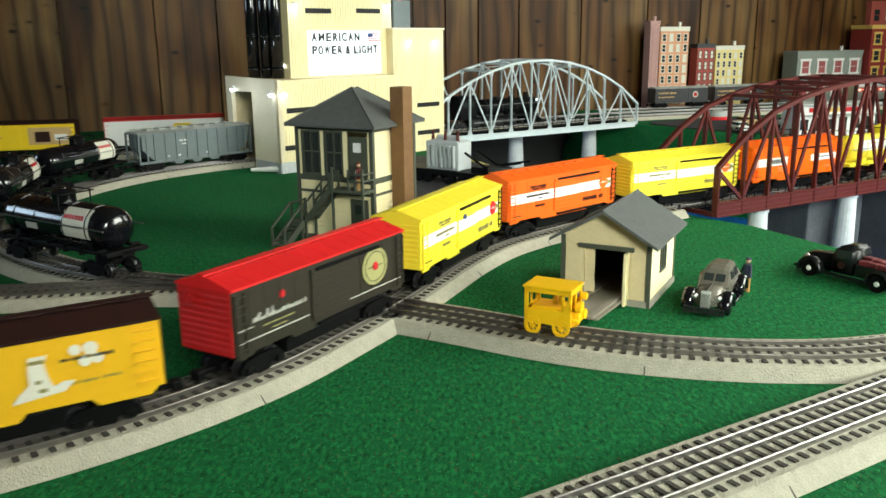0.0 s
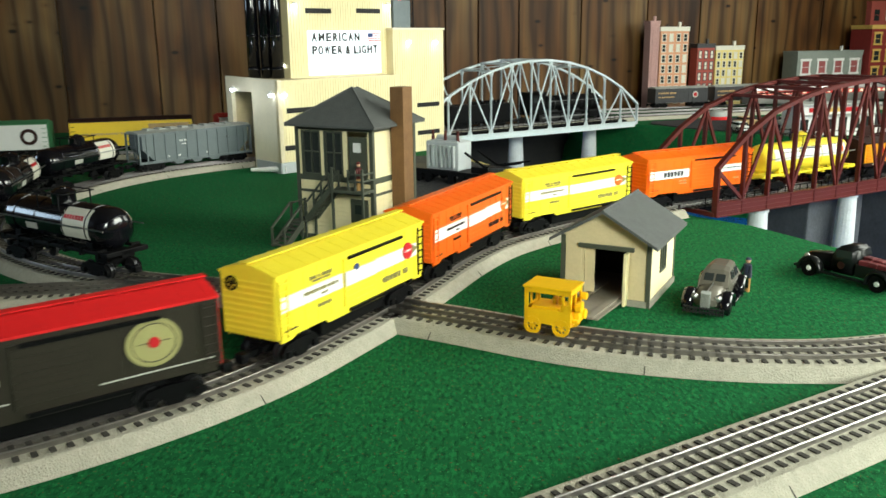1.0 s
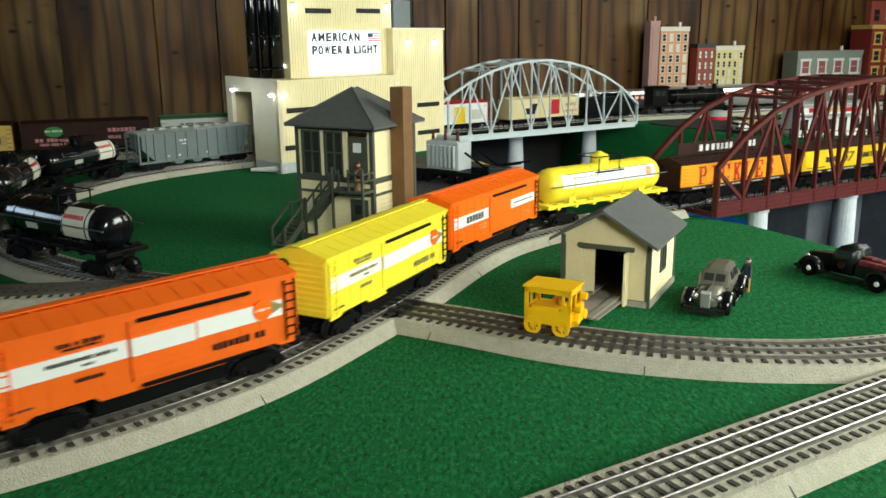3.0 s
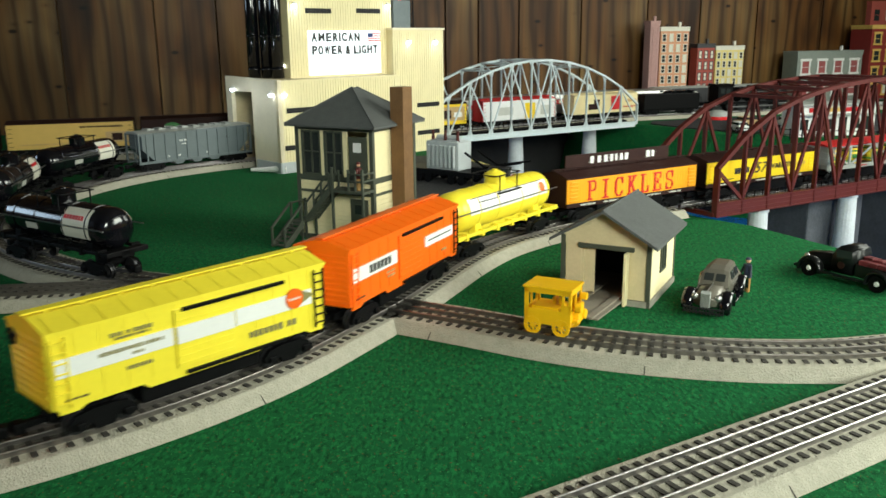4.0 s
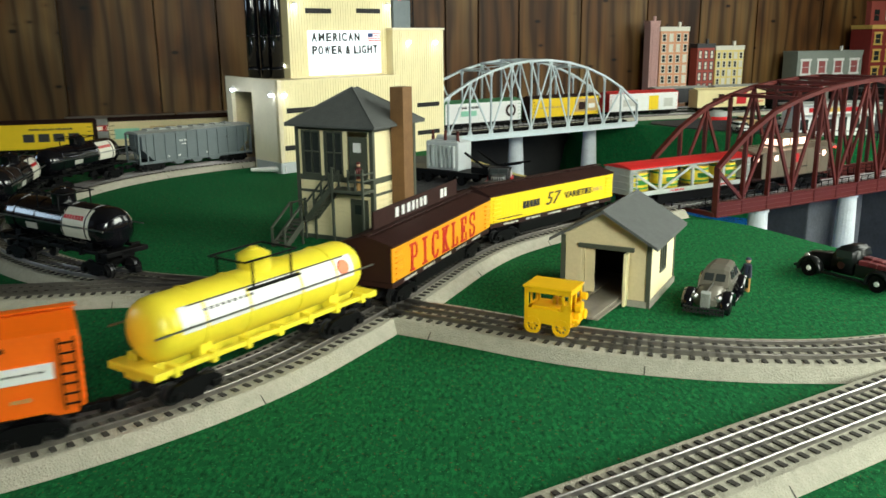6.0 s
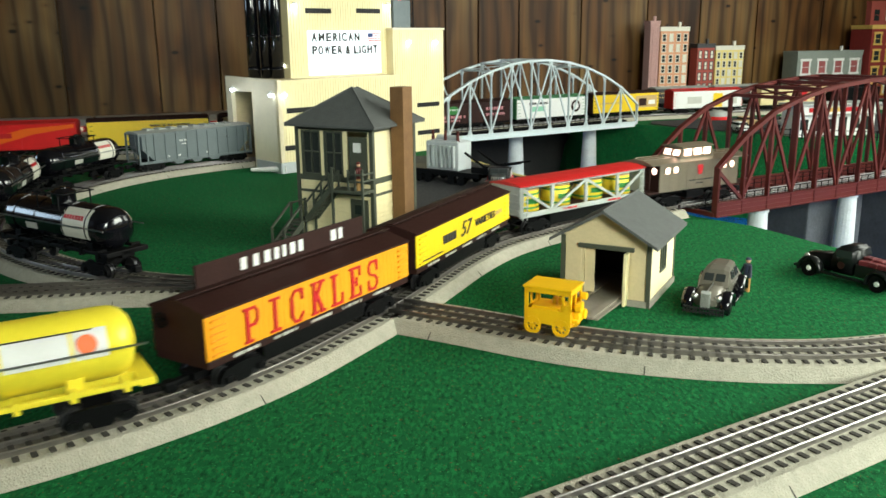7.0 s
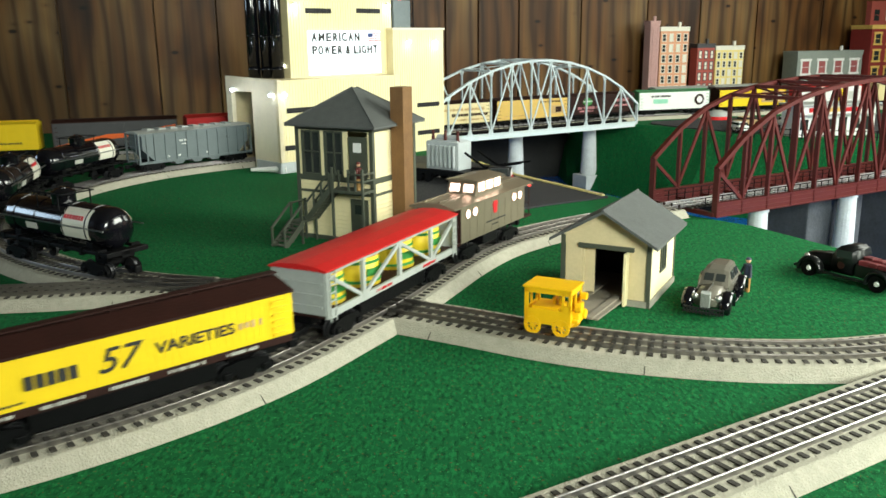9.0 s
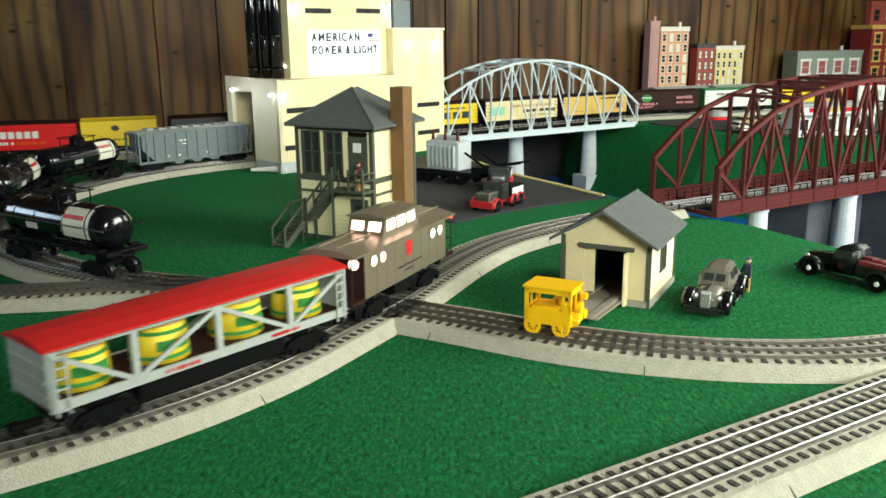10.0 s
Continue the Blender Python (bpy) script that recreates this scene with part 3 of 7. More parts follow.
                box(bm, (e * (L / 2 - 0.022), k * 0.017, zt + 0.0075), (0.014, 0.012, 0.003), 0.0006)
                part("ice_hatch", bm, roof, car)
    return car


def band(car, x0, x1, z0, z1, material, y, sd, name="stripe"):
    bm = B()
    box(bm, ((x0 + x1) / 2, sd * (y + 0.0001), (z0 + z1) / 2), (abs(x1 - x0), 0.0014, z1 - z0))
    return part(name, bm, material, car)


def disc(car, x, z, r, material, y, sd, name="emblem", sx=1.0):
    bm = B()
    vs = rod(bm, (0, 0, 0), (0, 0.001, 0), r, n=28)
    for v in vs:
        v.co = Vector((v.co.x * sx + x, sd * (y + v.co.y), v.co.z + z))
    return part(name, bm, material, car)


def words(car, text, x, z, size, material, y, sd=1, width=None, bold=0.0, shear=0.0, name="lettering"):
    return text_on(name, text, material, car, side_pose(x, sd * y, z, sd), size, width, bold, 0.0004, shear)


def block_letters(car, x0, x1, z, h, material, y, n, sd=1):
    """A trade name as a row of plain blocks."""
    bm = B()
    step = (x1 - x0) / n
    for i in range(n):
        box(bm, (x0 + step * (i + 0.5), sd * y, z), (abs(step) * 0.74, 0.0009, h))
    return part("name_blocks", bm, material, car)


def stripe_car(label, body, emblem, sign, L=0.242, ink="letter_red", flag=False):
    """Plastic sliding-door boxcar with a white band along the flank."""
    car = boxcar(label, L, body)
    y, z0, z1 = 0.0308, 0.0500, 0.0635
    pale = "olive_text" if body == "yellow" else "boxcar_brown"
    if sign:
        band(car, L / 2 - 0.004, 0.031, z0, z1, "white", y, 1), band(car, -0.034, -L / 2 + 0.017, z0 + 0.001, z1 - 0.001, "white", y, 1)
        block_letters(car, 0.088, 0.044, 0.0570, 0.0078, "letter_dark", y + 0.0008, 6)
        bars_of_text(car, -0.040, -0.098, 0.0572, 0.0017, "letter_dark", 1, y + 0.0008)
        bars_of_text(car, 0.035, 0.052, 0.0445, 0.0024, "tan", 1, y), bars_of_text(car, 0.035, 0.052, 0.0400, 0.0024, "tan", 1, y), bars_of_text(car, -0.075, -0.088, 0.0385, 0.0030, "tan", 1, y)
    else:
        band(car, L / 2 - 0.004, 0.028, z0, z1, "white", y, 1), band(car, 0.0255, -0.0255, z0, z1, "white", y + 0.0018, 1), band(car, -0.028, -L / 2 + 0.016, z0, z1, "white", y, 1)
        bars_of_text(car, 0.036, 0.086, 0.0585, 0.0032, pale, 1, y + 0.0008), bars_of_text(car, 0.052, 0.062, 0.0537, 0.0022, pale, 1, y + 0.0008)
        bars_of_text(car, 0.044, 0.076, 0.0705, 0.0036, pale, 1, y), bars_of_text(car, 0.046, 0.074, 0.0672, 0.0020, pale, 1, y)
        bars_of_text(car, 0.046, 0.066, 0.0430, 0.0032, pale, 1, y), bars_of_text(car, -0.040, -0.088, 0.0385, 0.0062, pale, 1, y)
        if flag:
            disc(car, 0.008, 0.0655, 0.0030, "letter_blue", y + 0.0022, 1, "flag_badge", 1.3)
    bars_of_text(car, 0.096, 0.112, 0.0330, 0.0016, "letter_dark", 1, y)
    if emblem:
        disc(car, -0.086, 0.0590, 0.0088, ink, y + 0.0010, 1)
        bm = B()
        prism(bm, [(-0.088, 0.0672), (-0.108, 0.0580), (-0.088, 0.0508)], y - 0.0004, y + 0.0009, "y")
        part("emblem_arrow", bm, "olive_text", car)
        bars_of_text(car, -0.080, -0.092, 0.0592, 0.0022, "white", 1, y + 0.0018)
    return car


M["olive_text"] = mat("grey_lettering", (0.25, 0.22, 0.08), 0.5, 0, 0.1, 60, 0)


def red_car():
    L, y = 0.243, 0.0308
    car = boxcar("dark olive boxcar with bright red roof and ends", L, "olive", "red", "red_end")
    disc(car, -0.070, 0.0575, 0.0185, "seal", y, 1, "round_seal", 1.12), disc(car, -0.070, 0.0578, 0.0042, "letter_red", y + 0.0008, 1, "star")
    bm = B()
    for i in range(28):
        a, b = i * math.tau / 28, (i + 1) * math.tau / 28
        bar(bm, (-0.070 + 0.0165 * math.cos(a), y + 0.0011, 0.0575 + 0.0147 * math.sin(a)), (-0.070 + 0.0165 * math.cos(b), y + 0.0011, 0.0575 + 0.0147 * math.sin(b)), 0.0006, 0.0007)
    part("seal_ring", bm, "olive", car)
    bars_of_text(car, -0.083, -0.057, 0.0578, 0.0010, "olive", 1, y + 0.0006, name="seal_line")
    disc(car, 0.064, 0.0660, 0.0034, "letter_red", y, 1, "small_badge", 0.9)
    # flowing script as a slanting pen line
    bm = B()
    rnd = random.Random(21)
    x = 0.100
    while x > 0.036:
        w, h = rnd.uniform(0.0022, 0.0042), rnd.uniform(0.002, 0.0048) + (0.004 if rnd.random() < 0.25 else 0)
        bar(bm, (x, y, 0.0505), (x - w * 0.9, y, 0.0505 + h), 0.0007, 0.0010, (0, 1, 0)), bar(bm, (x - w * 0.9, y, 0.0505 + h), (x - w, y, 0.0507), 0.0007, 0.0010, (0, 1, 0))
        x -= w + (0.003 if rnd.random() < 0.15 else 0)
    part("script_line", bm, "script", car)
    bars_of_text(car, 0.050, 0.088, 0.0450, 0.0014, "seal", 1, y), bars_of_text(car, 0.060, 0.078, 0.0405, 0.0013, "seal", 1, y)
    for z, x0, x1 in ((0.0470, 0.118, 0.100), (0.0365, 0.118, 0.030), (0.0345, -0.030, -0.115)):
        band(car, x0, x1, z, z + 0.0007, "script", y - 0.0004, 1, "pinstripe")
    return car


M["seal"] = mat("pale_olive_seal", (0.36, 0.34, 0.14), 0.5, 0, 0.08, 60, 0)
M["script"] = mat("pale_script", (0.55, 0.55, 0.5), 0.5, 0, 0.08, 60, 0)


SLAB = {
    "P": [(0.22, 0, 0.22, 1), (0, 0, 0.5, 0), (0, 1, 0.75, 1), (0.75, 1, 0.93, 0.86), (0.93, 0.86, 0.93, 0.62), (0.93, 0.62, 0.75, 0.48), (0.75, 0.48, 0.22, 0.48)],
    "I": [(0.5, 0, 0.5, 1), (0.18, 0, 0.82, 0), (0.18, 1, 0.82, 1)],
    "C": [(0.92, 0.7, 0.92, 1), (0.92, 0.84, 0.7, 1), (0.7, 1, 0.32, 1), (0.32, 1, 0.1, 0.8), (0.1, 0.8, 0.1, 0.2), (0.1, 0.2, 0.32, 0), (0.32, 0, 0.72, 0), (0.72, 0, 0.95, 0.22)],
    "K": [(0.2, 0, 0.2, 1), (0, 0, 0.42, 0), (0, 1, 0.42, 1), (0.22, 0.38, 0.84, 1), (0.44, 0.58, 0.88, 0), (0.64, 1, 1.04, 1), (0.68, 0, 1.08, 0)],
    "L": [(0.25, 0, 0.25, 1), (0, 1, 0.52, 1), (0, 0, 0.95, 0), (0.95, 0, 0.95, 0.3)],
    "E": [(0.22, 0, 0.22, 1), (0, 1, 0.92, 1), (0.92, 1, 0.92, 0.72), (0.22, 0.5, 0.62, 0.5), (0.62, 0.38, 0.62, 0.62), (0, 0, 0.96, 0), (0.96, 0, 0.96, 0.28)],
    "S": [(0.9, 0.68, 0.9, 1), (0.9, 0.86, 0.68, 1), (0.68, 1, 0.3, 1), (0.3, 1, 0.1, 0.85), (0.1, 0.85, 0.1, 0.66), (0.1, 0.66, 0.3, 0.54), (0.3, 0.54, 0.72, 0.46), (0.72, 0.46, 0.92, 0.34), (0.92, 0.34, 0.92, 0.15), (0.92, 0.15, 0.7, 0), (0.7, 0, 0.32, 0), (0.32, 0, 0.1, 0.15), (0.1, 0, 0.1, 0.32)],
}


def slab_letter(car, ch, xc, z0, w, h, y):
    """One slab-serif letter of thin raised strokes on the car's side."""
    bm = B()
    for n, (a, b, c, d) in enumerate(SLAB[ch]):
        upright = abs(d - b) > 0.4
        k = 0.0036 if upright else 0.0022
        e = Vector((-(c - a) * w, 0, (d - b) * h)).normalized() * 0.0009
        p, q = Vector((xc + w / 2 - a * w, y - 0.00002 * n, z0 + b * h)), Vector((xc + w / 2 - c * w, y - 0.00002 * n, z0 + d * h))
        across = Vector((-e.z, 0, e.x)).normalized() * (k / 2)
        front, back = Vector((0, 0.0009, 0)), Vector((0, -0.0003, 0))
        vs = [bm.verts.new(v) for v in [u + o for o in (back, front) for u in (p - e - across, q + e - across, q + e + across, p - e + across)]]
        for f in ((0, 1, 2, 3), (4, 5, 6, 7), (0, 1, 5, 4), (1, 2, 6, 5), (2, 3, 7, 6), (3, 0, 4, 7)):
            bm.faces.new([vs[i] for i in f])
    bmesh.ops.recalc_face_normals(bm, faces=bm.faces)
    return part("letter", bm, "letter_red", car)


def reefer(label, L, side, kind):
    """Wood-sided refrigerator car with brown roof and ends."""
    car = boxcar(label, L, side, "boxcar_brown", "boxcar_brown", wood=True, door=False, zb=0.0318 if kind != "plain" else 0.0262, zt=0.0688 if kind != "plain" else 0.0775)
    y = 0.0312
    bm = B()
    if kind == "plain":
        for y0 in (-0.0285, 0.0285):
            for a, b in ((-L / 2 + 0.004, -L / 2 + 0.052), (-0.045, 0.045), (L / 2 - 0.052, L / 2 - 0.004)):
                prism(bm, [(a, 0.0268), (a + 0.006, 0.0205), (b - 0.006, 0.0205), (b, 0.0268)], y0 - 0.001, y0 + 0.001, "y")
    else:
        box(bm, (0, 0, 0.0283), (L - 0.002, 0.059, 0.0064), 0.0008)
    part("side_sill", bm, "boxcar_brown" if kind != "plain" else side, car)
    for k in (-0.105, -0.058, -0.012, 0.035, 0.082) if kind != "plain" else ():
        bars_of_text(car, k, k + 0.028, 0.0283, 0.0028, "script", 1, 0.0297, name="sill_lettering")
    if kind == "pickles":
        for i, ch in enumerate("PICKLES"):
            slab_letter(car, ch, 0.0905 - 0.0277 * i, 0.0352, 0.0165, 0.0275, y - 0.0004)
        # name board along the roof
        bm = B()
        box(bm, (0.004, -0.004, 0.0880), (0.222, 0.0022, 0.022), 0.0004)
        bd = part("name_board", bm, "boxcar_brown", car, "dark brown board standing along the roof")
        for i, (x, w) in enumerate([(0.062, 0.010), (0.047, 0.009), (0.033, 0.010), (0.021, 0.008), (0.011, 0.006), (0.0, 0.009), (-0.011, 0.009), (-0.059, 0.011), (-0.070, 0.008)]):
            bm = B()
            box(bm, (x, -0.0027, 0.0890), (w * 0.7, 0.0009, 0.0105))
            part("name_block", bm, "white", bd)
    if kind == "varieties":
        block_letters(car, 0.074, 0.037, 0.0490, 0.0098, "letter_dark", y, 5)
        words(car, "57", 0.010, 0.0420, 0.026, "letter_dark", y, 1, 0.034, 0.0001, 0.3)
        words(car, "VARIETIES", -0.052, 0.0460, 0.0125, "letter_dark", y, 1, 0.066, 0.0002)
        bars_of_text(car, -0.089, -0.110, 0.0500, 0.006, "tan", 1, y - 0.0004)
        bars_of_text(car, 0.075, 0.125, 0.0365, 0.0018, "letter_dark", 1, y - 0.0004)
    if kind == "plain":
        # a worn printed picture: pale robed shape and a pale cluster
        bm = B()
        prism(bm, [(-0.0410 + x * 0.72, 0.0060 + z * 0.87) for x, z in ((0.006, 0.0330), (-0.012, 0.0345), (-0.040, 0.0365), (-0.050, 0.0440), (-0.040, 0.0450), (-0.031, 0.0420), (-0.027, 0.0500), (-0.024, 0.0620), (-0.028, 0.0690), (-0.012, 0.0690), (-0.010, 0.0600), (-0.010, 0.0470), (0.000, 0.0400))], y - 0.0004, y + 0.0004, "y")
        for x, z, r in ((-0.052, 0.0660, 0.0046), (-0.062, 0.0655, 0.0058), (-0.058, 0.0570, 0.0050), (-0.066, 0.0575, 0.0046)):
            rod(bm, (x - 0.027, y - 0.0004, z), (x - 0.027, y + 0.0004, z), r * 0.85, n=16)
        part("picture", bm, "label", car)
        bm = B()
        for x, z, w in ((-0.018, 0.0645, 0.014), (-0.018, 0.0480, 0.005), (-0.021, 0.0405, 0.008)):
            box(bm, (-0.0410 + x * 0.72, y + 0.0006, 0.006 + z * 0.87), (w * 0.72, 0.0006, 0.0026))
        part("picture_shade", bm, "olive_text", car)
        bars_of_text(car, -0.070, -0.104, 0.0600, 0.0024, "letter_dark", 1, y + 0.0004)
        bars_of_text(car, -0.074, -0.092, 0.0420, 0.0022, "olive_text", 1, y - 0.0004), bars_of_text(car, -0.096, -0.108, 0.0425, 0.0022, "olive_text", 1, y - 0.0004)
    z0, dz = (0.0355, 0.0056) if kind != "plain" else (0.0310, 0.0078)
    for i in range(6):
        for e in (-1, 1):
            bm = B()
            bar(bm, (e * (L / 2 - 0.020), 0.0318, z0 + i * dz), (e * (L / 2 - 0.005), 0.0318, z0 + i * dz), 0.0022, 0.0018)
            part("grab_iron", bm, side, car)
    return car


def tank_car(label, body, frame, band_mat, L=0.258, r=0.0268, dome=True, low=False):
    """A single-dome tank car: barrel with domed ends, frame, platform rails, trucks."""
    car = thing("tank_car", Matrix(), label, "tank car")
    zc = 0.031 + r
    bm = B()
    n, rings = 28, []
    prof = [(-L / 2 + 0.008, 0.0), (-L / 2 + 0.0085, 0.35), (-L / 2 + 0.011, 0.66), (-L / 2 + 0.015, 0.86), (-L / 2 + 0.021, 0.97), (-L / 2 + 0.027, 1.0)]
    prof = prof + [(-x, k) for x, k in prof[::-1]]
    for x, k in prof:
        rings.append([bm.verts.new((x, r * max(k, 0.01) * math.cos(i * math.tau / n), zc + r * max(k, 0.01) * math.sin(i * math.tau / n))) for i in range(n)])
    for p, q in zip(rings, rings[1:]):
        for i in range(n):
            bm.faces.new((p[i], p[(i + 1) % n], q[(i + 1) % n], q[i]))
    bm.faces.new(rings[0]), bm.faces.new(rings[-1])
    part("tank", bm, body, car, smooth=True)
    for x in (-0.075, -0.03, 0.03, 0.075):
        bm = B()
        for i in range(20):
            a, b = i * math.tau / 20, (i + 1) * math.tau / 20
            bar(bm, (x, (r + 0.0004) * math.cos(a), zc + (r + 0.0004) * math.sin(a)), (x, (r + 0.0004) * math.cos(b), zc + (r + 0.0004) * math.sin(b)), 0.0022, 0.0009)
        part("tank_band", bm, body, car)
    bm = B()
    rod(bm, (0, 0, zc + r - 0.004), (0, 0, zc + r + 0.011), 0.0145, n=20), rod(bm, (0, 0, zc + r + 0.011), (0, 0, zc + r + 0.015), 0.0145, 0.007, n=20)
    rod(bm, (0, 0, zc + r + 0.014), (0, 0, zc + r + 0.017), 0.004, n=10)
    part("dome", bm, body, car)
    bm = B()
    for y in (-0.022, 0.022):
        for x in (-0.022, 0.022):
            bar(bm, (x, y, zc + r * 0.55), (x, y, zc + r + 0.012), 0.0014, 0.0014)
        bar(bm, (-0.03, y, zc + r + 0.012), (0.03, y, zc + r + 0.012), 0.0014, 0.0014)
        box(bm, (0, y * 0.95, zc + r * 0.6), (0.06, 0.010, 0.0014))
    for x in (-0.03, 0.03):
        bar(bm, (x, -0.022, zc + r + 0.012), (x, 0.022, zc + r + 0.012), 0.0014, 0.0014)
    part("dome_platform", bm, "black", car)
    bm = B()
    for y in (-1, 1):
        rod(bm, (-L / 2 + 0.004, y * (r + 0.002), zc + 0.003), (L / 2 - 0.004, y * (r + 0.002), zc + 0.003), 0.0009, n=6)
        for x in (-0.09, -0.03, 0.03, 0.09):
            rod(bm, (x, y * (r - 0.002), zc + 0.003), (x, y * (r + 0.002), zc + 0.003), 0.001, n=6)
    part("handrail", bm, "steel", car)
    bm = B()
    box(bm, (0, 0, 0.0290), (L, 0.018, 0.009), 0.001)
    for y in (-0.026, 0.026):
        box(bm, (0, y, 0.0315), (L * 0.96, 0.005, 0.004), 0.0006)
        for i in range(7):
            box(bm, (-L * 0.42 + L * 0.84 * i / 6, y * 0.9, 0.0310), (0.005, 0.012, 0.009))
    for e in (-1, 1):
        box(bm, (e * (L / 2 - 0.006), 0, 0.0310), (0.012, 0.058, 0.006), 0.0008)
        for y in (-0.02, 0.02):
            box(bm, (e * 0.075, y * 0.85, 0.0355), (0.012, 0.010, 0.012))
    part("frame", bm, frame, car)
    if band_mat:
        # printed wrap round the barrel, one plate for each flank
        for k in (1, -1):
            bm = B()
            x0, x1 = (L / 2 - 0.03, -L / 2 + 0.03) if band_mat == "white" else (-0.082, -0.028)
            m = 10
            lo, hi = (-0.05, 0.75) if band_mat == "white" else (-0.45, 1.05)
            prev = None
            for i in range(m + 1):
                a = lo + (hi - lo) * i / m
                row = [bm.verts.new((x, k * (r + 0.0005) * math.cos(a), zc + (r + 0.0005) * math.sin(a))) for x in (x0, x1)]
                if prev:
                    bm.faces.new((prev[0], prev[1], row[1], row[0]))
                prev = row
            part("printed_band", bm, band_mat if band_mat == "white" else "label", car, smooth=True)
    for x in (-L * 0.345, L * 0.345):
        truck_frame(car, x)
    couplers(car, L)
    return car


M["label"] = mat("cream_label", (0.75, 0.72, 0.62), 0.5, 0, 0.06, 60, 0)


def yellow_tank():
    car = tank_car("lemon yellow single-dome tank car with white stripe", "yellow", "yellow", "white")
    bm = B()
    zc, r = 0.0578, 0.0268
    bar(bm, (0.09, (r + 0.0008) * math.cos(0.72), zc + (r + 0.0008) * math.sin(0.72)), (-0.09, (r + 0.0008) * math.cos(0.72), zc + (r + 0.0008) * math.sin(0.72)), 0.0012, 0.0008)
    part("pinstripe", bm, "letter_dark", car)
    bm = B()
    a = 0.35
    rod(bm, (-0.085, (r - 0.001) * math.cos(a), zc + (r - 0.001) * math.sin(a)), (-0.085, (r + 0.0012) * math.cos(a), zc + (r + 0.0012) * math.sin(a)), 0.0070, n=20)
    part("emblem", bm, "orange", car)
    bm = B()
    for i in range(9):
        x = 0.075 - i * 0.006
        bar(bm, (x, (r + 0.0008) * math.cos(0.5), zc + (r + 0.0008) * math.sin(0.5)), (x, (r + 0.0008) * math.cos(0.42), zc + (r + 0.0008) * math.sin(0.42)), 0.0028, 0.0008)
    part("lettering", bm, "letter_dark", car)
    return car


def black_tank(label):
    car = tank_car(label, "black_gloss", "black", "label", 0.235, 0.026)
    r, zc = 0.026, 0.057
    for k in (1, -1):
        bm = B()
        for i in range(7):
            x = -0.035 - i * 0.0056
            for a, b, mm in ((0.62, 0.42, 0),):
                bar(bm, (x, k * (r + 0.001) * math.cos(a), zc + (r + 0.001) * math.sin(a)), (x, k * (r + 0.001) * math.cos(b), zc + (r + 0.001) * math.sin(b)), 0.0034, 0.0009)
        part("name_blocks", bm, "letter_red", car)
        bm = B()
        for i in range(9):
            x = -0.036 - i * 0.004
            bar(bm, (x, k * (r + 0.001) * math.cos(0.12), zc + (r + 0.001) * math.sin(0.12)), (x, k * (r + 0.001) * math.cos(0.04), zc + (r + 0.001) * math.sin(0.04)), 0.0025, 0.0009)
        for i in range(6):
            x = 0.045 - i * 0.004
            bar(bm, (x, k * (r + 0.001) * math.cos(-0.05), zc + (r + 0.001) * math.sin(-0.05)), (x, k * (r + 0.001) * math.cos(-0.35), zc + (r + 0.001) * math.sin(-0.35)), 0.003, 0.0009)
        part("lettering", bm, "script", car)
    return car


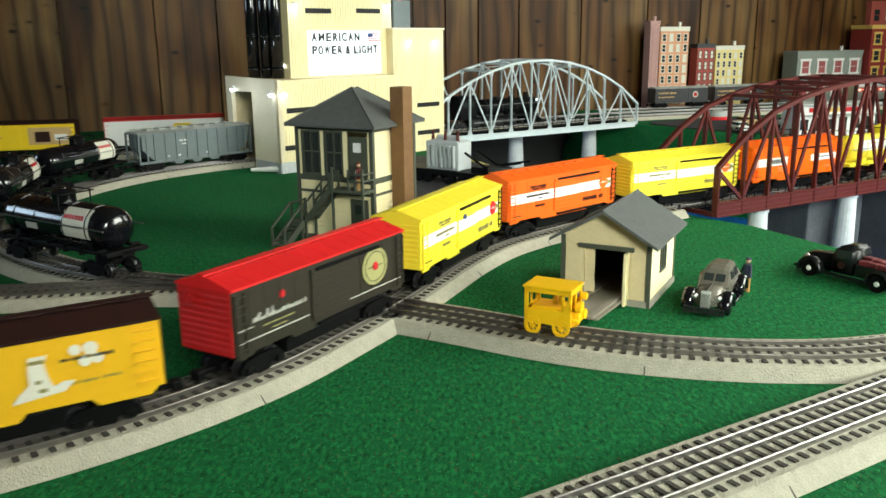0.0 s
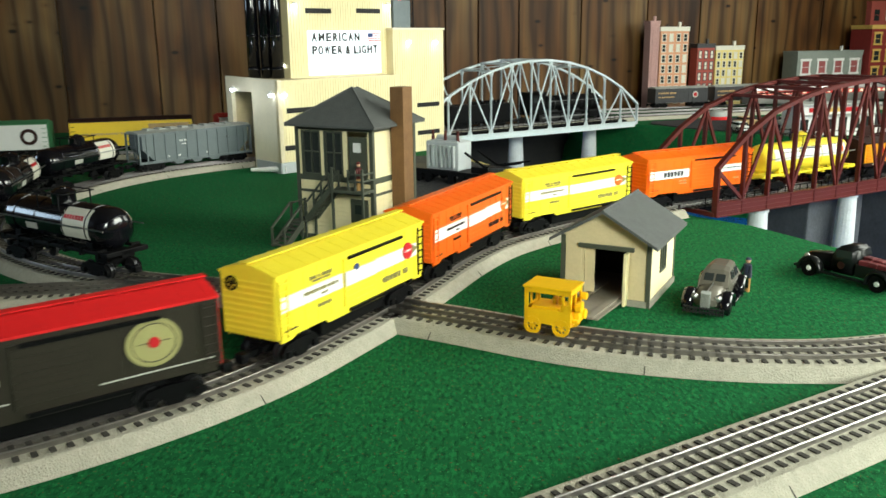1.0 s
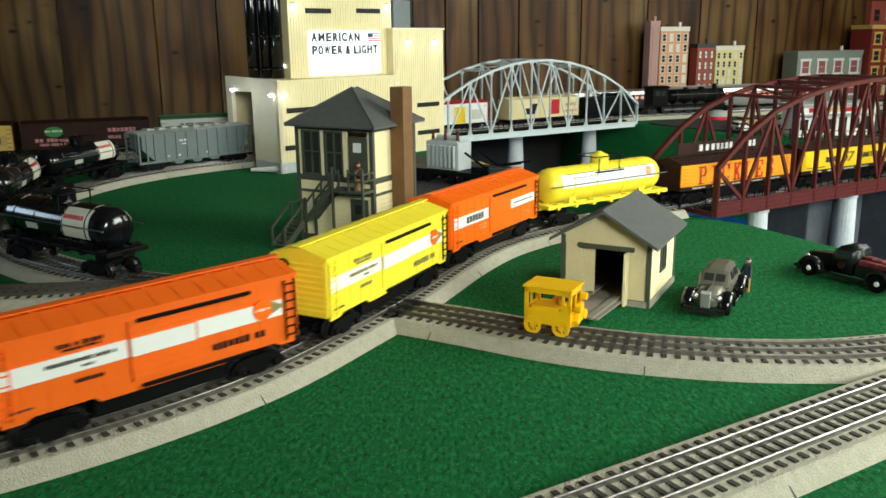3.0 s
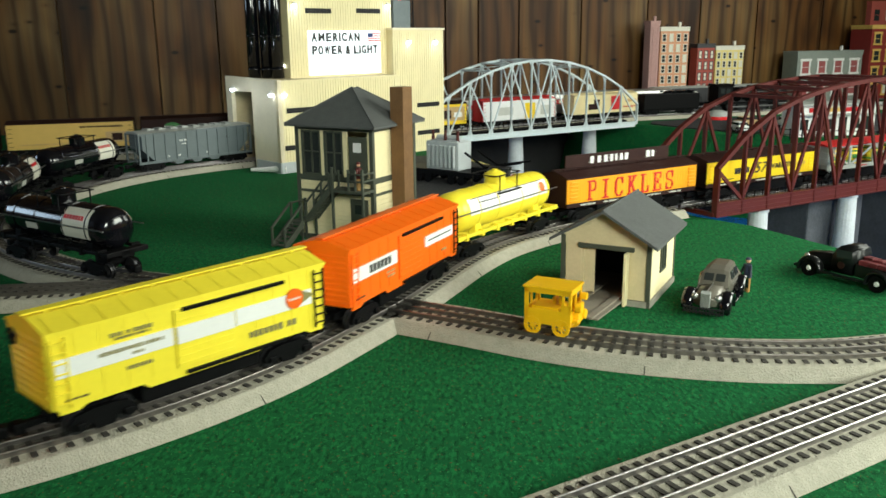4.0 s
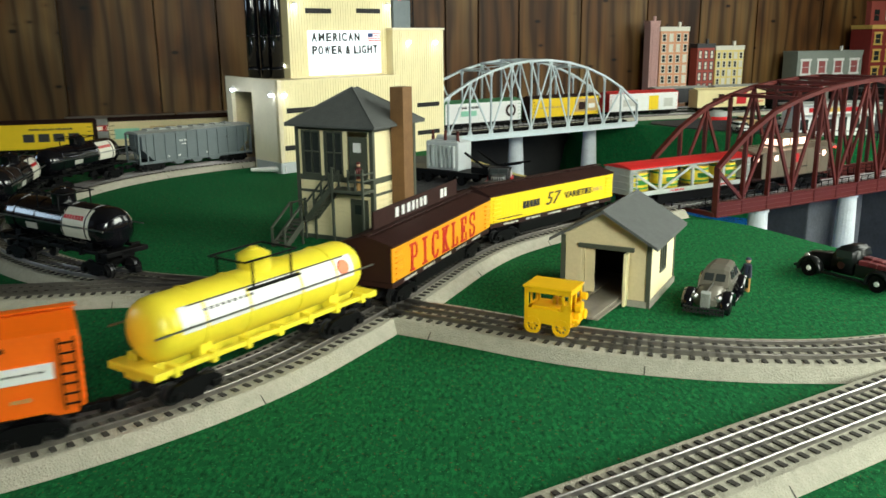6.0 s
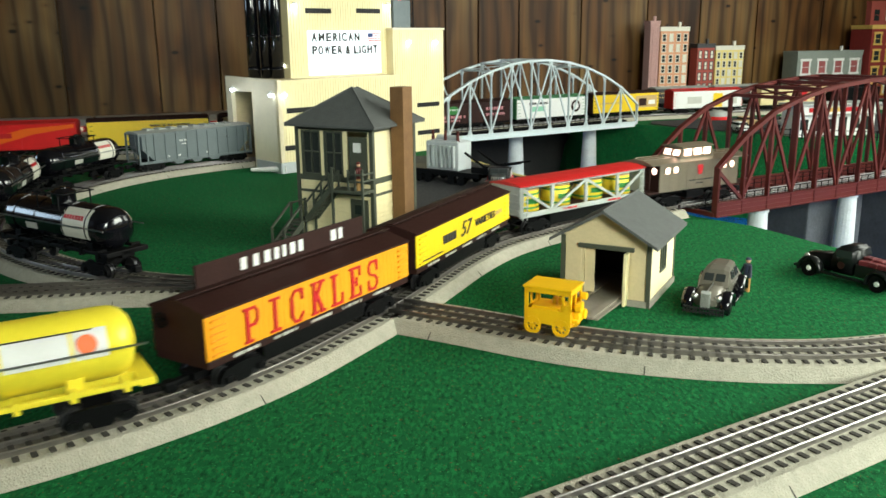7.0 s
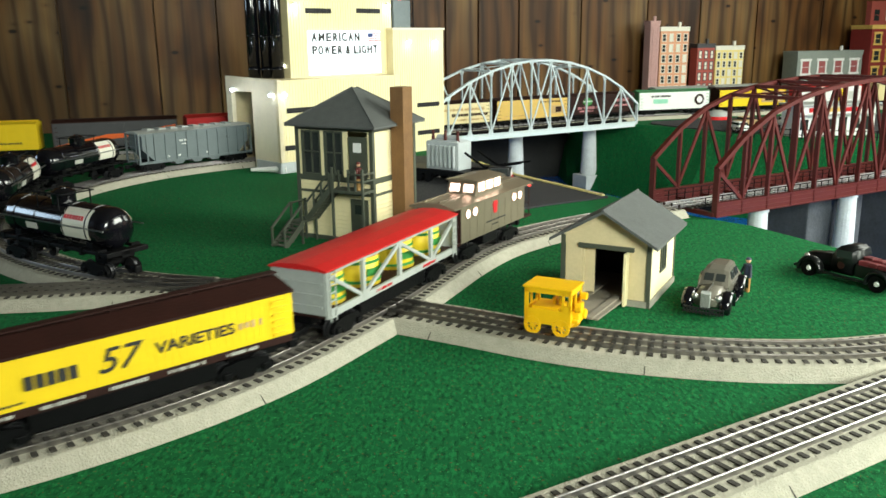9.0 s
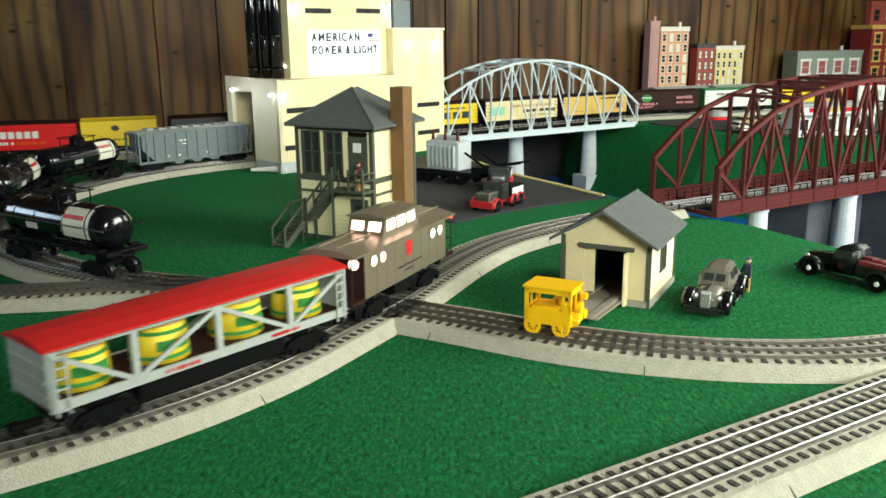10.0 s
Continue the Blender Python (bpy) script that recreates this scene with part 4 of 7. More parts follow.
def vat_car():
    """Open-truss car under a red roof, carrying four yellow vats with green bands."""
    L, zb, zt = 0.273, 0.0297, 0.0702
    car = thing("vat_car", Matrix(), "light grey open-truss vat car with red roof", "vat car")
    bm = B()
    box(bm, (0, 0, zb), (L, 0.058, 0.006), 0.0008)
    part("floor", bm, "boxcar_brown", car)
    for k in (-1, 1):
        bm = B()
        y = k * 0.029
        bar(bm, (-L / 2, y, zb + 0.0005), (L / 2, y, zb + 0.0005), 0.003, 0.007)
        side = part("side_sill", bm, "gray_l", car)
        bm = B()
        bar(bm, (-L / 2, y, zt), (L / 2, y, zt), 0.003, 0.004)
        part("top_rail", bm, "gray_l", side)
        xs = [-L / 2 + 0.003, -0.072, 0.0, 0.072, L / 2 - 0.003]
        for x in xs:
            bm = B()
            box(bm, (x, y, (zb + zt) / 2), (0.0052, 0.0035, zt - zb))
            part("post", bm, "gray_l", side)
        for a, b in zip(xs, xs[1:]):
            p, q = ((a, y, zt - 0.002), (b, y, zb + 0.002)) if xs.index(a) % 2 == (0 if k > 0 else 1) else ((a, y, zb + 0.002), (b, y, zt - 0.002))
            bm = B()
            bar(bm, p, q, 0.0026, 0.0036)
            part("diagonal", bm, "gray_l", side)
    for e in (-1, 1):
        bm = B()
        x = e * (L / 2 - 0.001)
        box(bm, (x, 0, (zb + zt) / 2), (0.003, 0.058, zt - zb), 0.0005)
        for i in range(4):
            bar(bm, (x + e * 0.002, -0.026, zb + 0.008 + i * 0.011), (x + e * 0.002, 0.026, zb + 0.008 + i * 0.011), 0.002, 0.002)
        part("end_wall", bm, "gray_l", car)
        ladder(car, e * (L / 2 - 0.008), 0.0318, zb - 0.006, zt, 0.009, "gray_l", 6)
    bm = B()
    prism(bm, [(-0.032, zt + 0.001), (-0.032, zt + 0.0025), (-0.018, zt + 0.0055), (0, zt + 0.0068), (0.018, zt + 0.0055), (0.032, zt + 0.0025), (0.032, zt + 0.001)], -L / 2 - 0.002, L / 2 + 0.002, "x")
    part("roof", bm, "red_end", car)
    bm = B()
    box(bm, (0, 0, zt + 0.0003), (L, 0.061, 0.0022))
    part("roof_frame", bm, "gray_l", car)
    for x in (-0.102, -0.036, 0.036, 0.102):
        bm = B()
        rod(bm, (x, 0, zb + 0.003), (x, 0, zt - 0.008), 0.0235, 0.0215, n=24)
        vat = part("vat", bm, "vat_yellow", car, "yellow wooden vat", True)
        for z, r in ((zb + 0.0065, 0.0237), (zb + 0.026, 0.0228)):
            bm = B()
            rod(bm, (x, 0, z), (x, 0, z + 0.0028), r, r - 0.0001, n=24)
            part("hoop", bm, "green_l", vat)
        bm = B()
        for i in range(7):
            a = math.pi / 2 - 0.5 + i * 0.17
            box(bm, (x + 0.0233 * math.cos(a), 0.0233 * math.sin(a), zb + 0.0175), (0.0045, 0.0016, 0.0075), 0, a - math.pi / 2)
        part("label_patch", bm, "green_l", vat)
        bm = B()
        rod(bm, (x, 0, zt - 0.008), (x, 0, zt - 0.006), 0.022, n=24)
        part("lid", bm, "tan", vat)
    # underframe, with a wide black box standing in for shade beneath it
    bm = B()
    box(bm, (0, 0, 0.0225), (L - 0.01, 0.018, 0.010)), box(bm, (0, 0, 0.0165), (L - 0.135, 0.046, 0.018), 0.002), box(bm, (0.03, 0.012, 0.011), (0.03, 0.014, 0.008), 0.002)
    part("underframe", bm, "black", car)
    bars_of_text(car, 0.02, 0.05, zb + 0.0005, 0.003, "letter_red", 1, 0.0307)
    bars_of_text(car, -0.08, -0.05, zb + 0.0005, 0.003, "letter_red", 1, 0.0307)
    for x in (-L * 0.345, L * 0.345):
        truck_frame(car, x)
    couplers(car, L)
    return car


M["vat_yellow"] = mat("vat_yellow", (0.85, 0.62, 0.03), 0.5, 0, 0.08, 60, 0.1)


def caboose():
    """Pewter-coloured cabin car with lit portholes and a lit cupola."""
    L, zb, zt, h = 0.211, 0.0278, 0.074, 0.0295
    car = thing("caboose", Matrix(), "pewter grey caboose with glowing portholes and cupola", "caboose")
    bm = B()
    box(bm, (0, 0, (zb + zt) / 2), (L - 0.03, 2 * h, zt - zb), 0.001)
    body = part("body", bm, "pewter", car)
    bm = B()
    for i in range(8):
        x = -0.068 + i * 0.0195
        for k in (-1, 1):
            bar(bm, (x, k * h, zb + 0.002), (x, k * h, zt - 0.002), 0.0006, 0.0006)
    tagged(part("side_batten", bm, "pewter", body), kind="stuff")
    bm = B()
    prism(bm, [(-h - 0.003, zt - 0.001), (-h - 0.003, zt + 0.001), (-0.012, zt + 0.006), (0.012, zt + 0.006), (h + 0.003, zt + 0.001), (h + 0.003, zt - 0.001)], -L / 2 - 0.006, L / 2 + 0.006, "x")
    part("roof", bm, "pewter", car)
    bm = B()
    prism(bm, [(-0.040, zt + 0.003), (-0.033, zt + 0.0225), (0.033, zt + 0.0225), (0.040, zt + 0.003)], -0.021, 0.021, "y")
    cup = part("cupola", bm, "pewter", car)
    bm = B()
    prism(bm, [(-0.023, zt + 0.0222), (-0.023, zt + 0.0235), (0, zt + 0.027), (0.023, zt + 0.0235), (0.023, zt + 0.0222)], -0.037, 0.037, "x")
    part("cupola_roof", bm, "pewter", cup)
    for k in (-1, 1):
        for x in (-0.022, 0.0, 0.022):
            bm = B()
            box(bm, (x, k * 0.0211, zt + 0.0145), (0.016, 0.001, 0.011), 0.0003)
            part("cupola_window", bm, "lamp_warm", cup, "glowing window")
    for e in (-1, 1):
        for y in (-0.010, 0.010):
            bm = B()
            vs = box(bm, (0, 0, 0), (0.001, 0.014, 0.010), 0.0003)
            m = Matrix.Translation((e * 0.0363, y, zt + 0.0135)) @ Matrix.Rotation(e * -0.345, 4, "Y")
            for v in vs:
                v.co = m @ v.co
            part("cupola_window", bm, "lamp_warm", cup, "glowing window")
    for k in (-1, 1):
        for x in (0.074, 0.056, -0.056, -0.074):
            bm = B()
            rod(bm, (x, k * (h - 0.001), zt - 0.011), (x, k * (h + 0.0008), zt - 0.011), 0.0054, n=16)
            p = part("porthole", bm, "lamp_warm", car, "glowing round window")
            bm = B()
            for i in range(16):
                a, b = i * math.tau / 16, (i + 1) * math.tau / 16
                bar(bm, (x + 0.006 * math.cos(a), k * (h + 0.0005), zt - 0.011 + 0.006 * math.sin(a)), (x + 0.006 * math.cos(b), k * (h + 0.0005), zt - 0.011 + 0.006 * math.sin(b)), 0.0012, 0.0012)
            part("porthole_rim", bm, "pewter", p)
    for e in (-1, 1):
        for y in (-0.017, 0.017):
            bm = B()
            rod(bm, (e * (L / 2 - 0.016), y, zt - 0.012), (e * (L / 2 - 0.0145), y, zt - 0.012), 0.0055, n=16)
            part("end_porthole", bm, "lamp_warm", car, "glowing round window")
        # dark brown end, its tone also carrying the shade under the roof overhang
        bm = B()
        box(bm, (e * (L / 2 - 0.0152), 0, (zb + zt) / 2), (0.0012, 2 * h - 0.001, zt - zb - 0.001))
        part("end_wall", bm, "boxcar_brown", car)
        bm = B()
        box(bm, (e * (L / 2 - 0.0145), 0, zb + 0.018), (0.002, 0.016, 0.034), 0.0004)
        part("end_door", bm, "boxcar_brown", car)
        bm = B()
        box(bm, (e * (L / 2 - 0.004), 0, zb), (0.024, 0.058, 0.003))
        for y in (-0.027, -0.013, 0.013, 0.027):
            bar(bm, (e * (L / 2 + 0.005), y, zb), (e * (L / 2 + 0.005), y, zt if abs(y) > 0.02 else zb + 0.018), 0.0012, 0.0012)
        for y in (-1, 1):
            bar(bm, (e * (L / 2 + 0.005), y * 0.013, zb + 0.018), (e * (L / 2 + 0.005), y * 0.027, zb + 0.018), 0.0012, 0.0012)
        part("end_platform", bm, "boxcar_brown", car)
    bm = B()
    prism(bm, [(-0.0035, zt - 0.0225), (0.0035, zt - 0.0225), (0.0062, zt - 0.011), (0.005, zt - 0.0065), (-0.005, zt - 0.0065), (-0.0062, zt - 0.011)], h - 0.0005, h + 0.0008, "y")
    part("shield_emblem", bm, "letter_red", car)
    bars_of_text(car, -0.030, 0.024, zb + 0.0150, 0.0020, "letter_dark", 1, h + 0.0002), bars_of_text(car, -0.008, 0.008, zb + 0.0095, 0.0018, "letter_dark", 1, h + 0.0002)
    bm = B()
    rod(bm, (-L / 2 - 0.004, 0.027, zt - 0.004), (-L / 2 - 0.004, 0.027, zt + 0.001), 0.0025, n=10)
    part("marker_lamp", bm, "beacon", car, "glowing red marker lamp")
    for y in (-0.010, 0.010):
        for s in (-1, 1):
            bm = B()
            bar(bm, (s * 0.045, y, zt + 0.0085), (s * (L / 2 + 0.004), y, zt + 0.0078), 0.0016, 0.0012)
            part("roof_walk", bm, "pewter", car)
    bm = B()
    box(bm, (0, 0, zb - 0.004), (L - 0.02, 0.024, 0.009)), box(bm, (0, 0, zb - 0.010), (0.04, 0.045, 0.012), 0.001)
    part("underframe", bm, "black", car)
    for x in (-0.058, 0.058):
        truck_frame(car, x)
    couplers(car, L + 0.006)
    return car


# name, middle of the car along the line at the start, wheelbase
near_train = [
    (reefer("amber yellow wood-sided reefer with brown roof and pictures", 0.275, "reefer_c", "plain"), 0.4420, 0.19),
    (red_car(), 0.1369, 0.166),
    (stripe_car("lemon yellow boxcar with white band and red emblem", "yellow", True, False, flag=True), -0.1511, 0.166),
    (stripe_car("burnt orange boxcar with white band and round emblem", "orange", True, False, ink="orange_b"), -0.4263, 0.166),
    (stripe_car("lemon yellow boxcar with white band and orange emblem", "yellow", True, False, ink="orange"), -0.7041, 0.166),
    (stripe_car("bright orange boxcar with lettered white band", "orange_b", False, True), -0.9811, 0.166),
    (yellow_tank(), -1.2657, 0.169),
    (reefer("amber reefer lettered in red with a roof name board", 0.278, "reefer", "pickles"), -1.5600, 0.19),
    (reefer("lemon yellow reefer with dark lettering and brown roof", 0.279, "reefer_b", "varieties"), -1.8635, 0.19),
    (vat_car(), -2.1787, 0.186),
    (caboose(), -2.4388, 0.116),
]


SPEED = 0.2436


# ---- tracks ----
track("main_track", main_line, -0.70, 1.0, "three-rail model track on pale ballast with a reverse curve", True)
track("bridge_track", main_line, -1.75, -0.705, "three-rail model track across the red bridge", False, False)
track("fore_track", fore_line, 0.0, 1.3, "straight three-rail model track with shiny rails", True)
track("cross_track", cross_line, 0.0, 1.80, "three-rail branch track crossing the main line", True, True, True)
track("loop_track", loop_line, 0.12, 1.66, "curved three-rail siding round the far lawn", True)
track("back_track", back_line, 0.0, 4.75, "raised three-rail track along the panelled wall", False)
express_line = Line([(-2.1, 2.07), (-1.5, 2.12), (-1.1, 2.20), (-0.85, 2.26), (-0.6, 2.37), (-0.27, 2.56), (0.07, 2.79), (0.54, 3.10), (0.68, 3.16), (0.91, 3.23), (1.56, 3.44), (2.26, 3.67)])
yard_line = Line([(0.62, 3.30), (0.86, 3.35), (1.3, 3.50), (2.2, 3.79)])
track("express_track", express_line, 0.0, 4.75, "three-rail track along the panelled wall", False, False)
track("yard_track", yard_line, 0.0, 1.65, "three-rail yard track before the town houses", False, False)


# ---- bridges ----
def truss_side(parent, profile, dx, y, material, wid, post, diag, name="side_truss", plate=0.022, z0=0.0, gusset=0.0, both=True):
    """One truss: lower plate chord, upper chord through profile, posts and diagonals as parts."""
    n = len(profile) - 1
    bm = B()
    box(bm, (n * dx / 2, y, z0 + plate / 2), (n * dx, wid * 0.7, plate), 0.0006)
    box(bm, (n * dx / 2, y, z0 + 0.001), (n * dx, wid * 1.25, 0.002)), box(bm, (n * dx / 2, y, z0 + plate - 0.001), (n * dx, wid * 1.25, 0.002))
    for k in (0.36, 0.68):
        box(bm, (n * dx / 2, y, z0 + plate * k), (n * dx, wid * 0.95, 0.0014))
    side = part(name, bm, material, parent)
    for i in range(n):
        bm = B()
        a, b = Vector((i * dx, y, profile[i])), Vector(((i + 1) * dx, y, profile[i + 1]))
        d = (b - a).normalized() * 0.002
        bar(bm, a - d, b + d, wid * 1.2, wid * 0.9)
        part("upper_chord", bm, material, side)
    for i in range(n + 1):
        bm = B()
        w = post * (1.5 if i in (0, n) else 1.0)
        bar(bm, (i * dx, y, z0 + 0.002), (i * dx, y, profile[i]), w, wid * 0.55, (1, 0, 0))
        bar(bm, (i * dx, y, z0 + 0.002), (i * dx, y, profile[i]), wid * 0.3, w * 1.0, (0, 1, 0))
        part("post", bm, material, side)
        if gusset and 0 < i < n:
            for z in (profile[i] - 0.006, z0 + plate + 0.005):
                bm = B()
                prism(bm, [(i * dx - gusset * 0.7, z + 0.006), (i * dx + gusset * 0.7, z + 0.006), (i * dx + gusset * 0.3, z - 0.009), (i * dx - gusset * 0.3, z - 0.009)] if z > 0.03 else [(i * dx - gusset * 0.7, z - 0.006), (i * dx + gusset * 0.7, z - 0.006), (i * dx + gusset * 0.3, z + 0.009), (i * dx - gusset * 0.3, z + 0.009)], y - 0.0011, y + 0.0011, "y")
                part("gusset", bm, material, side)
    for i in range(n):
        up_ = (i % 2 == 0)
        pairs = [(i, i + 1)] if (i % 2 == 0) else [(i + 1, i)]
        if both and i == n // 2:
            pairs = [(i, i + 1), (i + 1, i)]
        for a, b in pairs:
            bm = B()
            bar(bm, (a * dx, y, profile[a] - 0.004), (b * dx, y, z0 + plate), diag, wid * 0.5, (0, 1, 0))
            part("diagonal", bm, material, side)
    return side


def bridge(name, label, m, dx, profile, half, material, z0, plate, wid, post, diag, gusset, category="bridge"):
    root = thing(name, m, label, category)
    n = len(profile) - 1
    for y in (-half, half):
        truss_side(root, profile, dx, y, material, wid, post, diag, "near_truss" if y < 0 else "far_truss", plate, z0, gusset)
    for i in range(n + 1):
        if profile[i] > 0.182:
            bm = B()
            bar(bm, (i * dx, -half, profile[i] + 0.001), (i * dx, half, profile[i] + 0.001), wid, wid * 0.8)
            part("top_strut", bm, material, root)
            if i < n and profile[i + 1] > 0.182:
                bm = B()
                bar(bm, (i * dx, -half, profile[i]), ((i + 1) * dx, half, profile[i + 1]), wid * 0.5, wid * 0.4)
                bar(bm, (i * dx, half, profile[i]), ((i + 1) * dx, -half, profile[i + 1]), wid * 0.5, wid * 0.4)
                part("top_brace", bm, material, root)
        bm = B()
        bar(bm, (i * dx, -half, z0 + 0.004), (i * dx, half, z0 + 0.004), wid, 0.007)
        part("floor_beam", bm, material, root)
    bm = B()
    for y in (-0.03, -0.0165, 0, 0.0165, 0.03):
        bar(bm, (0, y, 0.0075), (n * dx, y, 0.0075), 0.004, 0.008)
    part("stringer", bm, "black", root)
    bm = B()
    for i in range(int(n * dx / 0.02)):
        for y in (-0.042, 0.042):
            bar(bm, (0.01 + i * 0.02, y, 0.012), (0.01 + i * 0.02, y, 0.030), 0.0012, 0.0012)
    for y in (-0.042, 0.042):
        bar(bm, (0, y, 0.030), (n * dx, y, 0.030), 0.0012, 0.0012), bar(bm, (0, y, 0.022), (n * dx, y, 0.022), 0.0012, 0.0012)
    part("walkway_rail", bm, "black", root)
    return root


red_prof = [0.084, 0.133, 0.166, 0.185, 0.198, 0.205, 0.210, 0.212, 0.210, 0.205, 0.198, 0.185, 0.166, 0.133, 0.084]
bx, by = 0.4077, 1.3804
bridge("red_truss_bridge", "oxide red plastic truss bridge with curved top chord", pose(bx, by, 0, 0, 0, 30), 0.0615, red_prof, 0.072, "oxide", 0.003, 0.024, 0.0075, 0.0075, 0.0058, 0.0)
arch_prof = [0.07 + 0.155 * (1 - ((i - 5.5) / 5.5) ** 2) ** 0.9 if 0 < i < 11 else 0.07 for i in range(12)]
ax, ay = 0.632 - 0.858 * math.cos(radians(33)), 2.945 - 0.858 * math.sin(radians(33))
bridge("silver_arch_bridge", "silver grey metal arch truss bridge over the river", pose(ax, ay, 0, 0, 0, 33), 0.078, arch_prof, 0.078, "silver", -0.008, 0.018, 0.007, 0.0065, 0.004, 0.014)


def pier(x, y, z1, r):
    bm = B()
    rod(bm, (0, 0, -0.23), (0, 0, z1 - 0.008), r * 1.45, r, n=20)
    rod(bm, (0, 0, z1 - 0.008), (0, 0, z1), r * 1.12, n=20)
    root = thing("bridge_pier", pose(x, y, 0), "tapered pale grey cast bridge pier on a block", "pier", "bridge piers")
    part("shaft", bm, "concrete", root)
    bm = B()
    box(bm, (0, 0, -0.205), (r * 3.6, r * 3.6, 0.05), 0.003, 0.5)
    part("footing", bm, "concrete", root)


for px, py in ((0.246, 2.745), (0.522, 2.925)):
    pier(px, py, -0.008, 0.022)
for s in (-0.86, -1.108, -1.40):
    x, y, h = main_line.at(s)
    k = math.copysign(0.05, math.cos(h))
    pier(x + math.sin(h) * k, y - math.cos(h) * k, 0.003, 0.016)
bm = B()
box(bm, (0.732, 1.600, -0.12), (0.165, 0.10, 0.22), 0.004, radians(30)), box(bm, (0.98, 1.74, -0.12), (0.16, 0.10, 0.22), 0.004, radians(30))
structure("abutment", bm, "rock", "dark slate grey abutment under the red bridge", "abutment")
bm = B()
prism(bm, [(-0.02, 2.45), (0.02, 2.42), (0.05, 2.72), (-0.05, 2.9)], -0.23, -0.012)
structure("abutment_2", bm, "rock", "dark slate grey abutment under the silver bridge", "abutment")


# ---- signal tower ----
def signal_tower(m):
    """Two-storey tower: near corner at the origin, left wall along -x, right wall along +y."""
    t = thing("signal_tower", m, "cream two-storey railway signal tower with slate hip roof", "signal tower")
    W, D, Z1, Z2 = 0.132, 0.113, 0.093, 0.1695
    bm = B()
    box(bm, (-W / 2, D / 2, Z1 / 2), (W, D, Z1))
    part("lower_storey", bm, "cream", t)
    bm = B()
    for x0, y0, x1, y1 in ((-W, 0, 0, 0), (0, 0, 0, D), (0, D, -W, D), (-W, D, -W, 0)):
        a, b = Vector((x0, y0, 0)), Vector((x1, y1, 0))
        d = (b - a).normalized()
        for z, h in ((0.003, 0.006), (0.073, 0.004), (Z1, 0.008), (Z2 - 0.003, 0.006)):
            bar(bm, a + Vector((0, 0, z)), b + Vector((0, 0, z)), 0.004, h)
    for x in (-W, 0):
        for y in (0, D):
            box(bm, (x, y, Z2 / 2), (0.006, 0.006, Z2), 0.0005)
    part("corner_trim", bm, "trim_green", t)
    # upper storey: glazed left wall, plain right wall
    bm = B()
    box(bm, (0 - 0.001, D / 2, (Z1 + Z2) / 2), (0.003, D - 0.006, Z2 - Z1)), box(bm, (-W / 2, D - 0.001, (Z1 + Z2) / 2), (W - 0.006, 0.003, Z2 - Z1)), box(bm, (-W + 0.001, D * 0.75, (Z1 + Z2) / 2), (0.003, D * 0.45, Z2 - Z1))
    part("upper_wall", bm, "cream", t)
    bm = B()
    for i in range(14):
        z = 0.008 + i * 0.0062
        box(bm, (0.0008, D / 2, z + 0.003), (0.0014, D - 0.007, 0.0056)), box(bm, (-W / 2, -0.0008, z + 0.003), (W - 0.007, 0.0014, 0.0056))
    part("siding", bm, "cream", t)
    for x, w in ((-0.1070, 0.032), (-0.0665, 0.031)):
        bm = B()
        for k in (-1, 1):
            box(bm, (x + k * w / 2, 0, (Z1 + Z2) / 2 - 0.002), (0.003, 0.004, Z2 - Z1 - 0.010))
        for z in (Z1 + 0.005, Z2 - 0.008):
            box(bm, (x, 0, z), (w, 0.004, 0.003))
        box(bm, (x, 0, (Z1 + Z2) / 2), (0.0018, 0.003, Z2 - Z1 - 0.012)), box(bm, (x, 0, (Z1 + Z2) / 2), (w, 0.003, 0.0018))
        win = part("window_frame", bm, "trim_green", t)
        bm = B()
        box(bm, (x, 0.0022, (Z1 + Z2) / 2), (w, 0.0006, Z2 - Z1 - 0.012))
        part("pane", bm, "glass", win)
    bm = B()
    for x, w in ((-0.1265, 0.007), (-0.0866, 0.0085), (-0.0465, 0.0090), (-0.004, 0.006)):
        box(bm, (x, 0, (Z1 + Z2) / 2), (w, 0.003, Z2 - Z1 - 0.004))
    box(bm, (-W / 2, 0, Z2 - 0.0045), (W - 0.006, 0.003, 0.004))
    part("mullion", bm, "cream", t)
    # upper door with small light, lower door
    for zc, h in ((Z1 + 0.033, 0.060), (0.036, 0.060)):
        bm = B()
        box(bm, (-0.023, -0.0015, zc), (0.030, 0.004, h), 0.0006)
        d = part("door", bm, "trim_green", t)
        bm = B()
        box(bm, (-0.023, -0.004, zc + h * 0.25), (0.013, 0.002, h * 0.22))
        part("door_light", bm, "white" if zc > 0.1 else "glass", d)
    bm = B()
    box(bm, (-W / 2, D / 2, Z1), (W - 0.004, D - 0.004, 0.003))
    part("upper_floor", bm, "trim_green", t)
    bm = B()
    for i, x in enumerate((-0.09, -0.06, -0.035)):
        box(bm, (x, 0.035 + 0.02 * (i % 2), Z1 + 0.014), (0.016, 0.014, 0.025), 0.001)
    part("lever_frame", bm, "tan", t)
    # hip roof
    o = 0.0135
    bm = B()
    base = [bm.verts.new(p) for p in ((-W - o, -o, Z2 - 0.001), (o, -o, Z2 - 0.001), (o, D + o, Z2 - 0.001), (-W - o, D + o, Z2 - 0.001))]
    eave = [bm.verts.new((v.co.x, v.co.y, Z2 + 0.002)) for v in base]
    r1, r2 = bm.verts.new((-W / 2, D / 2 - 0.006, Z2 + 0.0525)), bm.verts.new((-W / 2, D / 2 + 0.006, Z2 + 0.0525))
    bm.faces.new(base[::-1])
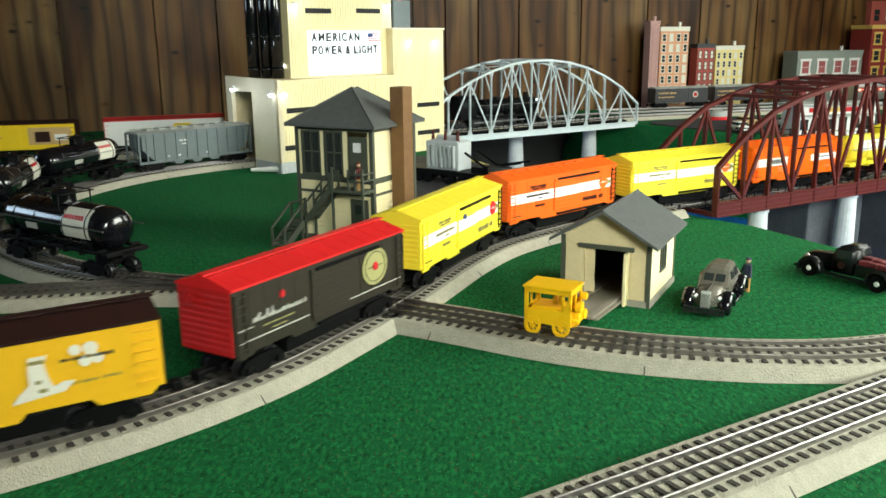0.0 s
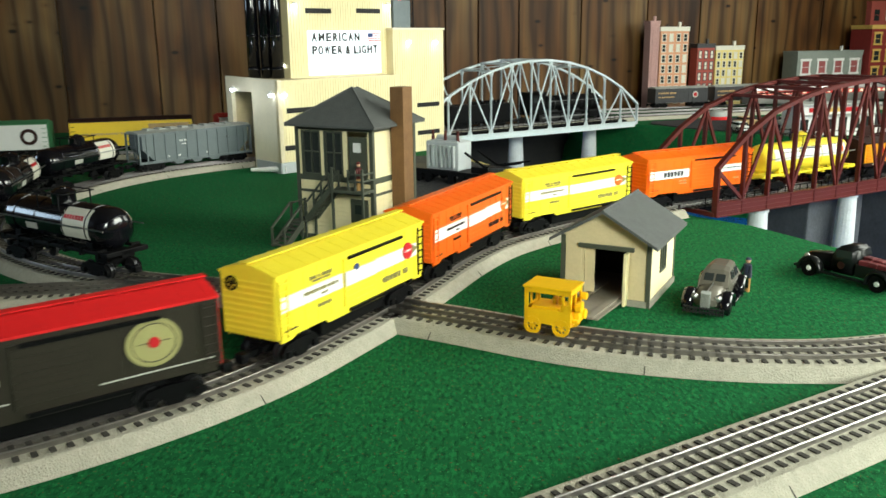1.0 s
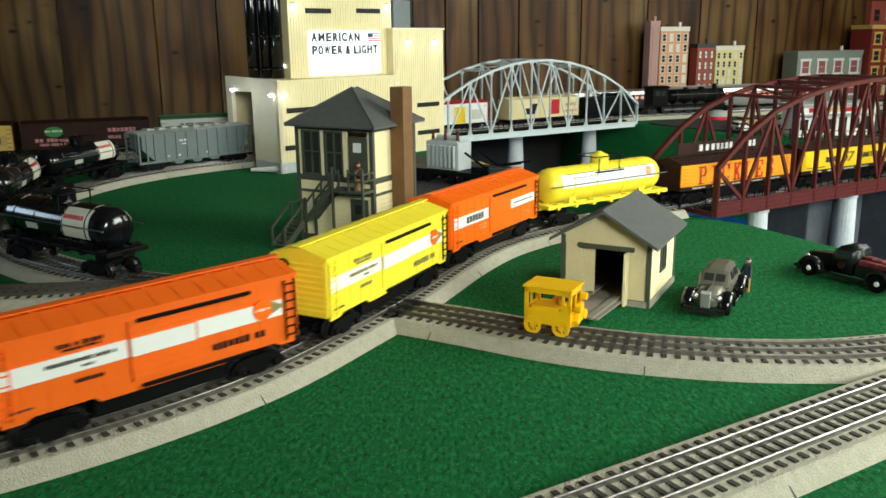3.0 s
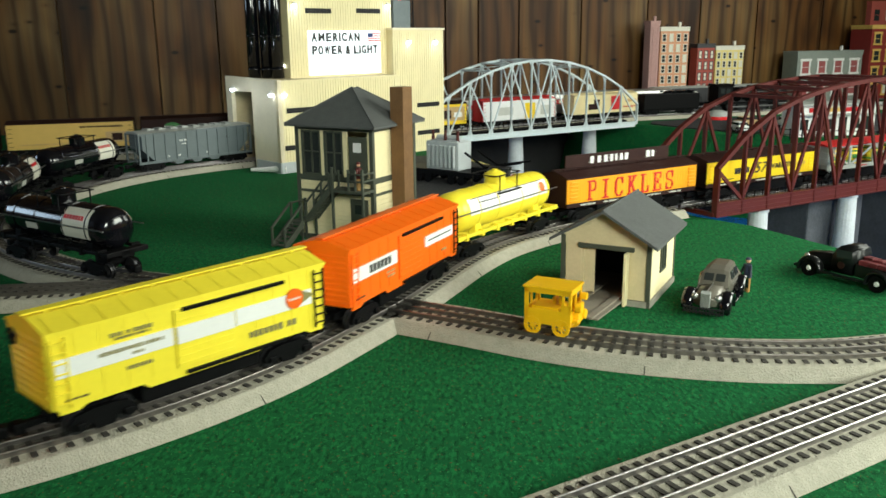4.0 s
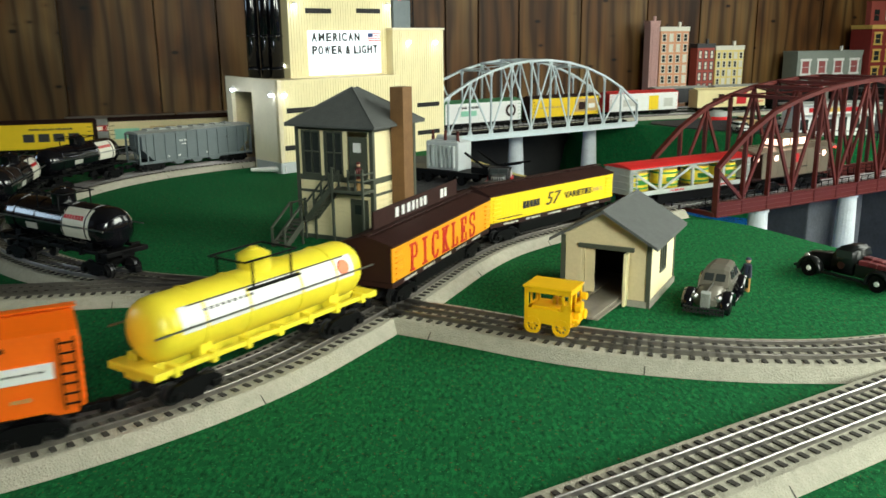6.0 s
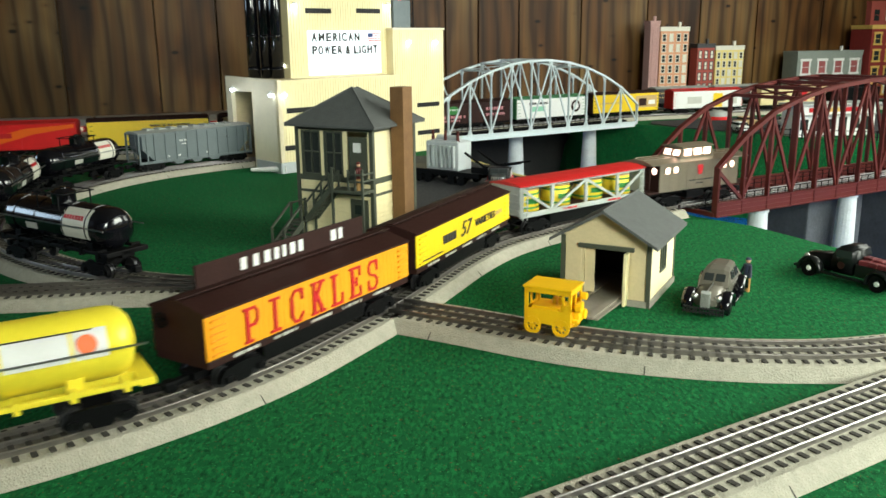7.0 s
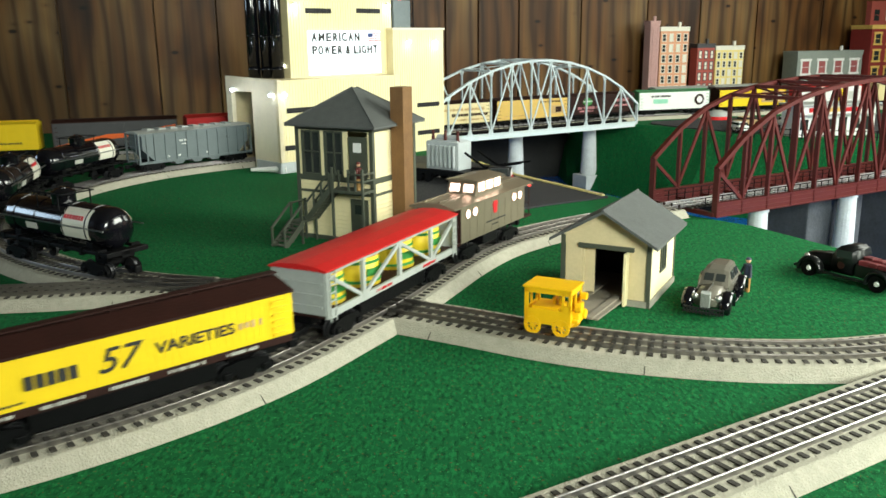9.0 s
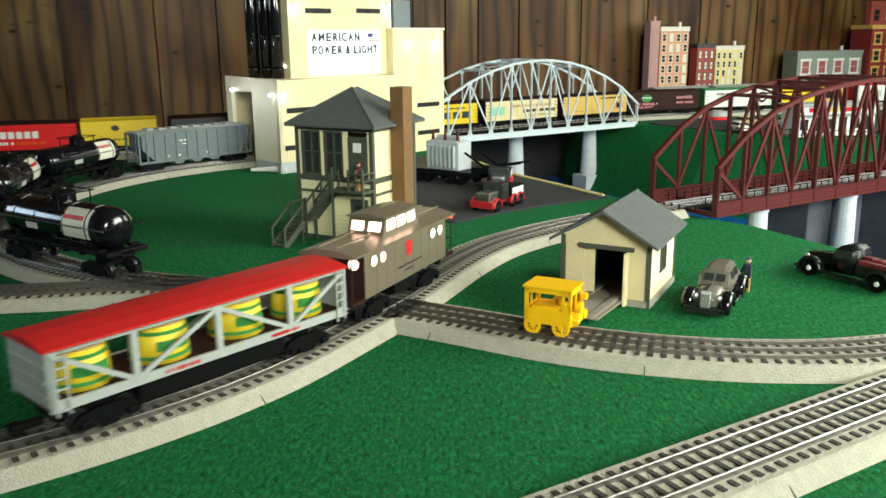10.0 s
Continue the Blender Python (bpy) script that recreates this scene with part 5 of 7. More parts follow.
    for i in range(4):
        bm.faces.new((base[i], base[(i + 1) % 4], eave[(i + 1) % 4], eave[i]))
    bm.faces.new((eave[0], eave[1], r1)), bm.faces.new((eave[1], eave[2], r2, r1)), bm.faces.new((eave[2], eave[3], r2)), bm.faces.new((eave[3], eave[0], r1, r2))
    roof = part("hip_roof", bm, "slate", t)
    bm = B()
    rod(bm, (o, -o, Z2 + 0.0025), (-W / 2, D / 2 - 0.006, Z2 + 0.053), 0.0012, n=6), rod(bm, (o, D + o, Z2 + 0.0025), (-W / 2, D / 2 + 0.006, Z2 + 0.053), 0.0012, n=6), rod(bm, (-W - o, -o, Z2 + 0.0025), (-W / 2, D / 2 - 0.006, Z2 + 0.053), 0.0012, n=6)
    part("hip_cap", bm, "slate", roof)
    bm = B()
    box(bm, (0.013, 0.060, 0.112), (0.022, 0.026, 0.224), 0.0006)
    ch = part("chimney", bm, "brown", t, "tall square brown chimney")
    # balcony and stair on the left wall
    bm = B()
    box(bm, (-0.025, -0.016, Z1 - 0.012), (0.058, 0.030, 0.004))
    for x in (-0.05, 0.002):
        bar(bm, (x, -0.030, 0), (x, -0.030, Z1 + 0.022), 0.0032, 0.0032)
    for z in (Z1 + 0.004, Z1 + 0.014):
        bar(bm, (-0.022, -0.030, z), (0.003, -0.030, z), 0.0022, 0.0022), bar(bm, (0.002, -0.030, z), (0.002, 0, z), 0.0022, 0.0022)
    for x in (-0.022, -0.010):
        bar(bm, (x, -0.030, Z1 - 0.012), (x, -0.030, Z1 + 0.020), 0.0024, 0.0024)
    part("balcony", bm, "trim_green", t)
    top, foot = Vector((-0.056, -0.018, Z1 - 0.012)), Vector((-0.099, -0.018, 0.034))
    bm = B()
    for y in (-0.006, -0.030):
        bar(bm, (top.x, y, top.z), (foot.x, y, foot.z), 0.002, 0.008)
        bar(bm, (top.x, y, top.z + 0.026), (foot.x, y, foot.z + 0.026), 0.002, 0.0024)
        for k in (0, 0.33, 0.66, 1):
            p = top.lerp(foot, k)
            bar(bm, (p.x, y, p.z), (p.x, y, p.z + 0.026), 0.0024, 0.0024)
    st = part("stair", bm, "trim_green", t)
    for i in range(10):
        p = top.lerp(foot, (i + 0.5) / 10)
        bm = B()
        box(bm, (p.x, -0.018, p.z + 0.001), (0.008, 0.024, 0.0018))
        part("stair_tread", bm, "trim_green", st)
    bm = B()
    box(bm, (-0.108, -0.024, 0.033), (0.022, 0.036, 0.003))
    for x, y in ((-0.118, -0.008), (-0.118, -0.041), (-0.099, -0.041), (-0.099, -0.008)):
        bar(bm, (x, y, 0), (x, y, 0.062), 0.0028, 0.0028)
    bar(bm, (-0.118, -0.008, 0.060), (-0.118, -0.041, 0.060), 0.0022, 0.0022)
    part("stair_landing", bm, "trim_green", t)
    bm = B()
    bar(bm, (-0.120, -0.041, 0.032), (-0.130, -0.072, 0.0), 0.0025, 0.008)
    ls = part("lower_stair", bm, "trim_green", t)
    bm = B()
    bar(bm, (-0.097, -0.041, 0.032), (-0.107, -0.072, 0.0), 0.0025, 0.008)
    part("stringer", bm, "trim_green", ls)
    for x in (-0.120, -0.097):
        bm = B()
        bar(bm, (x, -0.041, 0.060), (x - 0.010, -0.072, 0.028), 0.0025, 0.003), bar(bm, (x - 0.010, -0.072, 0), (x - 0.010, -0.072, 0.029), 0.0028, 0.0028)
        part("stair_rail", bm, "trim_green", ls)
    for i in range(6):
        k = (i + 0.5) / 6
        bm = B()
        box(bm, (-0.1085 - 0.010 * k, -0.041 - 0.031 * k, 0.032 * (1 - k)), (0.022, 0.007, 0.0018))
        part("stair_tread", bm, "trim_green", ls)
    return t


signal_tower(pose(-0.0989, 1.1676, 0, 0, 0, -29))


# ---- section house ----
def section_house(m):
    """Gabled shed: near corner at the origin, door wall along -x, side wall along +y."""
    t = thing("section_house", m, "cream clapboard section house with grey gabled roof", "shed")
    W, D, E, P, th = 0.098, 0.118, 0.0745, 0.1030, 0.003
    d0, d1, dh = -0.0735, -0.0225, 0.0625
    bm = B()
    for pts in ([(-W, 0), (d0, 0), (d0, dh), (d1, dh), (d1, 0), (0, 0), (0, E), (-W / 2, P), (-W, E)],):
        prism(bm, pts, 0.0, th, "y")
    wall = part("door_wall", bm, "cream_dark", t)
    bm = B()
    prism(bm, [(-W, 0), (0, 0), (0, E), (-W / 2, P), (-W, E)], D - th, D, "y")
    box(bm, (-W + th / 2, D / 2, E / 2), (th, D - 2 * th, E))
    part("rear_wall", bm, "cream_dark", t)
    bm = B()
    w0, w1, z0, z1 = 0.048, 0.070, 0.030, 0.062
    box(bm, (-th / 2, w0 / 2, E / 2), (th, w0, E)), box(bm, (-th / 2, (w1 + D) / 2, E / 2), (th, D - w1, E)), box(bm, (-th / 2, (w0 + w1) / 2, z0 / 2), (th, w1 - w0, z0)), box(bm, (-th / 2, (w0 + w1) / 2, (z1 + E) / 2), (th, w1 - w0, E - z1))
    side = part("side_wall", bm, "cream", t)
    n = 15
    for i in range(n):
        z = 0.003 + i * (E - 0.003) / n
        h = (E - 0.003) / n
        for a, b in (((0.003, w0 - 0.002), (w1 + 0.002, D - 0.002)) if z0 - 0.004 < z < z1 else ((0.003, D - 0.002),)):
            bm = B()
            prism(bm, [(0.0, z), (0.0011, z), (0.0003, z + h), (0.0, z + h)], 0, 1, "y")
            for v in bm.verts[:]:
                v.co.y = a if v.co.y < 0.5 else b
            part("board", bm, "cream", side)
    n = 22
    for i in range(n):
        z = 0.003 + i * (P - 0.006) / n
        h = (P - 0.006) / n
        if z < E:
            lo, hi = -W, 0
        else:
            k = (z + h - E) / (P - E)
            lo, hi = -W + W / 2 * k, -W / 2 * k
        spans = ((lo + 0.003, d0 - 0.003), (d1 + 0.003, hi - 0.003)) if z < dh else ((lo + 0.002, hi - 0.002),)
        for a, b in spans:
            if b - a > 0.002:
                bm = B()
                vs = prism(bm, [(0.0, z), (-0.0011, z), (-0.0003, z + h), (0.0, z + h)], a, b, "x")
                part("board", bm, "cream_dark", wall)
    for c, s in (((-W, -0.0006, E / 2), (0.005, 0.003, E)), ((0, -0.0006, E / 2), (0.005, 0.003, E)), ((0.0008, D - 0.002, E / 2), (0.002, 0.004, E))):
        bm = B()
        box(bm, c, s)
        part("corner_trim", bm, "trim_green", t)
    bm = B()
    box(bm, ((d0 + d1) / 2, -0.002, dh + 0.0015), (d1 - d0 + 0.012, 0.004, 0.005), 0.0004)
    part("door_lintel", bm, "trim_green", t)
    for x, w, k in ((d0, 0.0115, 1), (d1, 0.010, -1)):
        bm = B()
        box(bm, (x + k * w / 2 * (1 if k > 0 else 0.2), 0.004 if k > 0 else -0.006, dh / 2), (w if k > 0 else 0.003, 0.0022 if k > 0 else 0.014, dh - 0.003), 0.0003)
        part("door", bm, "cream_dark" if k > 0 else "cream", t, "open cream plank door")
    bm = B()
    for z in (z0, z1):
        box(bm, (0.001, (w0 + w1) / 2, z), (0.003, w1 - w0 + 0.004, 0.003))
    for y in (w0, w1, (w0 + w1) / 2):
        box(bm, (0.001, y, (z0 + z1) / 2), (0.003, 0.002, z1 - z0))
    win = part("window_frame", bm, "trim_green", t)
    bm = B()
    box(bm, (-0.0015, (w0 + w1) / 2, (z0 + z1) / 2), (0.0006, w1 - w0, z1 - z0))
    part("pane", bm, "glass", win)
    ov, k = 0.016, (P - E) / (W / 2)
    for s in (1, -1):
        bm = B()
        prism(bm, [(-W / 2, P + 0.001), (-W / 2, P + 0.0045), (-W / 2 + s * (W / 2 + 0.012), E - 0.012 * k + 0.0045), (-W / 2 + s * (W / 2 + 0.012), E - 0.012 * k + 0.001)], -ov, D + ov * 0.6, "y")
        rf = part("roof_slope", bm, "slate", t)
    bm = B()
    rod(bm, (-W / 2, -ov, P + 0.0045), (-W / 2, D + ov * 0.6, P + 0.0045), 0.0014, n=6)
    part("ridge", bm, "slate", t)
    bm = B()
    box(bm, (-W / 2, D / 2, 0.0015), (W - 2 * th, D - 2 * th, 0.003))
    part("floor", bm, "tan_floor", t)
    # black sheets put in for the shade of the unlit interior
    bm = B()
    box(bm, (-W / 2, D - th - 0.002, E / 2), (W - 2 * th, 0.002, E)), box(bm, (-W + th + 0.002, D / 2, E / 2), (0.002, D - 3 * th, E - 0.004)), box(bm, (-th - 0.002, D * 0.25, E / 2), (0.002, D * 0.28, E - 0.004))
    part("shade_lining", bm, "dark", t)
    bm = B()
    prism(bm, [(-0.100, 0.0125), (-0.100, 0.0140), (0.030, 0.005), (0.030, 0.003)], -0.070, -0.025, "x")
    for x in (-0.066, -0.034):
        prism(bm, [(-0.102, 0.0140), (-0.102, 0.0155), (0.060, 0.006), (0.060, 0.004)], x - 0.004, x + 0.004, "x")
    part("ramp", bm, "tan_floor", t, "wooden ramp down to the track")
    bm = B()
    box(bm, ((d1 - 0.0005) / 2, -0.0022, 0.0035), (-d1 - 0.001, 0.0024, 0.007)), box(bm, (0.0022, D / 2 - 0.0015, 0.0035), (0.0024, D, 0.007))
    part("plinth", bm, "plinth_gray", t, "grey stone plinth")
    bm = B()
    box(bm, ((d0 - W) / 2, -0.0022, 0.0035), (d0 + W, 0.0024, 0.007))
    part("plinth", bm, "plinth_gray", t, "grey stone plinth")
    return t


M["plinth_gray"] = mat("plinth_stone", (0.32, 0.30, 0.25), 0.85, 0, 0.15, 80, 0.3)
M["tan_floor"] = mat("dusty_boards", (0.23, 0.2, 0.155), 0.85, 0, 0.15, 60, 0.3)
section_house(pose(0.224, 0.865, 0, 0, 0, -28))




# added dark backdrop that closes the layout under the wall tracks
bm = B()
box(bm, (0.30, 3.12, -0.122), (1.3, 0.02, 0.214), 0, radians(33))
structure("fascia", bm, "dark", "added black backdrop board behind the bridge", "fascia")


# ---- power station ----
def ribbed(bm, x0, x1, z0, z1, y, pitch=0.0075, axis="x"):
    """Vertical ribs of corrugated siding on a wall plane."""
    n = int((x1 - x0) / pitch)
    for i in range(n):
        x = x0 + (i + 0.5) * (x1 - x0) / n
        if axis == "x":
            prism(bm, [(x - 0.0018, y + 0.0005), (x - 0.0009, y - 0.0012), (x + 0.0009, y - 0.0012), (x + 0.0018, y + 0.0005)], z0, z1)
        else:
            prism(bm, [(y + 0.0005, x - 0.0018), (y - 0.0012, x - 0.0009), (y - 0.0012, x + 0.0009), (y + 0.0005, x + 0.0018)], z0, z1)


def power_station(m):
    t = thing("power_station", m, "cream corrugated power station with lit sign and lamps", "power station")
    bm = B()
    box(bm, (0.18, 0.006, 0.103), (0.36, 0.012, 0.206), 0.0008)
    fw = part("front_wall", bm, "cream", t)
    bm = B()
    ribbed(bm, 0.014, 0.345, 0.012, 0.203, 0.0)
    tagged(part("siding_rib", bm, "cream", fw), kind="stuff")
    bm = B()
    prism(bm, [(0.0, 0.0), (0.108, 0.0), (0.108, 0.178), (0.198, 0.178), (0.198, 0.0), (0.222, 0.0), (0.222, 0.212), (0.0, 0.207)], 0.0, 0.01, "x")
    part("gate_wall", bm, "stucco", t)
    bm = B()
    box(bm, (0.18, 0.217, 0.103), (0.34, 0.01, 0.206)), box(bm, (0.355, 0.114, 0.103), (0.01, 0.204, 0.206)), box(bm, (0.185, 0.116, 0.203), (0.34, 0.20, 0.006))
    part("rear_shell", bm, "cream_dark", t)
    bm = B()
    box(bm, (0.18, -0.002, 0.012), (0.364, 0.004, 0.024)), box(bm, (-0.002, 0.048, 0.012), (0.004, 0.10, 0.024))
    part("plinth", bm, "concrete", t)
    # generator tower
    bm = B()
    box(bm, (0.244, 0.135, 0.345), (0.312, 0.12, 0.28), 0.001)
    tw = part("tower_block", bm, "cream", t)
    bm = B()
    ribbed(bm, 0.092, 0.396, 0.208, 0.48, 0.075)
    tagged(part("siding_rib", bm, "cream", tw), kind="stuff")
    bm = B()
    box(bm, (0.244, 0.135, 0.488), (0.322, 0.13, 0.008), 0.001)
    part("parapet", bm, "stucco", tw)
    # annex
    bm = B()
    box(bm, (0.471, 0.125, 0.158), (0.178, 0.15, 0.316), 0.001)
    an = part("annex", bm, "cream", t)
    bm = B()
    ribbed(bm, 0.386, 0.556, 0.012, 0.312, 0.05)
    tagged(part("siding_rib", bm, "cream", an), kind="stuff")
    bm = B()
    box(bm, (0.471, 0.125, 0.318), (0.184, 0.156, 0.005), 0.0008)
    part("annex_coping", bm, "stucco", an)
    # louvred vents
    for x0, x1, z, y in ((0.137, 0.210, 0.359, 0.075), (0.287, 0.362, 0.361, 0.075), (0.462, 0.540, 0.123, 0.05), (0.462, 0.540, 0.050, 0.05), (0.021, 0.110, 0.139, 0.0), (0.012, 0.042, 0.056, 0.0)):
        bm = B()
        box(bm, ((x0 + x1) / 2, y - 0.001, z), (x1 - x0, 0.003, 0.011))
        v = part("vent", bm, "dark", t)
        n = int((x1 - x0) / 0.007)
        bm = B()
        for i in range(n):
            bar(bm, (x0 + (i + 0.5) * (x1 - x0) / n, y - 0.003, z - 0.005), (x0 + (i + 0.5) * (x1 - x0) / n, y - 0.003, z + 0.005), 0.0012, 0.001)
        bar(bm, (x0, y - 0.003, z), (x1, y - 0.003, z), 0.001, 0.001)
        part("vent_grille", bm, "gunmetal", v)
    # lit sign with flag
    bm = B()
    box(bm, (0.247, 0.071, 0.2620), (0.218, 0.006, 0.103), 0.0008)
    sg = part("sign_panel", bm, "sign", t, "back-lit white sign panel")
    for text, z, cells in (("AMERICAN", 0.2895, (0.1435, 0.0196)), ("POWER&LIGHT", 0.2595, (0.1435, 0.0181))):
        x = cells[0]
        for ch in text:
            w = cells[1] * (0.42 if ch == "I" else 1.12 if ch in "MW" else 1.0)
            if ch == "&":
                x += 0.0065
            text_on("letter", ch, "letter_dark", sg, pose(x + w / 2, 0.0674, z, 90, 0, 0), 0.0275, w * (0.5 if ch == "I" else 0.78), 0.0005 if ch in "MW" else 0.0010, 0.0012)
            x += w + (0.0065 if ch == "&" else 0)
    bm = B()
    for i in range(4):
        box(bm, (0.335, 0.0673, 0.2900 + i * 0.0054), (0.040, 0.0006, 0.0028))
    fl = part("flag", bm, "letter_red", sg, "small red and white striped flag with blue corner")
    bm = B()
    box(bm, (0.323, 0.0669, 0.3030), (0.016, 0.0008, 0.010))
    part("flag_corner", bm, "letter_blue", fl)
    # wall lamps
    for x, y, z in ((0.013, -0.007, 0.175), (-0.007, 0.017, 0.175), (-0.007, 0.180, 0.182), (0.430, 0.043, 0.285), (0.524, 0.043, 0.284), (0.103, 0.068, 0.370), (0.383, 0.068, 0.374), (0.082, 0.10, 0.235)):
        bm = B()
        rod(bm, (x, y, z + 0.002), (x, y, z + 0.008), 0.0062, 0.002, n=12)
        la = part("wall_lamp", bm, "white", t)
        # bulb drawn oversize, the bloom of the lamp is put into its radius
        bm = B()
        bmesh.ops.create_uvsphere(bm, u_segments=10, v_segments=6, radius=0.0056, matrix=Matrix.Translation((x, y, z)))
        part("bulb", bm, "led", la, "glowing white bulb", True)
    # black stacks beside the tower
    for x, y, r in ((0.0695, 0.140, 0.0165), (0.048, 0.166, 0.015), (0.072, 0.104, 0.0145)):
        bm = B()
        rod(bm, (x, y, 0.206), (x, y, 0.52), r, n=18)
        for z in (0.225, 0.30, 0.40):
            rod(bm, (x, y, z), (x, y, z + 0.004), r + 0.0012, n=18)
        part("smokestack", bm, "black_gloss", t, "tall glossy black stack", True)
    bm = B()
    box(bm, (0.446, 0.11, 0.355), (0.058, 0.05, 0.070), 0.002)
    part("roof_unit", bm, "gray_hop", t)
    bm = B()
    rod(bm, (0.452, 0.10, 0.392), (0.452, 0.10, 0.404), 0.005, n=10)
    part("beacon", bm, "beacon", t, "glowing red beacon")
    bm = B()
    for i in range(7):
        a, b = Vector((0.474, 0.09, 0.320 + i * 0.013)), Vector((0.486 - 0.004 * (i % 2), 0.09, 0.333 + i * 0.013))
        bar(bm, a, b, 0.002, 0.002)
    for x in (0.472, 0.489):
        bar(bm, (x, 0.09, 0.32), (x, 0.09, 0.41), 0.0022, 0.0022)
    part("roof_ladder", bm, "black", t)
    return t


ps_pose = pose(-0.361, 1.851, 0, 0, 0, 44)
power_station(ps_pose)
# light of the station's own lamps
for x, y, z, e in ((0.103, 0.052, 0.362, 0.035), (0.383, 0.052, 0.366, 0.035), (-0.015, -0.015, 0.168, 0.05), (-0.06, 0.10, 0.175, 0.12), (0.430, 0.028, 0.278, 0.02), (0.524, 0.028, 0.277, 0.03)):
    la = bpy.data.lights.new("station_lamp_light", "POINT")
    la.energy, la.color, la.shadow_soft_size = e, (0.85, 0.94, 1.0), 0.01
    ob = new("station_lamp_light", la)
    ob.matrix_world = ps_pose @ pose(x, y, z)


# ---- standing stock on the siding ----
def hopper():
    L, zb, zt = 0.285, 0.018, 0.082
    car = thing("covered_hopper", Matrix(), "grey-blue covered hopper car with open platform ends", "hopper car")
    bm = B()
    prism(bm, [(-L / 2 + 0.036, zb + 0.004), (L / 2 - 0.036, zb + 0.004), (L / 2 - 0.010, zb + 0.030), (L / 2 - 0.010, zt), (-L / 2 + 0.010, zt), (-L / 2 + 0.010, zb + 0.030)], -0.029, 0.029, "y")
    part("body", bm, "gray_hop", car)
    for k in (-1, 1):
        for i in range(9):
            bm = B()
            x = -L / 2 + 0.038 + i * (L - 0.076) / 8
            bar(bm, (x, k * 0.030, zb + 0.002), (x, k * 0.030, zt - 0.001), 0.0028, 0.003, (1, 0, 0))
            part("side_post", bm, "gray_hop", car)
        bm = B()
        bar(bm, (-L / 2, k * 0.0295, zb + 0.002), (L / 2, k * 0.0295, zb + 0.002), 0.003, 0.005), bar(bm, (-L / 2 + 0.004, k * 0.0295, zt - 0.001), (L / 2 - 0.004, k * 0.0295, zt - 0.001), 0.003, 0.005)
        for e in (-1, 1):
            bar(bm, (e * (L / 2 - 0.002), k * 0.0295, zb), (e * (L / 2 - 0.002), k * 0.0295, zt), 0.003, 0.003, (1, 0, 0))
            bar(bm, (e * (L / 2 - 0.020), k * 0.0295, zb), (e * (L / 2 - 0.020), k * 0.0295, zt), 0.003, 0.003, (1, 0, 0))
        part("side_sill", bm, "gray_hop", car)
    bm = B()
    prism(bm, [(-0.031, zt), (-0.031, zt + 0.0015), (-0.016, zt + 0.005), (0.016, zt + 0.005), (0.031, zt + 0.0015), (0.031, zt)], -L / 2 + 0.002, L / 2 - 0.002, "x")
    part("roof", bm, "gray_l", car)
    for i in range(8):
        bm = B()
        box(bm, (-0.098 + i * 0.028, 0.008, zt + 0.006), (0.016, 0.026, 0.004), 0.001)
        part("roof_hatch", bm, "gray_l", car)
    for x in (-0.045, 0.0, 0.045):
        bm = B()
        prism(bm, [(x - 0.02, zb + 0.006), (x + 0.02, zb + 0.006), (x + 0.008, zb - 0.008), (x - 0.008, zb - 0.008)], -0.024, 0.024, "y")
        part("chute", bm, "gray_hop", car)
    for k in (-1, 1):
        bars_of_text(car, -0.045, -0.028, zt - 0.020, 0.005, "white", k, 0.0293), bars_of_text(car, -0.04, -0.03, zt - 0.028, 0.003, "white", k, 0.0293)
        bars_of_text(car, 0.075, 0.082, zt - 0.022, 0.006, "olive", k, 0.0293)
        for x in (-0.078, -0.05, 0.02):
            bars_of_text(car, x, x + 0.006, zb + 0.012, 0.004, "white", k, 0.0293)
    bm = B()
    box(bm, (0, 0, zb - 0.003), (L, 0.016, 0.006))
    part("underframe", bm, "black", car)
    for x in (-L * 0.37, L * 0.37):
        truck_frame(car, x)
        ladder(car, math.copysign(L / 2, x), 0.0, zb, zt, 0.04, "gray_hop", 6, True)
    couplers(car, L)
    return car


flip = Matrix.Rotation(math.pi, 4, "Z")
hp = hopper()
hp.matrix_world = pose_on(loop_line, 1.352, 0.2)
tk = black_tank("glossy black tank car with cream label on the siding")
tk.matrix_world = pose_on(loop_line, 0.335, 0.16)
for s in (0.78, 1.045):
    copy_thing(tk, pose_on(loop_line, s, 0.16) @ flip)


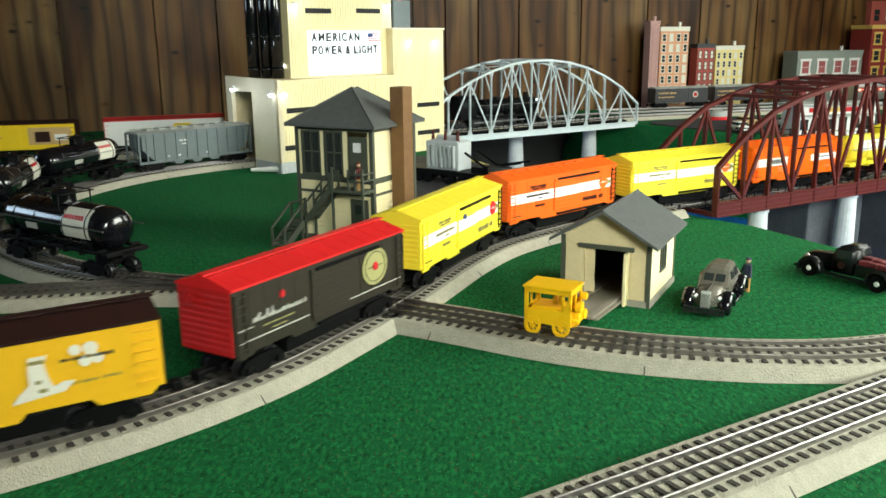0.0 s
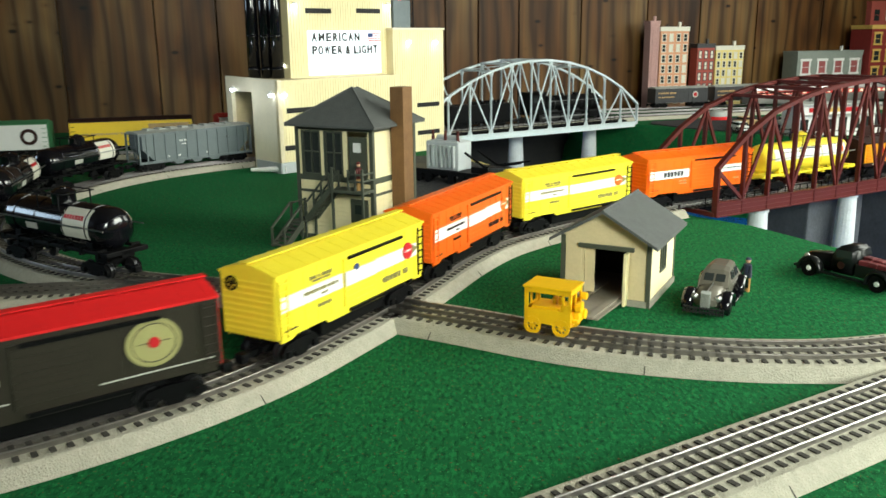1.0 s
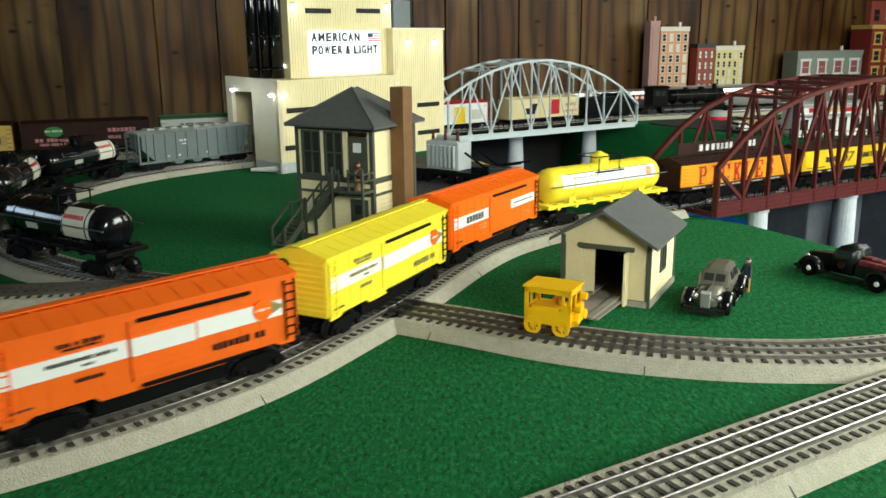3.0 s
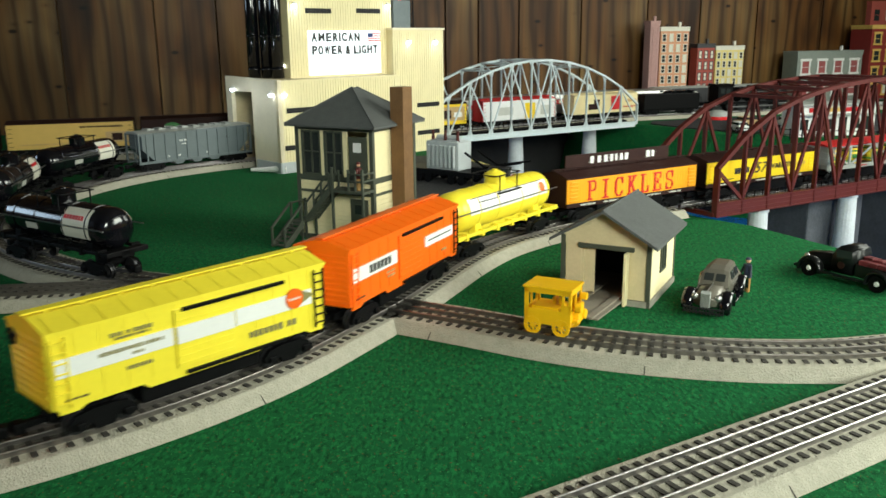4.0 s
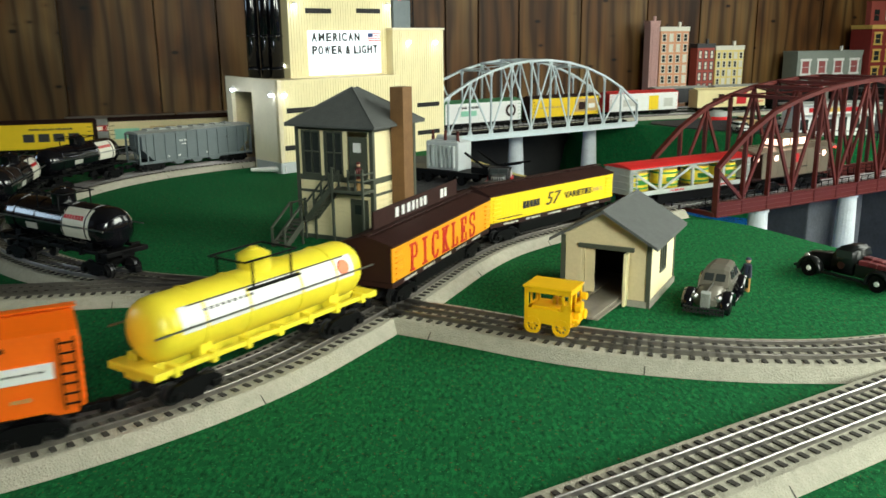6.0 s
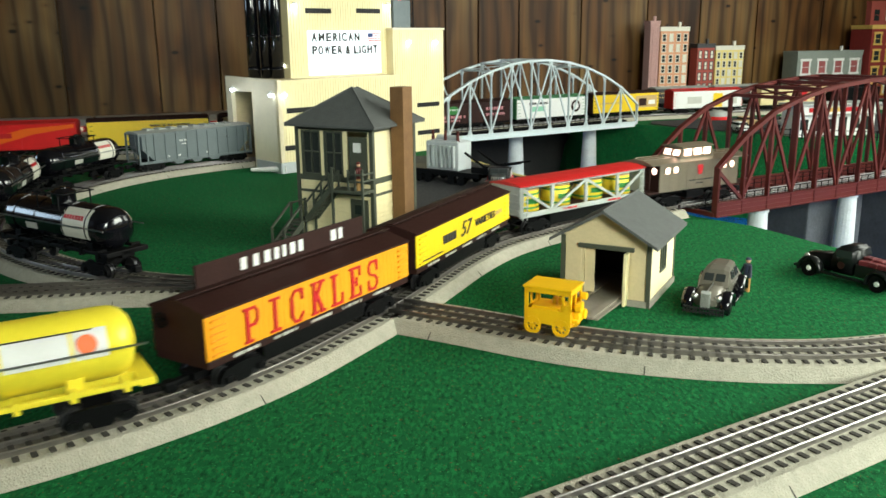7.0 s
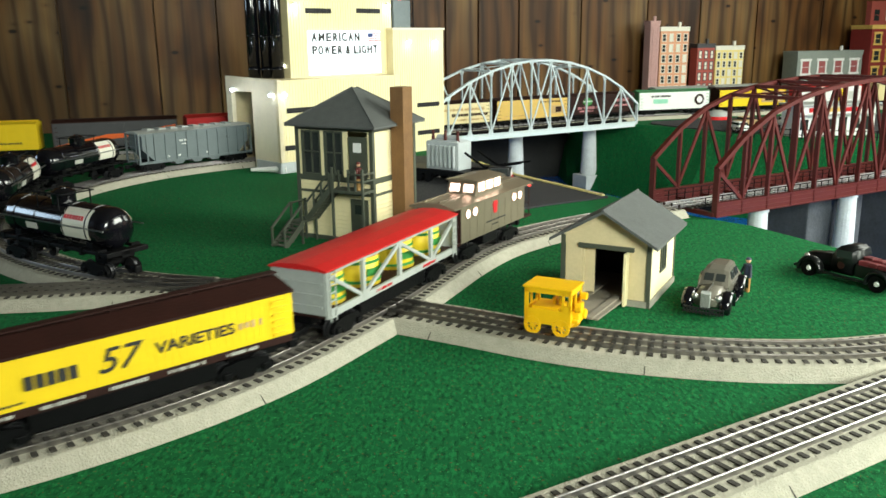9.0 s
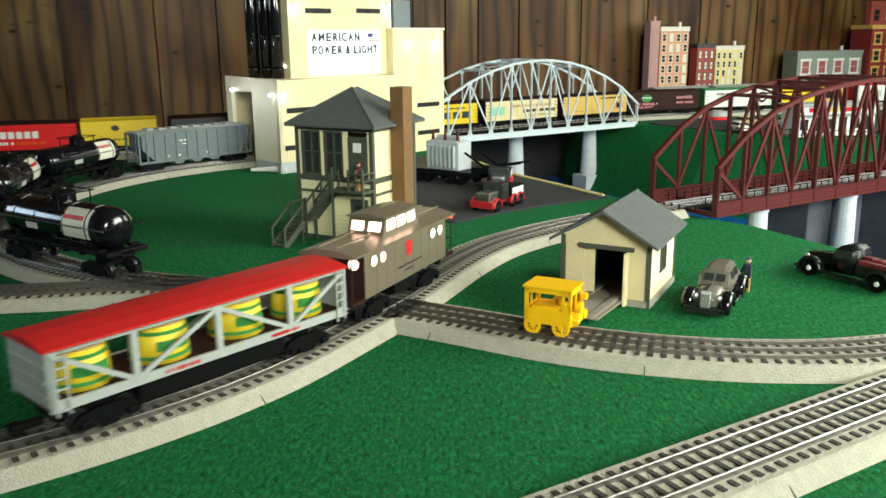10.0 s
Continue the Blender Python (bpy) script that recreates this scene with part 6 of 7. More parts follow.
# ---- freight train along the wall ----
def wall_car(label, side, roof, extras, L=0.298):
    """Simplified house car for the wall line; extras(car) adds its pictures on the -y flank."""
    W, zb, zt = 0.058, 0.018, 0.080
    car = thing("boxcar", Matrix(), label, "boxcar", "freight train along the wall")
    bm = B()
    box(bm, (0, 0, (zb + zt) / 2), (L, W, zt - zb), 0.001)
    part("body", bm, side, car)
    bm = B()
    prism(bm, [(-W / 2 - 0.001, zt), (-W / 2 - 0.001, zt + 0.002), (0, zt + 0.008), (W / 2 + 0.001, zt + 0.002), (W / 2 + 0.001, zt)], -L / 2 - 0.001, L / 2 + 0.001, "x")
    box(bm, (0, 0, zt + 0.0085), (L, 0.009, 0.0014))
    part("roof", bm, roof, car)
    for e in (-1, 1):
        bm = B()
        box(bm, (e * L / 2, 0, (zb + zt) / 2), (0.002, W, zt - zb))
        part("end_panel", bm, roof, car)
    bm = B()
    box(bm, (0, 0, 0.0145), (L - 0.004, 0.05, 0.007)), box(bm, (0, 0, 0.010), (0.06, 0.03, 0.008), 0.001)
    part("underframe", bm, "black", car)
    bm = B()
    box(bm, (0, -W / 2 - 0.0003, (zb + zt) / 2), (0.042, 0.0016, zt - zb - 0.006))
    part("door", bm, side, car)
    for i in range(5):
        for e in (-1, 1):
            bm = B()
            bar(bm, (e * (L / 2 - 0.004), -W / 2 - 0.001, zb + 0.008 + i * 0.011), (e * (L / 2 - 0.014), -W / 2 - 0.001, zb + 0.008 + i * 0.011), 0.0012, 0.0012)
            part("grab_iron", bm, roof, car)
    for x in (-L / 3, L / 3):
        truck_frame(car, x)
    couplers(car, L)
    extras(car)
    return car


Y = 0.0303


def patch(car, x0, x1, z0, z1, material, name="picture", dy=0.0):
    bm = B()
    box(bm, ((x0 + x1) / 2, -Y - dy, (z0 + z1) / 2), (x1 - x0, 0.001, z1 - z0), 0.0002)
    part(name, bm, material, car)


def lines(car, x0, x1, z, h, material):
    bars_of_text(car, x0, x1, z, h, material, -1, Y + 0.0008)


M["cream_paint"] = mat("cream_car_paint", (0.78, 0.66, 0.36), 0.45, 0, 0.06, 40, 0.05)
M["tan_car"] = mat("tan_car_paint", (0.70, 0.46, 0.12), 0.45, 0, 0.06, 40, 0.05)
M["mint"] = mat("mint_paint", (0.28, 0.62, 0.45), 0.45, 0, 0.1, 40, 0)
M["dark_gray"] = mat("charcoal_car", (0.045, 0.045, 0.05), 0.45, 0, 0.15, 40, 0.1)


def x1(c):
    patch(c, 0.02, 0.062, 0.028, 0.076, "letter_red"), patch(c, -0.085, -0.04, 0.032, 0.052, "boxcar_brown"), patch(c, -0.06, -0.035, 0.045, 0.066, "boxcar_brown", dy=0.0006), patch(c, 0.09, 0.14, 0.052, 0.062, "tan"), lines(c, 0.08, 0.14, 0.036, 0.006, "letter_red")


def x2(c):
    patch(c, -0.14, 0.01, 0.020, 0.070, "white"), patch(c, 0.02, 0.062, 0.020, 0.070, "reefer_b"), patch(c, 0.068, 0.142, 0.020, 0.070, "white"), patch(c, -0.09, -0.03, 0.035, 0.06, "script", dy=0.0006), patch(c, 0.085, 0.125, 0.03, 0.06, "script", dy=0.0006)


def x3(c):
    patch(c, 0.04, 0.14, 0.030, 0.072, "tan"), patch(c, 0.055, 0.09, 0.036, 0.062, "boxcar_brown", dy=0.0006), patch(c, 0.1, 0.13, 0.04, 0.055, "white", dy=0.0006), lines(c, -0.12, -0.02, 0.05, 0.006, "tan")


def x4(c):
    disc(c, 0.105, 0.050, 0.020, "boxcar_brown", Y, -1, "ring"), disc(c, 0.105, 0.050, 0.012, "white", Y + 0.0006, -1, "ring_centre")
    patch(c, -0.09, -0.03, 0.040, 0.056, "mint"), lines(c, -0.1, -0.02, 0.066, 0.008, "letter_dark")


def x5(c):
    disc(c, -0.075, 0.060, 0.013, "green_l", Y, -1, "emblem", 1.6), lines(c, -0.095, -0.055, 0.062, 0.005, "white"), lines(c, -0.12, -0.03, 0.040, 0.010, "pink"), lines(c, -0.11, -0.05, 0.029, 0.007, "pink"), lines(c, 0.05, 0.12, 0.060, 0.011, "pink"), lines(c, 0.05, 0.12, 0.042, 0.009, "pink")


def x6(c):
    lines(c, 0.02, 0.12, 0.070, 0.005, "boxcar_brown"), lines(c, -0.12, 0.0, 0.03, 0.003, "tan"), patch(c, 0.08, 0.135, 0.030, 0.056, "tan"), patch(c, 0.095, 0.12, 0.034, 0.052, "boxcar_brown", dy=0.0006)


def x7(c):
    patch(c, -0.135, -0.075, 0.036, 0.062, "mint"), lines(c, -0.05, 0.12, 0.062, 0.008, "tan"), lines(c, 0.0, 0.13, 0.045, 0.010, "boxcar_brown"), lines(c, 0.02, 0.12, 0.030, 0.005, "tan")


def x8(c):
    block_letters(c, -0.02, 0.12, 0.046, 0.020, "letter_dark", Y, 4, -1), lines(c, 0.0, 0.1, 0.067, 0.005, "letter_dark")


def x10(c):
    bm = B()
    prism(bm, [(-0.145, 0.028), (0.03, 0.070), (0.145, 0.078), (0.145, 0.070), (0.05, 0.056), (-0.08, 0.020), (-0.145, 0.020)], -Y - 0.0006, -Y + 0.0004, "y")
    part("stripe", bm, "orange", c)
    patch(c, -0.09, 0.0, 0.048, 0.06, "letter_red", dy=0.0008)


def x11(c):
    bm = B()
    prism(bm, [(-0.145, 0.024), (-0.02, 0.050), (0.03, 0.050), (0.145, 0.068), (0.145, 0.060), (0.03, 0.040), (-0.06, 0.034), (-0.145, 0.018)], -Y - 0.0006, -Y + 0.0004, "y")
    part("stripe", bm, "orange", c)


def x12(c):
    disc(c, -0.01, 0.064, 0.007, "letter_dark", Y, -1, "emblem", 1.4), lines(c, -0.06, 0.05, 0.035, 0.005, "letter_dark")


def x13(c):
    block_letters(c, -0.05, 0.06, 0.055, 0.017, "white", Y, 6, -1), lines(c, -0.045, 0.0, 0.035, 0.008, "white"), lines(c, 0.005, 0.07, 0.035, 0.008, "orange")


M["roof_green"] = mat("green_roof_paint", (0.05, 0.22, 0.09), 0.45, 0, 0.1, 40, 0.05)
wall_train = [
    (wall_car("cream boxcar with red panel and farm picture", "cream_paint", "cream_paint", x1), 1.785),
    (wall_car("white boxcar with red roof and yellow door", "white", "red_end", x2), 1.400),
    (wall_car("yellow boxcar with brown printed picture", "reefer_b", "boxcar_brown", x3), 1.038),
    (wall_car("white boxcar with green roof and round seal", "white", "roof_green", x4), 0.695),
    (wall_car("dark brown boxcar with pink lettering", "boxcar_brown", "boxcar_brown", x5), 0.370),
    (wall_car("tan yellow reefer with small pictures", "tan_car", "boxcar_brown", x6), 0.055),
    (wall_car("cream reefer with mint picture and brown roof", "cream_paint", "boxcar_brown", x7), -0.270),
    (wall_car("yellow boxcar with bold dark lettering", "reefer_b", "boxcar_brown", x8), -0.600),
    (wall_car("red boxcar with slanting orange stripe", "red", "red_end", x10), -0.920),
    (wall_car("charcoal boxcar with orange stripe", "dark_gray", "boxcar_brown", x11), -1.240),
    (wall_car("yellow boxcar with small dark emblem", "reefer_b", "reefer_b", x12, 0.18), -1.512),
    (wall_car("red boxcar with white block lettering", "red", "boxcar_brown", x13), -1.757),
]
WALL_SPEED = 0.28


def steam_loco():
    t = thing("steam_locomotive", Matrix(), "black steam locomotive with silver-edged boiler front", "locomotive")
    bm = B()
    rod(bm, (-0.07, 0, 0.060), (0.175, 0, 0.060), 0.027, n=22), rod(bm, (0.175, 0, 0.060), (0.182, 0, 0.060), 0.022, 0.018, n=22)
    part("boiler", bm, "black", t, "", True)
    for x in (-0.03, 0.03, 0.09, 0.14):
        bm = B()
        rod(bm, (x, 0, 0.060), (x + 0.003, 0, 0.060), 0.0276, n=22)
        part("boiler_band", bm, "gunmetal", t)
    for x, r, h, n_ in ((0.145, 0.010, 0.022, "chimney"), (0.085, 0.012, 0.012, "steam_dome"), (0.02, 0.011, 0.012, "sand_dome")):
        bm = B()
        rod(bm, (x, 0, 0.082), (x, 0, 0.082 + h), r, r * 0.85, n=16)
        part(n_, bm, "black", t)
    bm = B()
    box(bm, (-0.105, 0, 0.064), (0.065, 0.060, 0.062), 0.003), prism(bm, [(-0.033, 0.094), (-0.02, 0.102), (0.02, 0.102), (0.033, 0.094)], -0.145, -0.066, "x")
    cab = part("cab", bm, "black", t)
    bm = B()
    for k in (-1, 1):
        for x in (-0.118, -0.094):
            box(bm, (x, k * 0.0302, 0.076), (0.017, 0.001, 0.018))
    part("cab_window", bm, "glass", cab)
    bm = B()
    box(bm, (0.02, 0, 0.031), (0.32, 0.052, 0.008), 0.001), box(bm, (0.15, 0, 0.021), (0.05, 0.058, 0.022), 0.003), prism(bm, [(0.18, 0.004), (0.205, 0.004), (0.18, 0.026)], -0.026, 0.026, "y")
    part("frame", bm, "black", t)
    for x in (-0.07, -0.022, 0.026, 0.074):
        for k in (-1, 1):
            bm = B()
            rod(bm, (x, k * 0.014, 0.0215), (x, k * 0.020, 0.0215), 0.0215, n=22)
            part("driving_wheel", bm, "gunmetal", t)
    bm = B()
    for k in (-1, 1):
        bar(bm, (-0.08, k * 0.023, 0.016), (0.14, k * 0.023, 0.018), 0.003, 0.005)
    part("side_rod", bm, "steel", t)
    for x in (0.12, 0.165, -0.12, -0.14):
        bm = B()
        for k in (-1, 1):
            rod(bm, (x, k * 0.014, 0.010), (x, k * 0.018, 0.010), 0.010, n=14)
        part("pony_wheel", bm, "gunmetal", t)
    bm = B()
    rod(bm, (0.183, 0, 0.074), (0.190, 0, 0.074), 0.006, n=12)
    part("headlight", bm, "led", t, "glowing headlight")
    bm = B()
    for k in (-1, 1):
        rod(bm, (-0.06, k * 0.029, 0.070), (0.17, k * 0.029, 0.070), 0.0009, n=6)
    part("handrail", bm, "steel", t)
    return t


def tender():
    t = thing("tender", Matrix(), "black coal tender behind the steam locomotive", "tender")
    bm = B()
    box(bm, (0, 0, 0.046), (0.235, 0.060, 0.056), 0.003)
    part("tank", bm, "black", t)
    bm = B()
    rnd = random.Random(4)
    for i in range(90):
        box(bm, (rnd.uniform(-0.02, 0.1), rnd.uniform(-0.022, 0.022), 0.074 + rnd.uniform(0, 0.007)), (0.008, 0.008, 0.006), 0, rnd.uniform(0, 3))
    tagged(part("coal", bm, "black_gloss", t), kind="stuff")
    bm = B()
    box(bm, (0, 0, 0.016), (0.24, 0.05, 0.006))
    part("frame", bm, "black", t)
    for x in (-0.075, 0.075):
        truck_frame(t, x)
    return t


loco, coal = steam_loco(), tender()
wall_train += [(loco, 2.42), (coal, 2.085)]


def express_car(label, last=False):
    L, zb, zt = 0.275, 0.014, 0.084
    t = thing("passenger_car", Matrix(), label, "passenger car", "silver express train")
    bm = B()
    prism(bm, [(-0.029, zb), (-0.031, zb + 0.02), (-0.031, zt - 0.018), (-0.026, zt - 0.006), (-0.014, zt), (0.014, zt), (0.026, zt - 0.006), (0.031, zt - 0.018), (0.031, zb + 0.02), (0.029, zb)], -L / 2, L / 2, "x")
    part("body", bm, "chrome", t)
    bm = B()
    for i in range(6):
        for k in (-1, 1):
            bar(bm, (-L / 2, k * 0.0312, zb + 0.006 + i * 0.004), (L / 2, k * 0.0312, zb + 0.006 + i * 0.004), 0.0012, 0.0014)
    part("fluting", bm, "chrome", t)
    for k in (-1, 1):
        bm = B()
        box(bm, (0, k * 0.0311, zt - 0.030), (L - 0.004, 0.001, 0.015))
        part("window_band", bm, "red", t)
        for i in range(9):
            bm = B()
            box(bm, (-0.112 + i * 0.028, k * 0.0316, zt - 0.030), (0.016, 0.001, 0.010))
            part("window", bm, "lamp_soft", t)
    for x in (-0.09, 0.09):
        truck_frame(t, x)
    if last:
        bm = B()
        rod(bm, (L / 2, 0.0, zt - 0.014), (L / 2 + 0.003, 0, zt - 0.014), 0.005, n=12)
        part("tail_lamp", bm, "beacon", t, "glowing red tail lamp")
    return t


M["chrome"] = mat("brushed_silver", (0.55, 0.55, 0.54), 0.3, 0.8, 0.08, 50, 0.05)
M["lamp_soft"] = mat("dim_lit_window", (0.8, 0.7, 0.5), 0.4, 0, 0, 30, 0, glow=0.8, glow_color=(1, 0.85, 0.65))
express = [(express_car("silver fluted passenger car with red window band", i == 3), i * 0.287) for i in range(4)]


def yard_car():
    L = 0.245
    car = thing("box_car_grey", Matrix(), "charcoal grey boxcar parked on the yard track", "boxcar", "parked yard cars")
    bm = B()
    box(bm, (0, 0, 0.047), (L, 0.058, 0.056), 0.001)
    shell = part("body", bm, "dark_gray", car)
    bm = B()
    for i in range(12):
        bar(bm, (-L / 2 + 0.01 + i * 0.0205, -0.029, 0.022), (-L / 2 + 0.01 + i * 0.0205, -0.029, 0.074), 0.002, 0.002)
    tagged(part("side_rib", bm, "dark_gray", shell), kind="stuff")
    bm = B()
    prism(bm, [(-0.030, 0.075), (-0.030, 0.077), (0, 0.083), (0.030, 0.077), (0.030, 0.075)], -L / 2, L / 2, "x")
    part("roof", bm, "gray_l", car)
    disc(car, 0.062, 0.050, 0.013, "script", 0.0305, -1, "round_seal"), disc(car, 0.062, 0.050, 0.008, "letter_red", 0.0312, -1, "seal_centre")
    bars_of_text(car, -0.11, -0.03, 0.058, 0.008, "tan", -1, 0.0305), bars_of_text(car, -0.11, -0.04, 0.042, 0.006, "tan", -1, 0.0305)
    for x in (-0.085, 0.085):
        truck_frame(car, x)
    couplers(car, L)
    return car


yc = yard_car()
yc.name = "boxcar"
yc.matrix_world = pose_on(yard_line, 0.345, 0.17)
copy_thing(yc, pose_on(yard_line, 0.625, 0.17))


# ---- track speeder ----
def speeder(m):
    t = thing("track_speeder", m, "bright yellow plastic track inspection speeder with spoked wheels", "speeder")
    L, W, z0, z1 = 0.057, 0.040, 0.012, 0.055
    bm = B()
    box(bm, (0, 0, z1 + 0.0008), (L + 0.004, W + 0.004, 0.0028), 0.0012)
    part("roof", bm, "speeder", t)
    bm = B()
    for k in (-1, 1):
        y = k * (W / 2 - 0.001)
        box(bm, (0, y, z0 + 0.009), (L, 0.002, 0.018), 0.0004)
        box(bm, (-L / 2 + 0.0025, y, (z0 + z1) / 2), (0.005, 0.002, z1 - z0)), box(bm, (L / 2 - 0.0095, y, 0.043), (0.003, 0.002, 0.026)), box(bm, (L / 2 - 0.0015, y, 0.043), (0.003, 0.002, 0.026)), box(bm, (0, y, z1 - 0.003), (L, 0.002, 0.006))
        box(bm, (L / 2 - 0.006, y, 0.0335), (0.012, 0.002, 0.008))
    for e in (-1, 1):
        x = e * (L / 2 - 0.001)
        box(bm, (x, 0, z0 + 0.009), (0.002, W - 0.004, 0.018)), box(bm, (x, 0, z1 - 0.003), (0.002, W - 0.004, 0.006))
        for y in (-W / 2 + 0.003, 0, W / 2 - 0.003):
            box(bm, (x, y, 0.043), (0.002, 0.003, 0.026))
    box(bm, (0, 0, z0 + 0.002), (L - 0.004, W - 0.004, 0.003))
    part("cab", bm, "speeder", t)
    bm = B()
    box(bm, (-0.004, 0, 0.029), (0.034, W - 0.008, 0.006), 0.001), box(bm, (0.002, 0.004, 0.0355), (0.004, 0.012, 0.010), 0.0005), box(bm, (0.009, 0.004, 0.0355), (0.004, 0.012, 0.010), 0.0005)
    part("bench", bm, "speeder", t)
    bm = B()
    x = L / 2 + 0.003
    box(bm, (x, 0, 0.028), (0.007, 0.020, 0.018), 0.0015), rod(bm, (x, -0.010, 0.034), (x + 0.007, -0.010, 0.034), 0.005, n=12), rod(bm, (x, 0.008, 0.044), (x + 0.007, 0.008, 0.044), 0.0045, n=12), rod(bm, (x, 0.009, 0.022), (x + 0.006, 0.009, 0.022), 0.006, n=12), box(bm, (x, 0.0, 0.018), (0.008, 0.03, 0.004), 0.001)
    part("engine_front", bm, "speeder", t)
    for x in (-0.0180, 0.0170):
        for k in (-1, 1):
            y = k * 0.0195
            bm = B()
            for i in range(18):
                a, b = i * math.tau / 18, (i + 1) * math.tau / 18
                bar(bm, (x + 0.0088 * math.cos(a), y, 0.0095 + 0.0088 * math.sin(a)), (x + 0.0088 * math.cos(b), y, 0.0095 + 0.0088 * math.sin(b)), 0.004, 0.0024, (0, 1, 0))
            for i in range(4):
                a = i * math.pi / 4 + 0.2
                bar(bm, (x - 0.008 * math.cos(a), y, 0.0095 - 0.008 * math.sin(a)), (x + 0.008 * math.cos(a), y, 0.0095 + 0.008 * math.sin(a)), 0.0016, 0.0018, (0, 1, 0))
            rod(bm, (x, y - 0.0025, 0.0095), (x, y + 0.0025, 0.0095), 0.0026, n=10)
            part("wheel", bm, "speeder", t)
    return t


M["speeder"] = mat("speeder_yellow", (0.90, 0.50, 0.008), 0.35, 0, 0.05, 50, 0.03)
s = min([i * 0.005 for i in range(100, 320)], key=lambda q: abs(cross_line.at(q)[0] - 0.107))
speeder(pose(cross_line.at(s)[0], cross_line.at(s)[1], RAIL, 0, 0, math.degrees(cross_line.at(s)[2])) @ Matrix.Scale(0.81, 4))


# ---- road vehicles ----
def arch(bm, x, y, r, w, z):
    """A rounded mudguard over a wheel."""
    n = 12
    rows = []
    for i in range(n + 1):
        a = math.pi * (-0.06 + 1.12 * i / n)
        c, s_ = math.cos(a), math.sin(a)
        rows.append([bm.verts.new((x + q * c, y + v, z + q * s_)) for q, v in ((r * 0.93, -w / 2), (r * 1.06, -w / 2), (r * 1.16, -w * 0.2), (r * 1.16, w * 0.2), (r * 1.06, w / 2), (r * 0.93, w / 2))])
    for p, q in zip(rows, rows[1:]):
        for i in range(6):
            bm.faces.new((p[i], p[(i + 1) % 6], q[(i + 1) % 6], q[i]))
    bm.faces.new(rows[0]), bm.faces.new(rows[-1])


def road_wheels(t, axles, half, r, hub="white"):
    for x in axles:
        for k in (-1, 1):
            bm = B()
            rod(bm, (x, k * (half - 0.004), r), (x, k * (half + 0.001), r), r, n=18)
            w = part("wheel", bm, "black", t)
            bm = B()
            rod(bm, (x, k * (half + 0.0008), r), (x, k * (half + 0.0018), r), r * 0.34, r * 0.26, n=14)
            part("hub_cap", bm, hub, w)


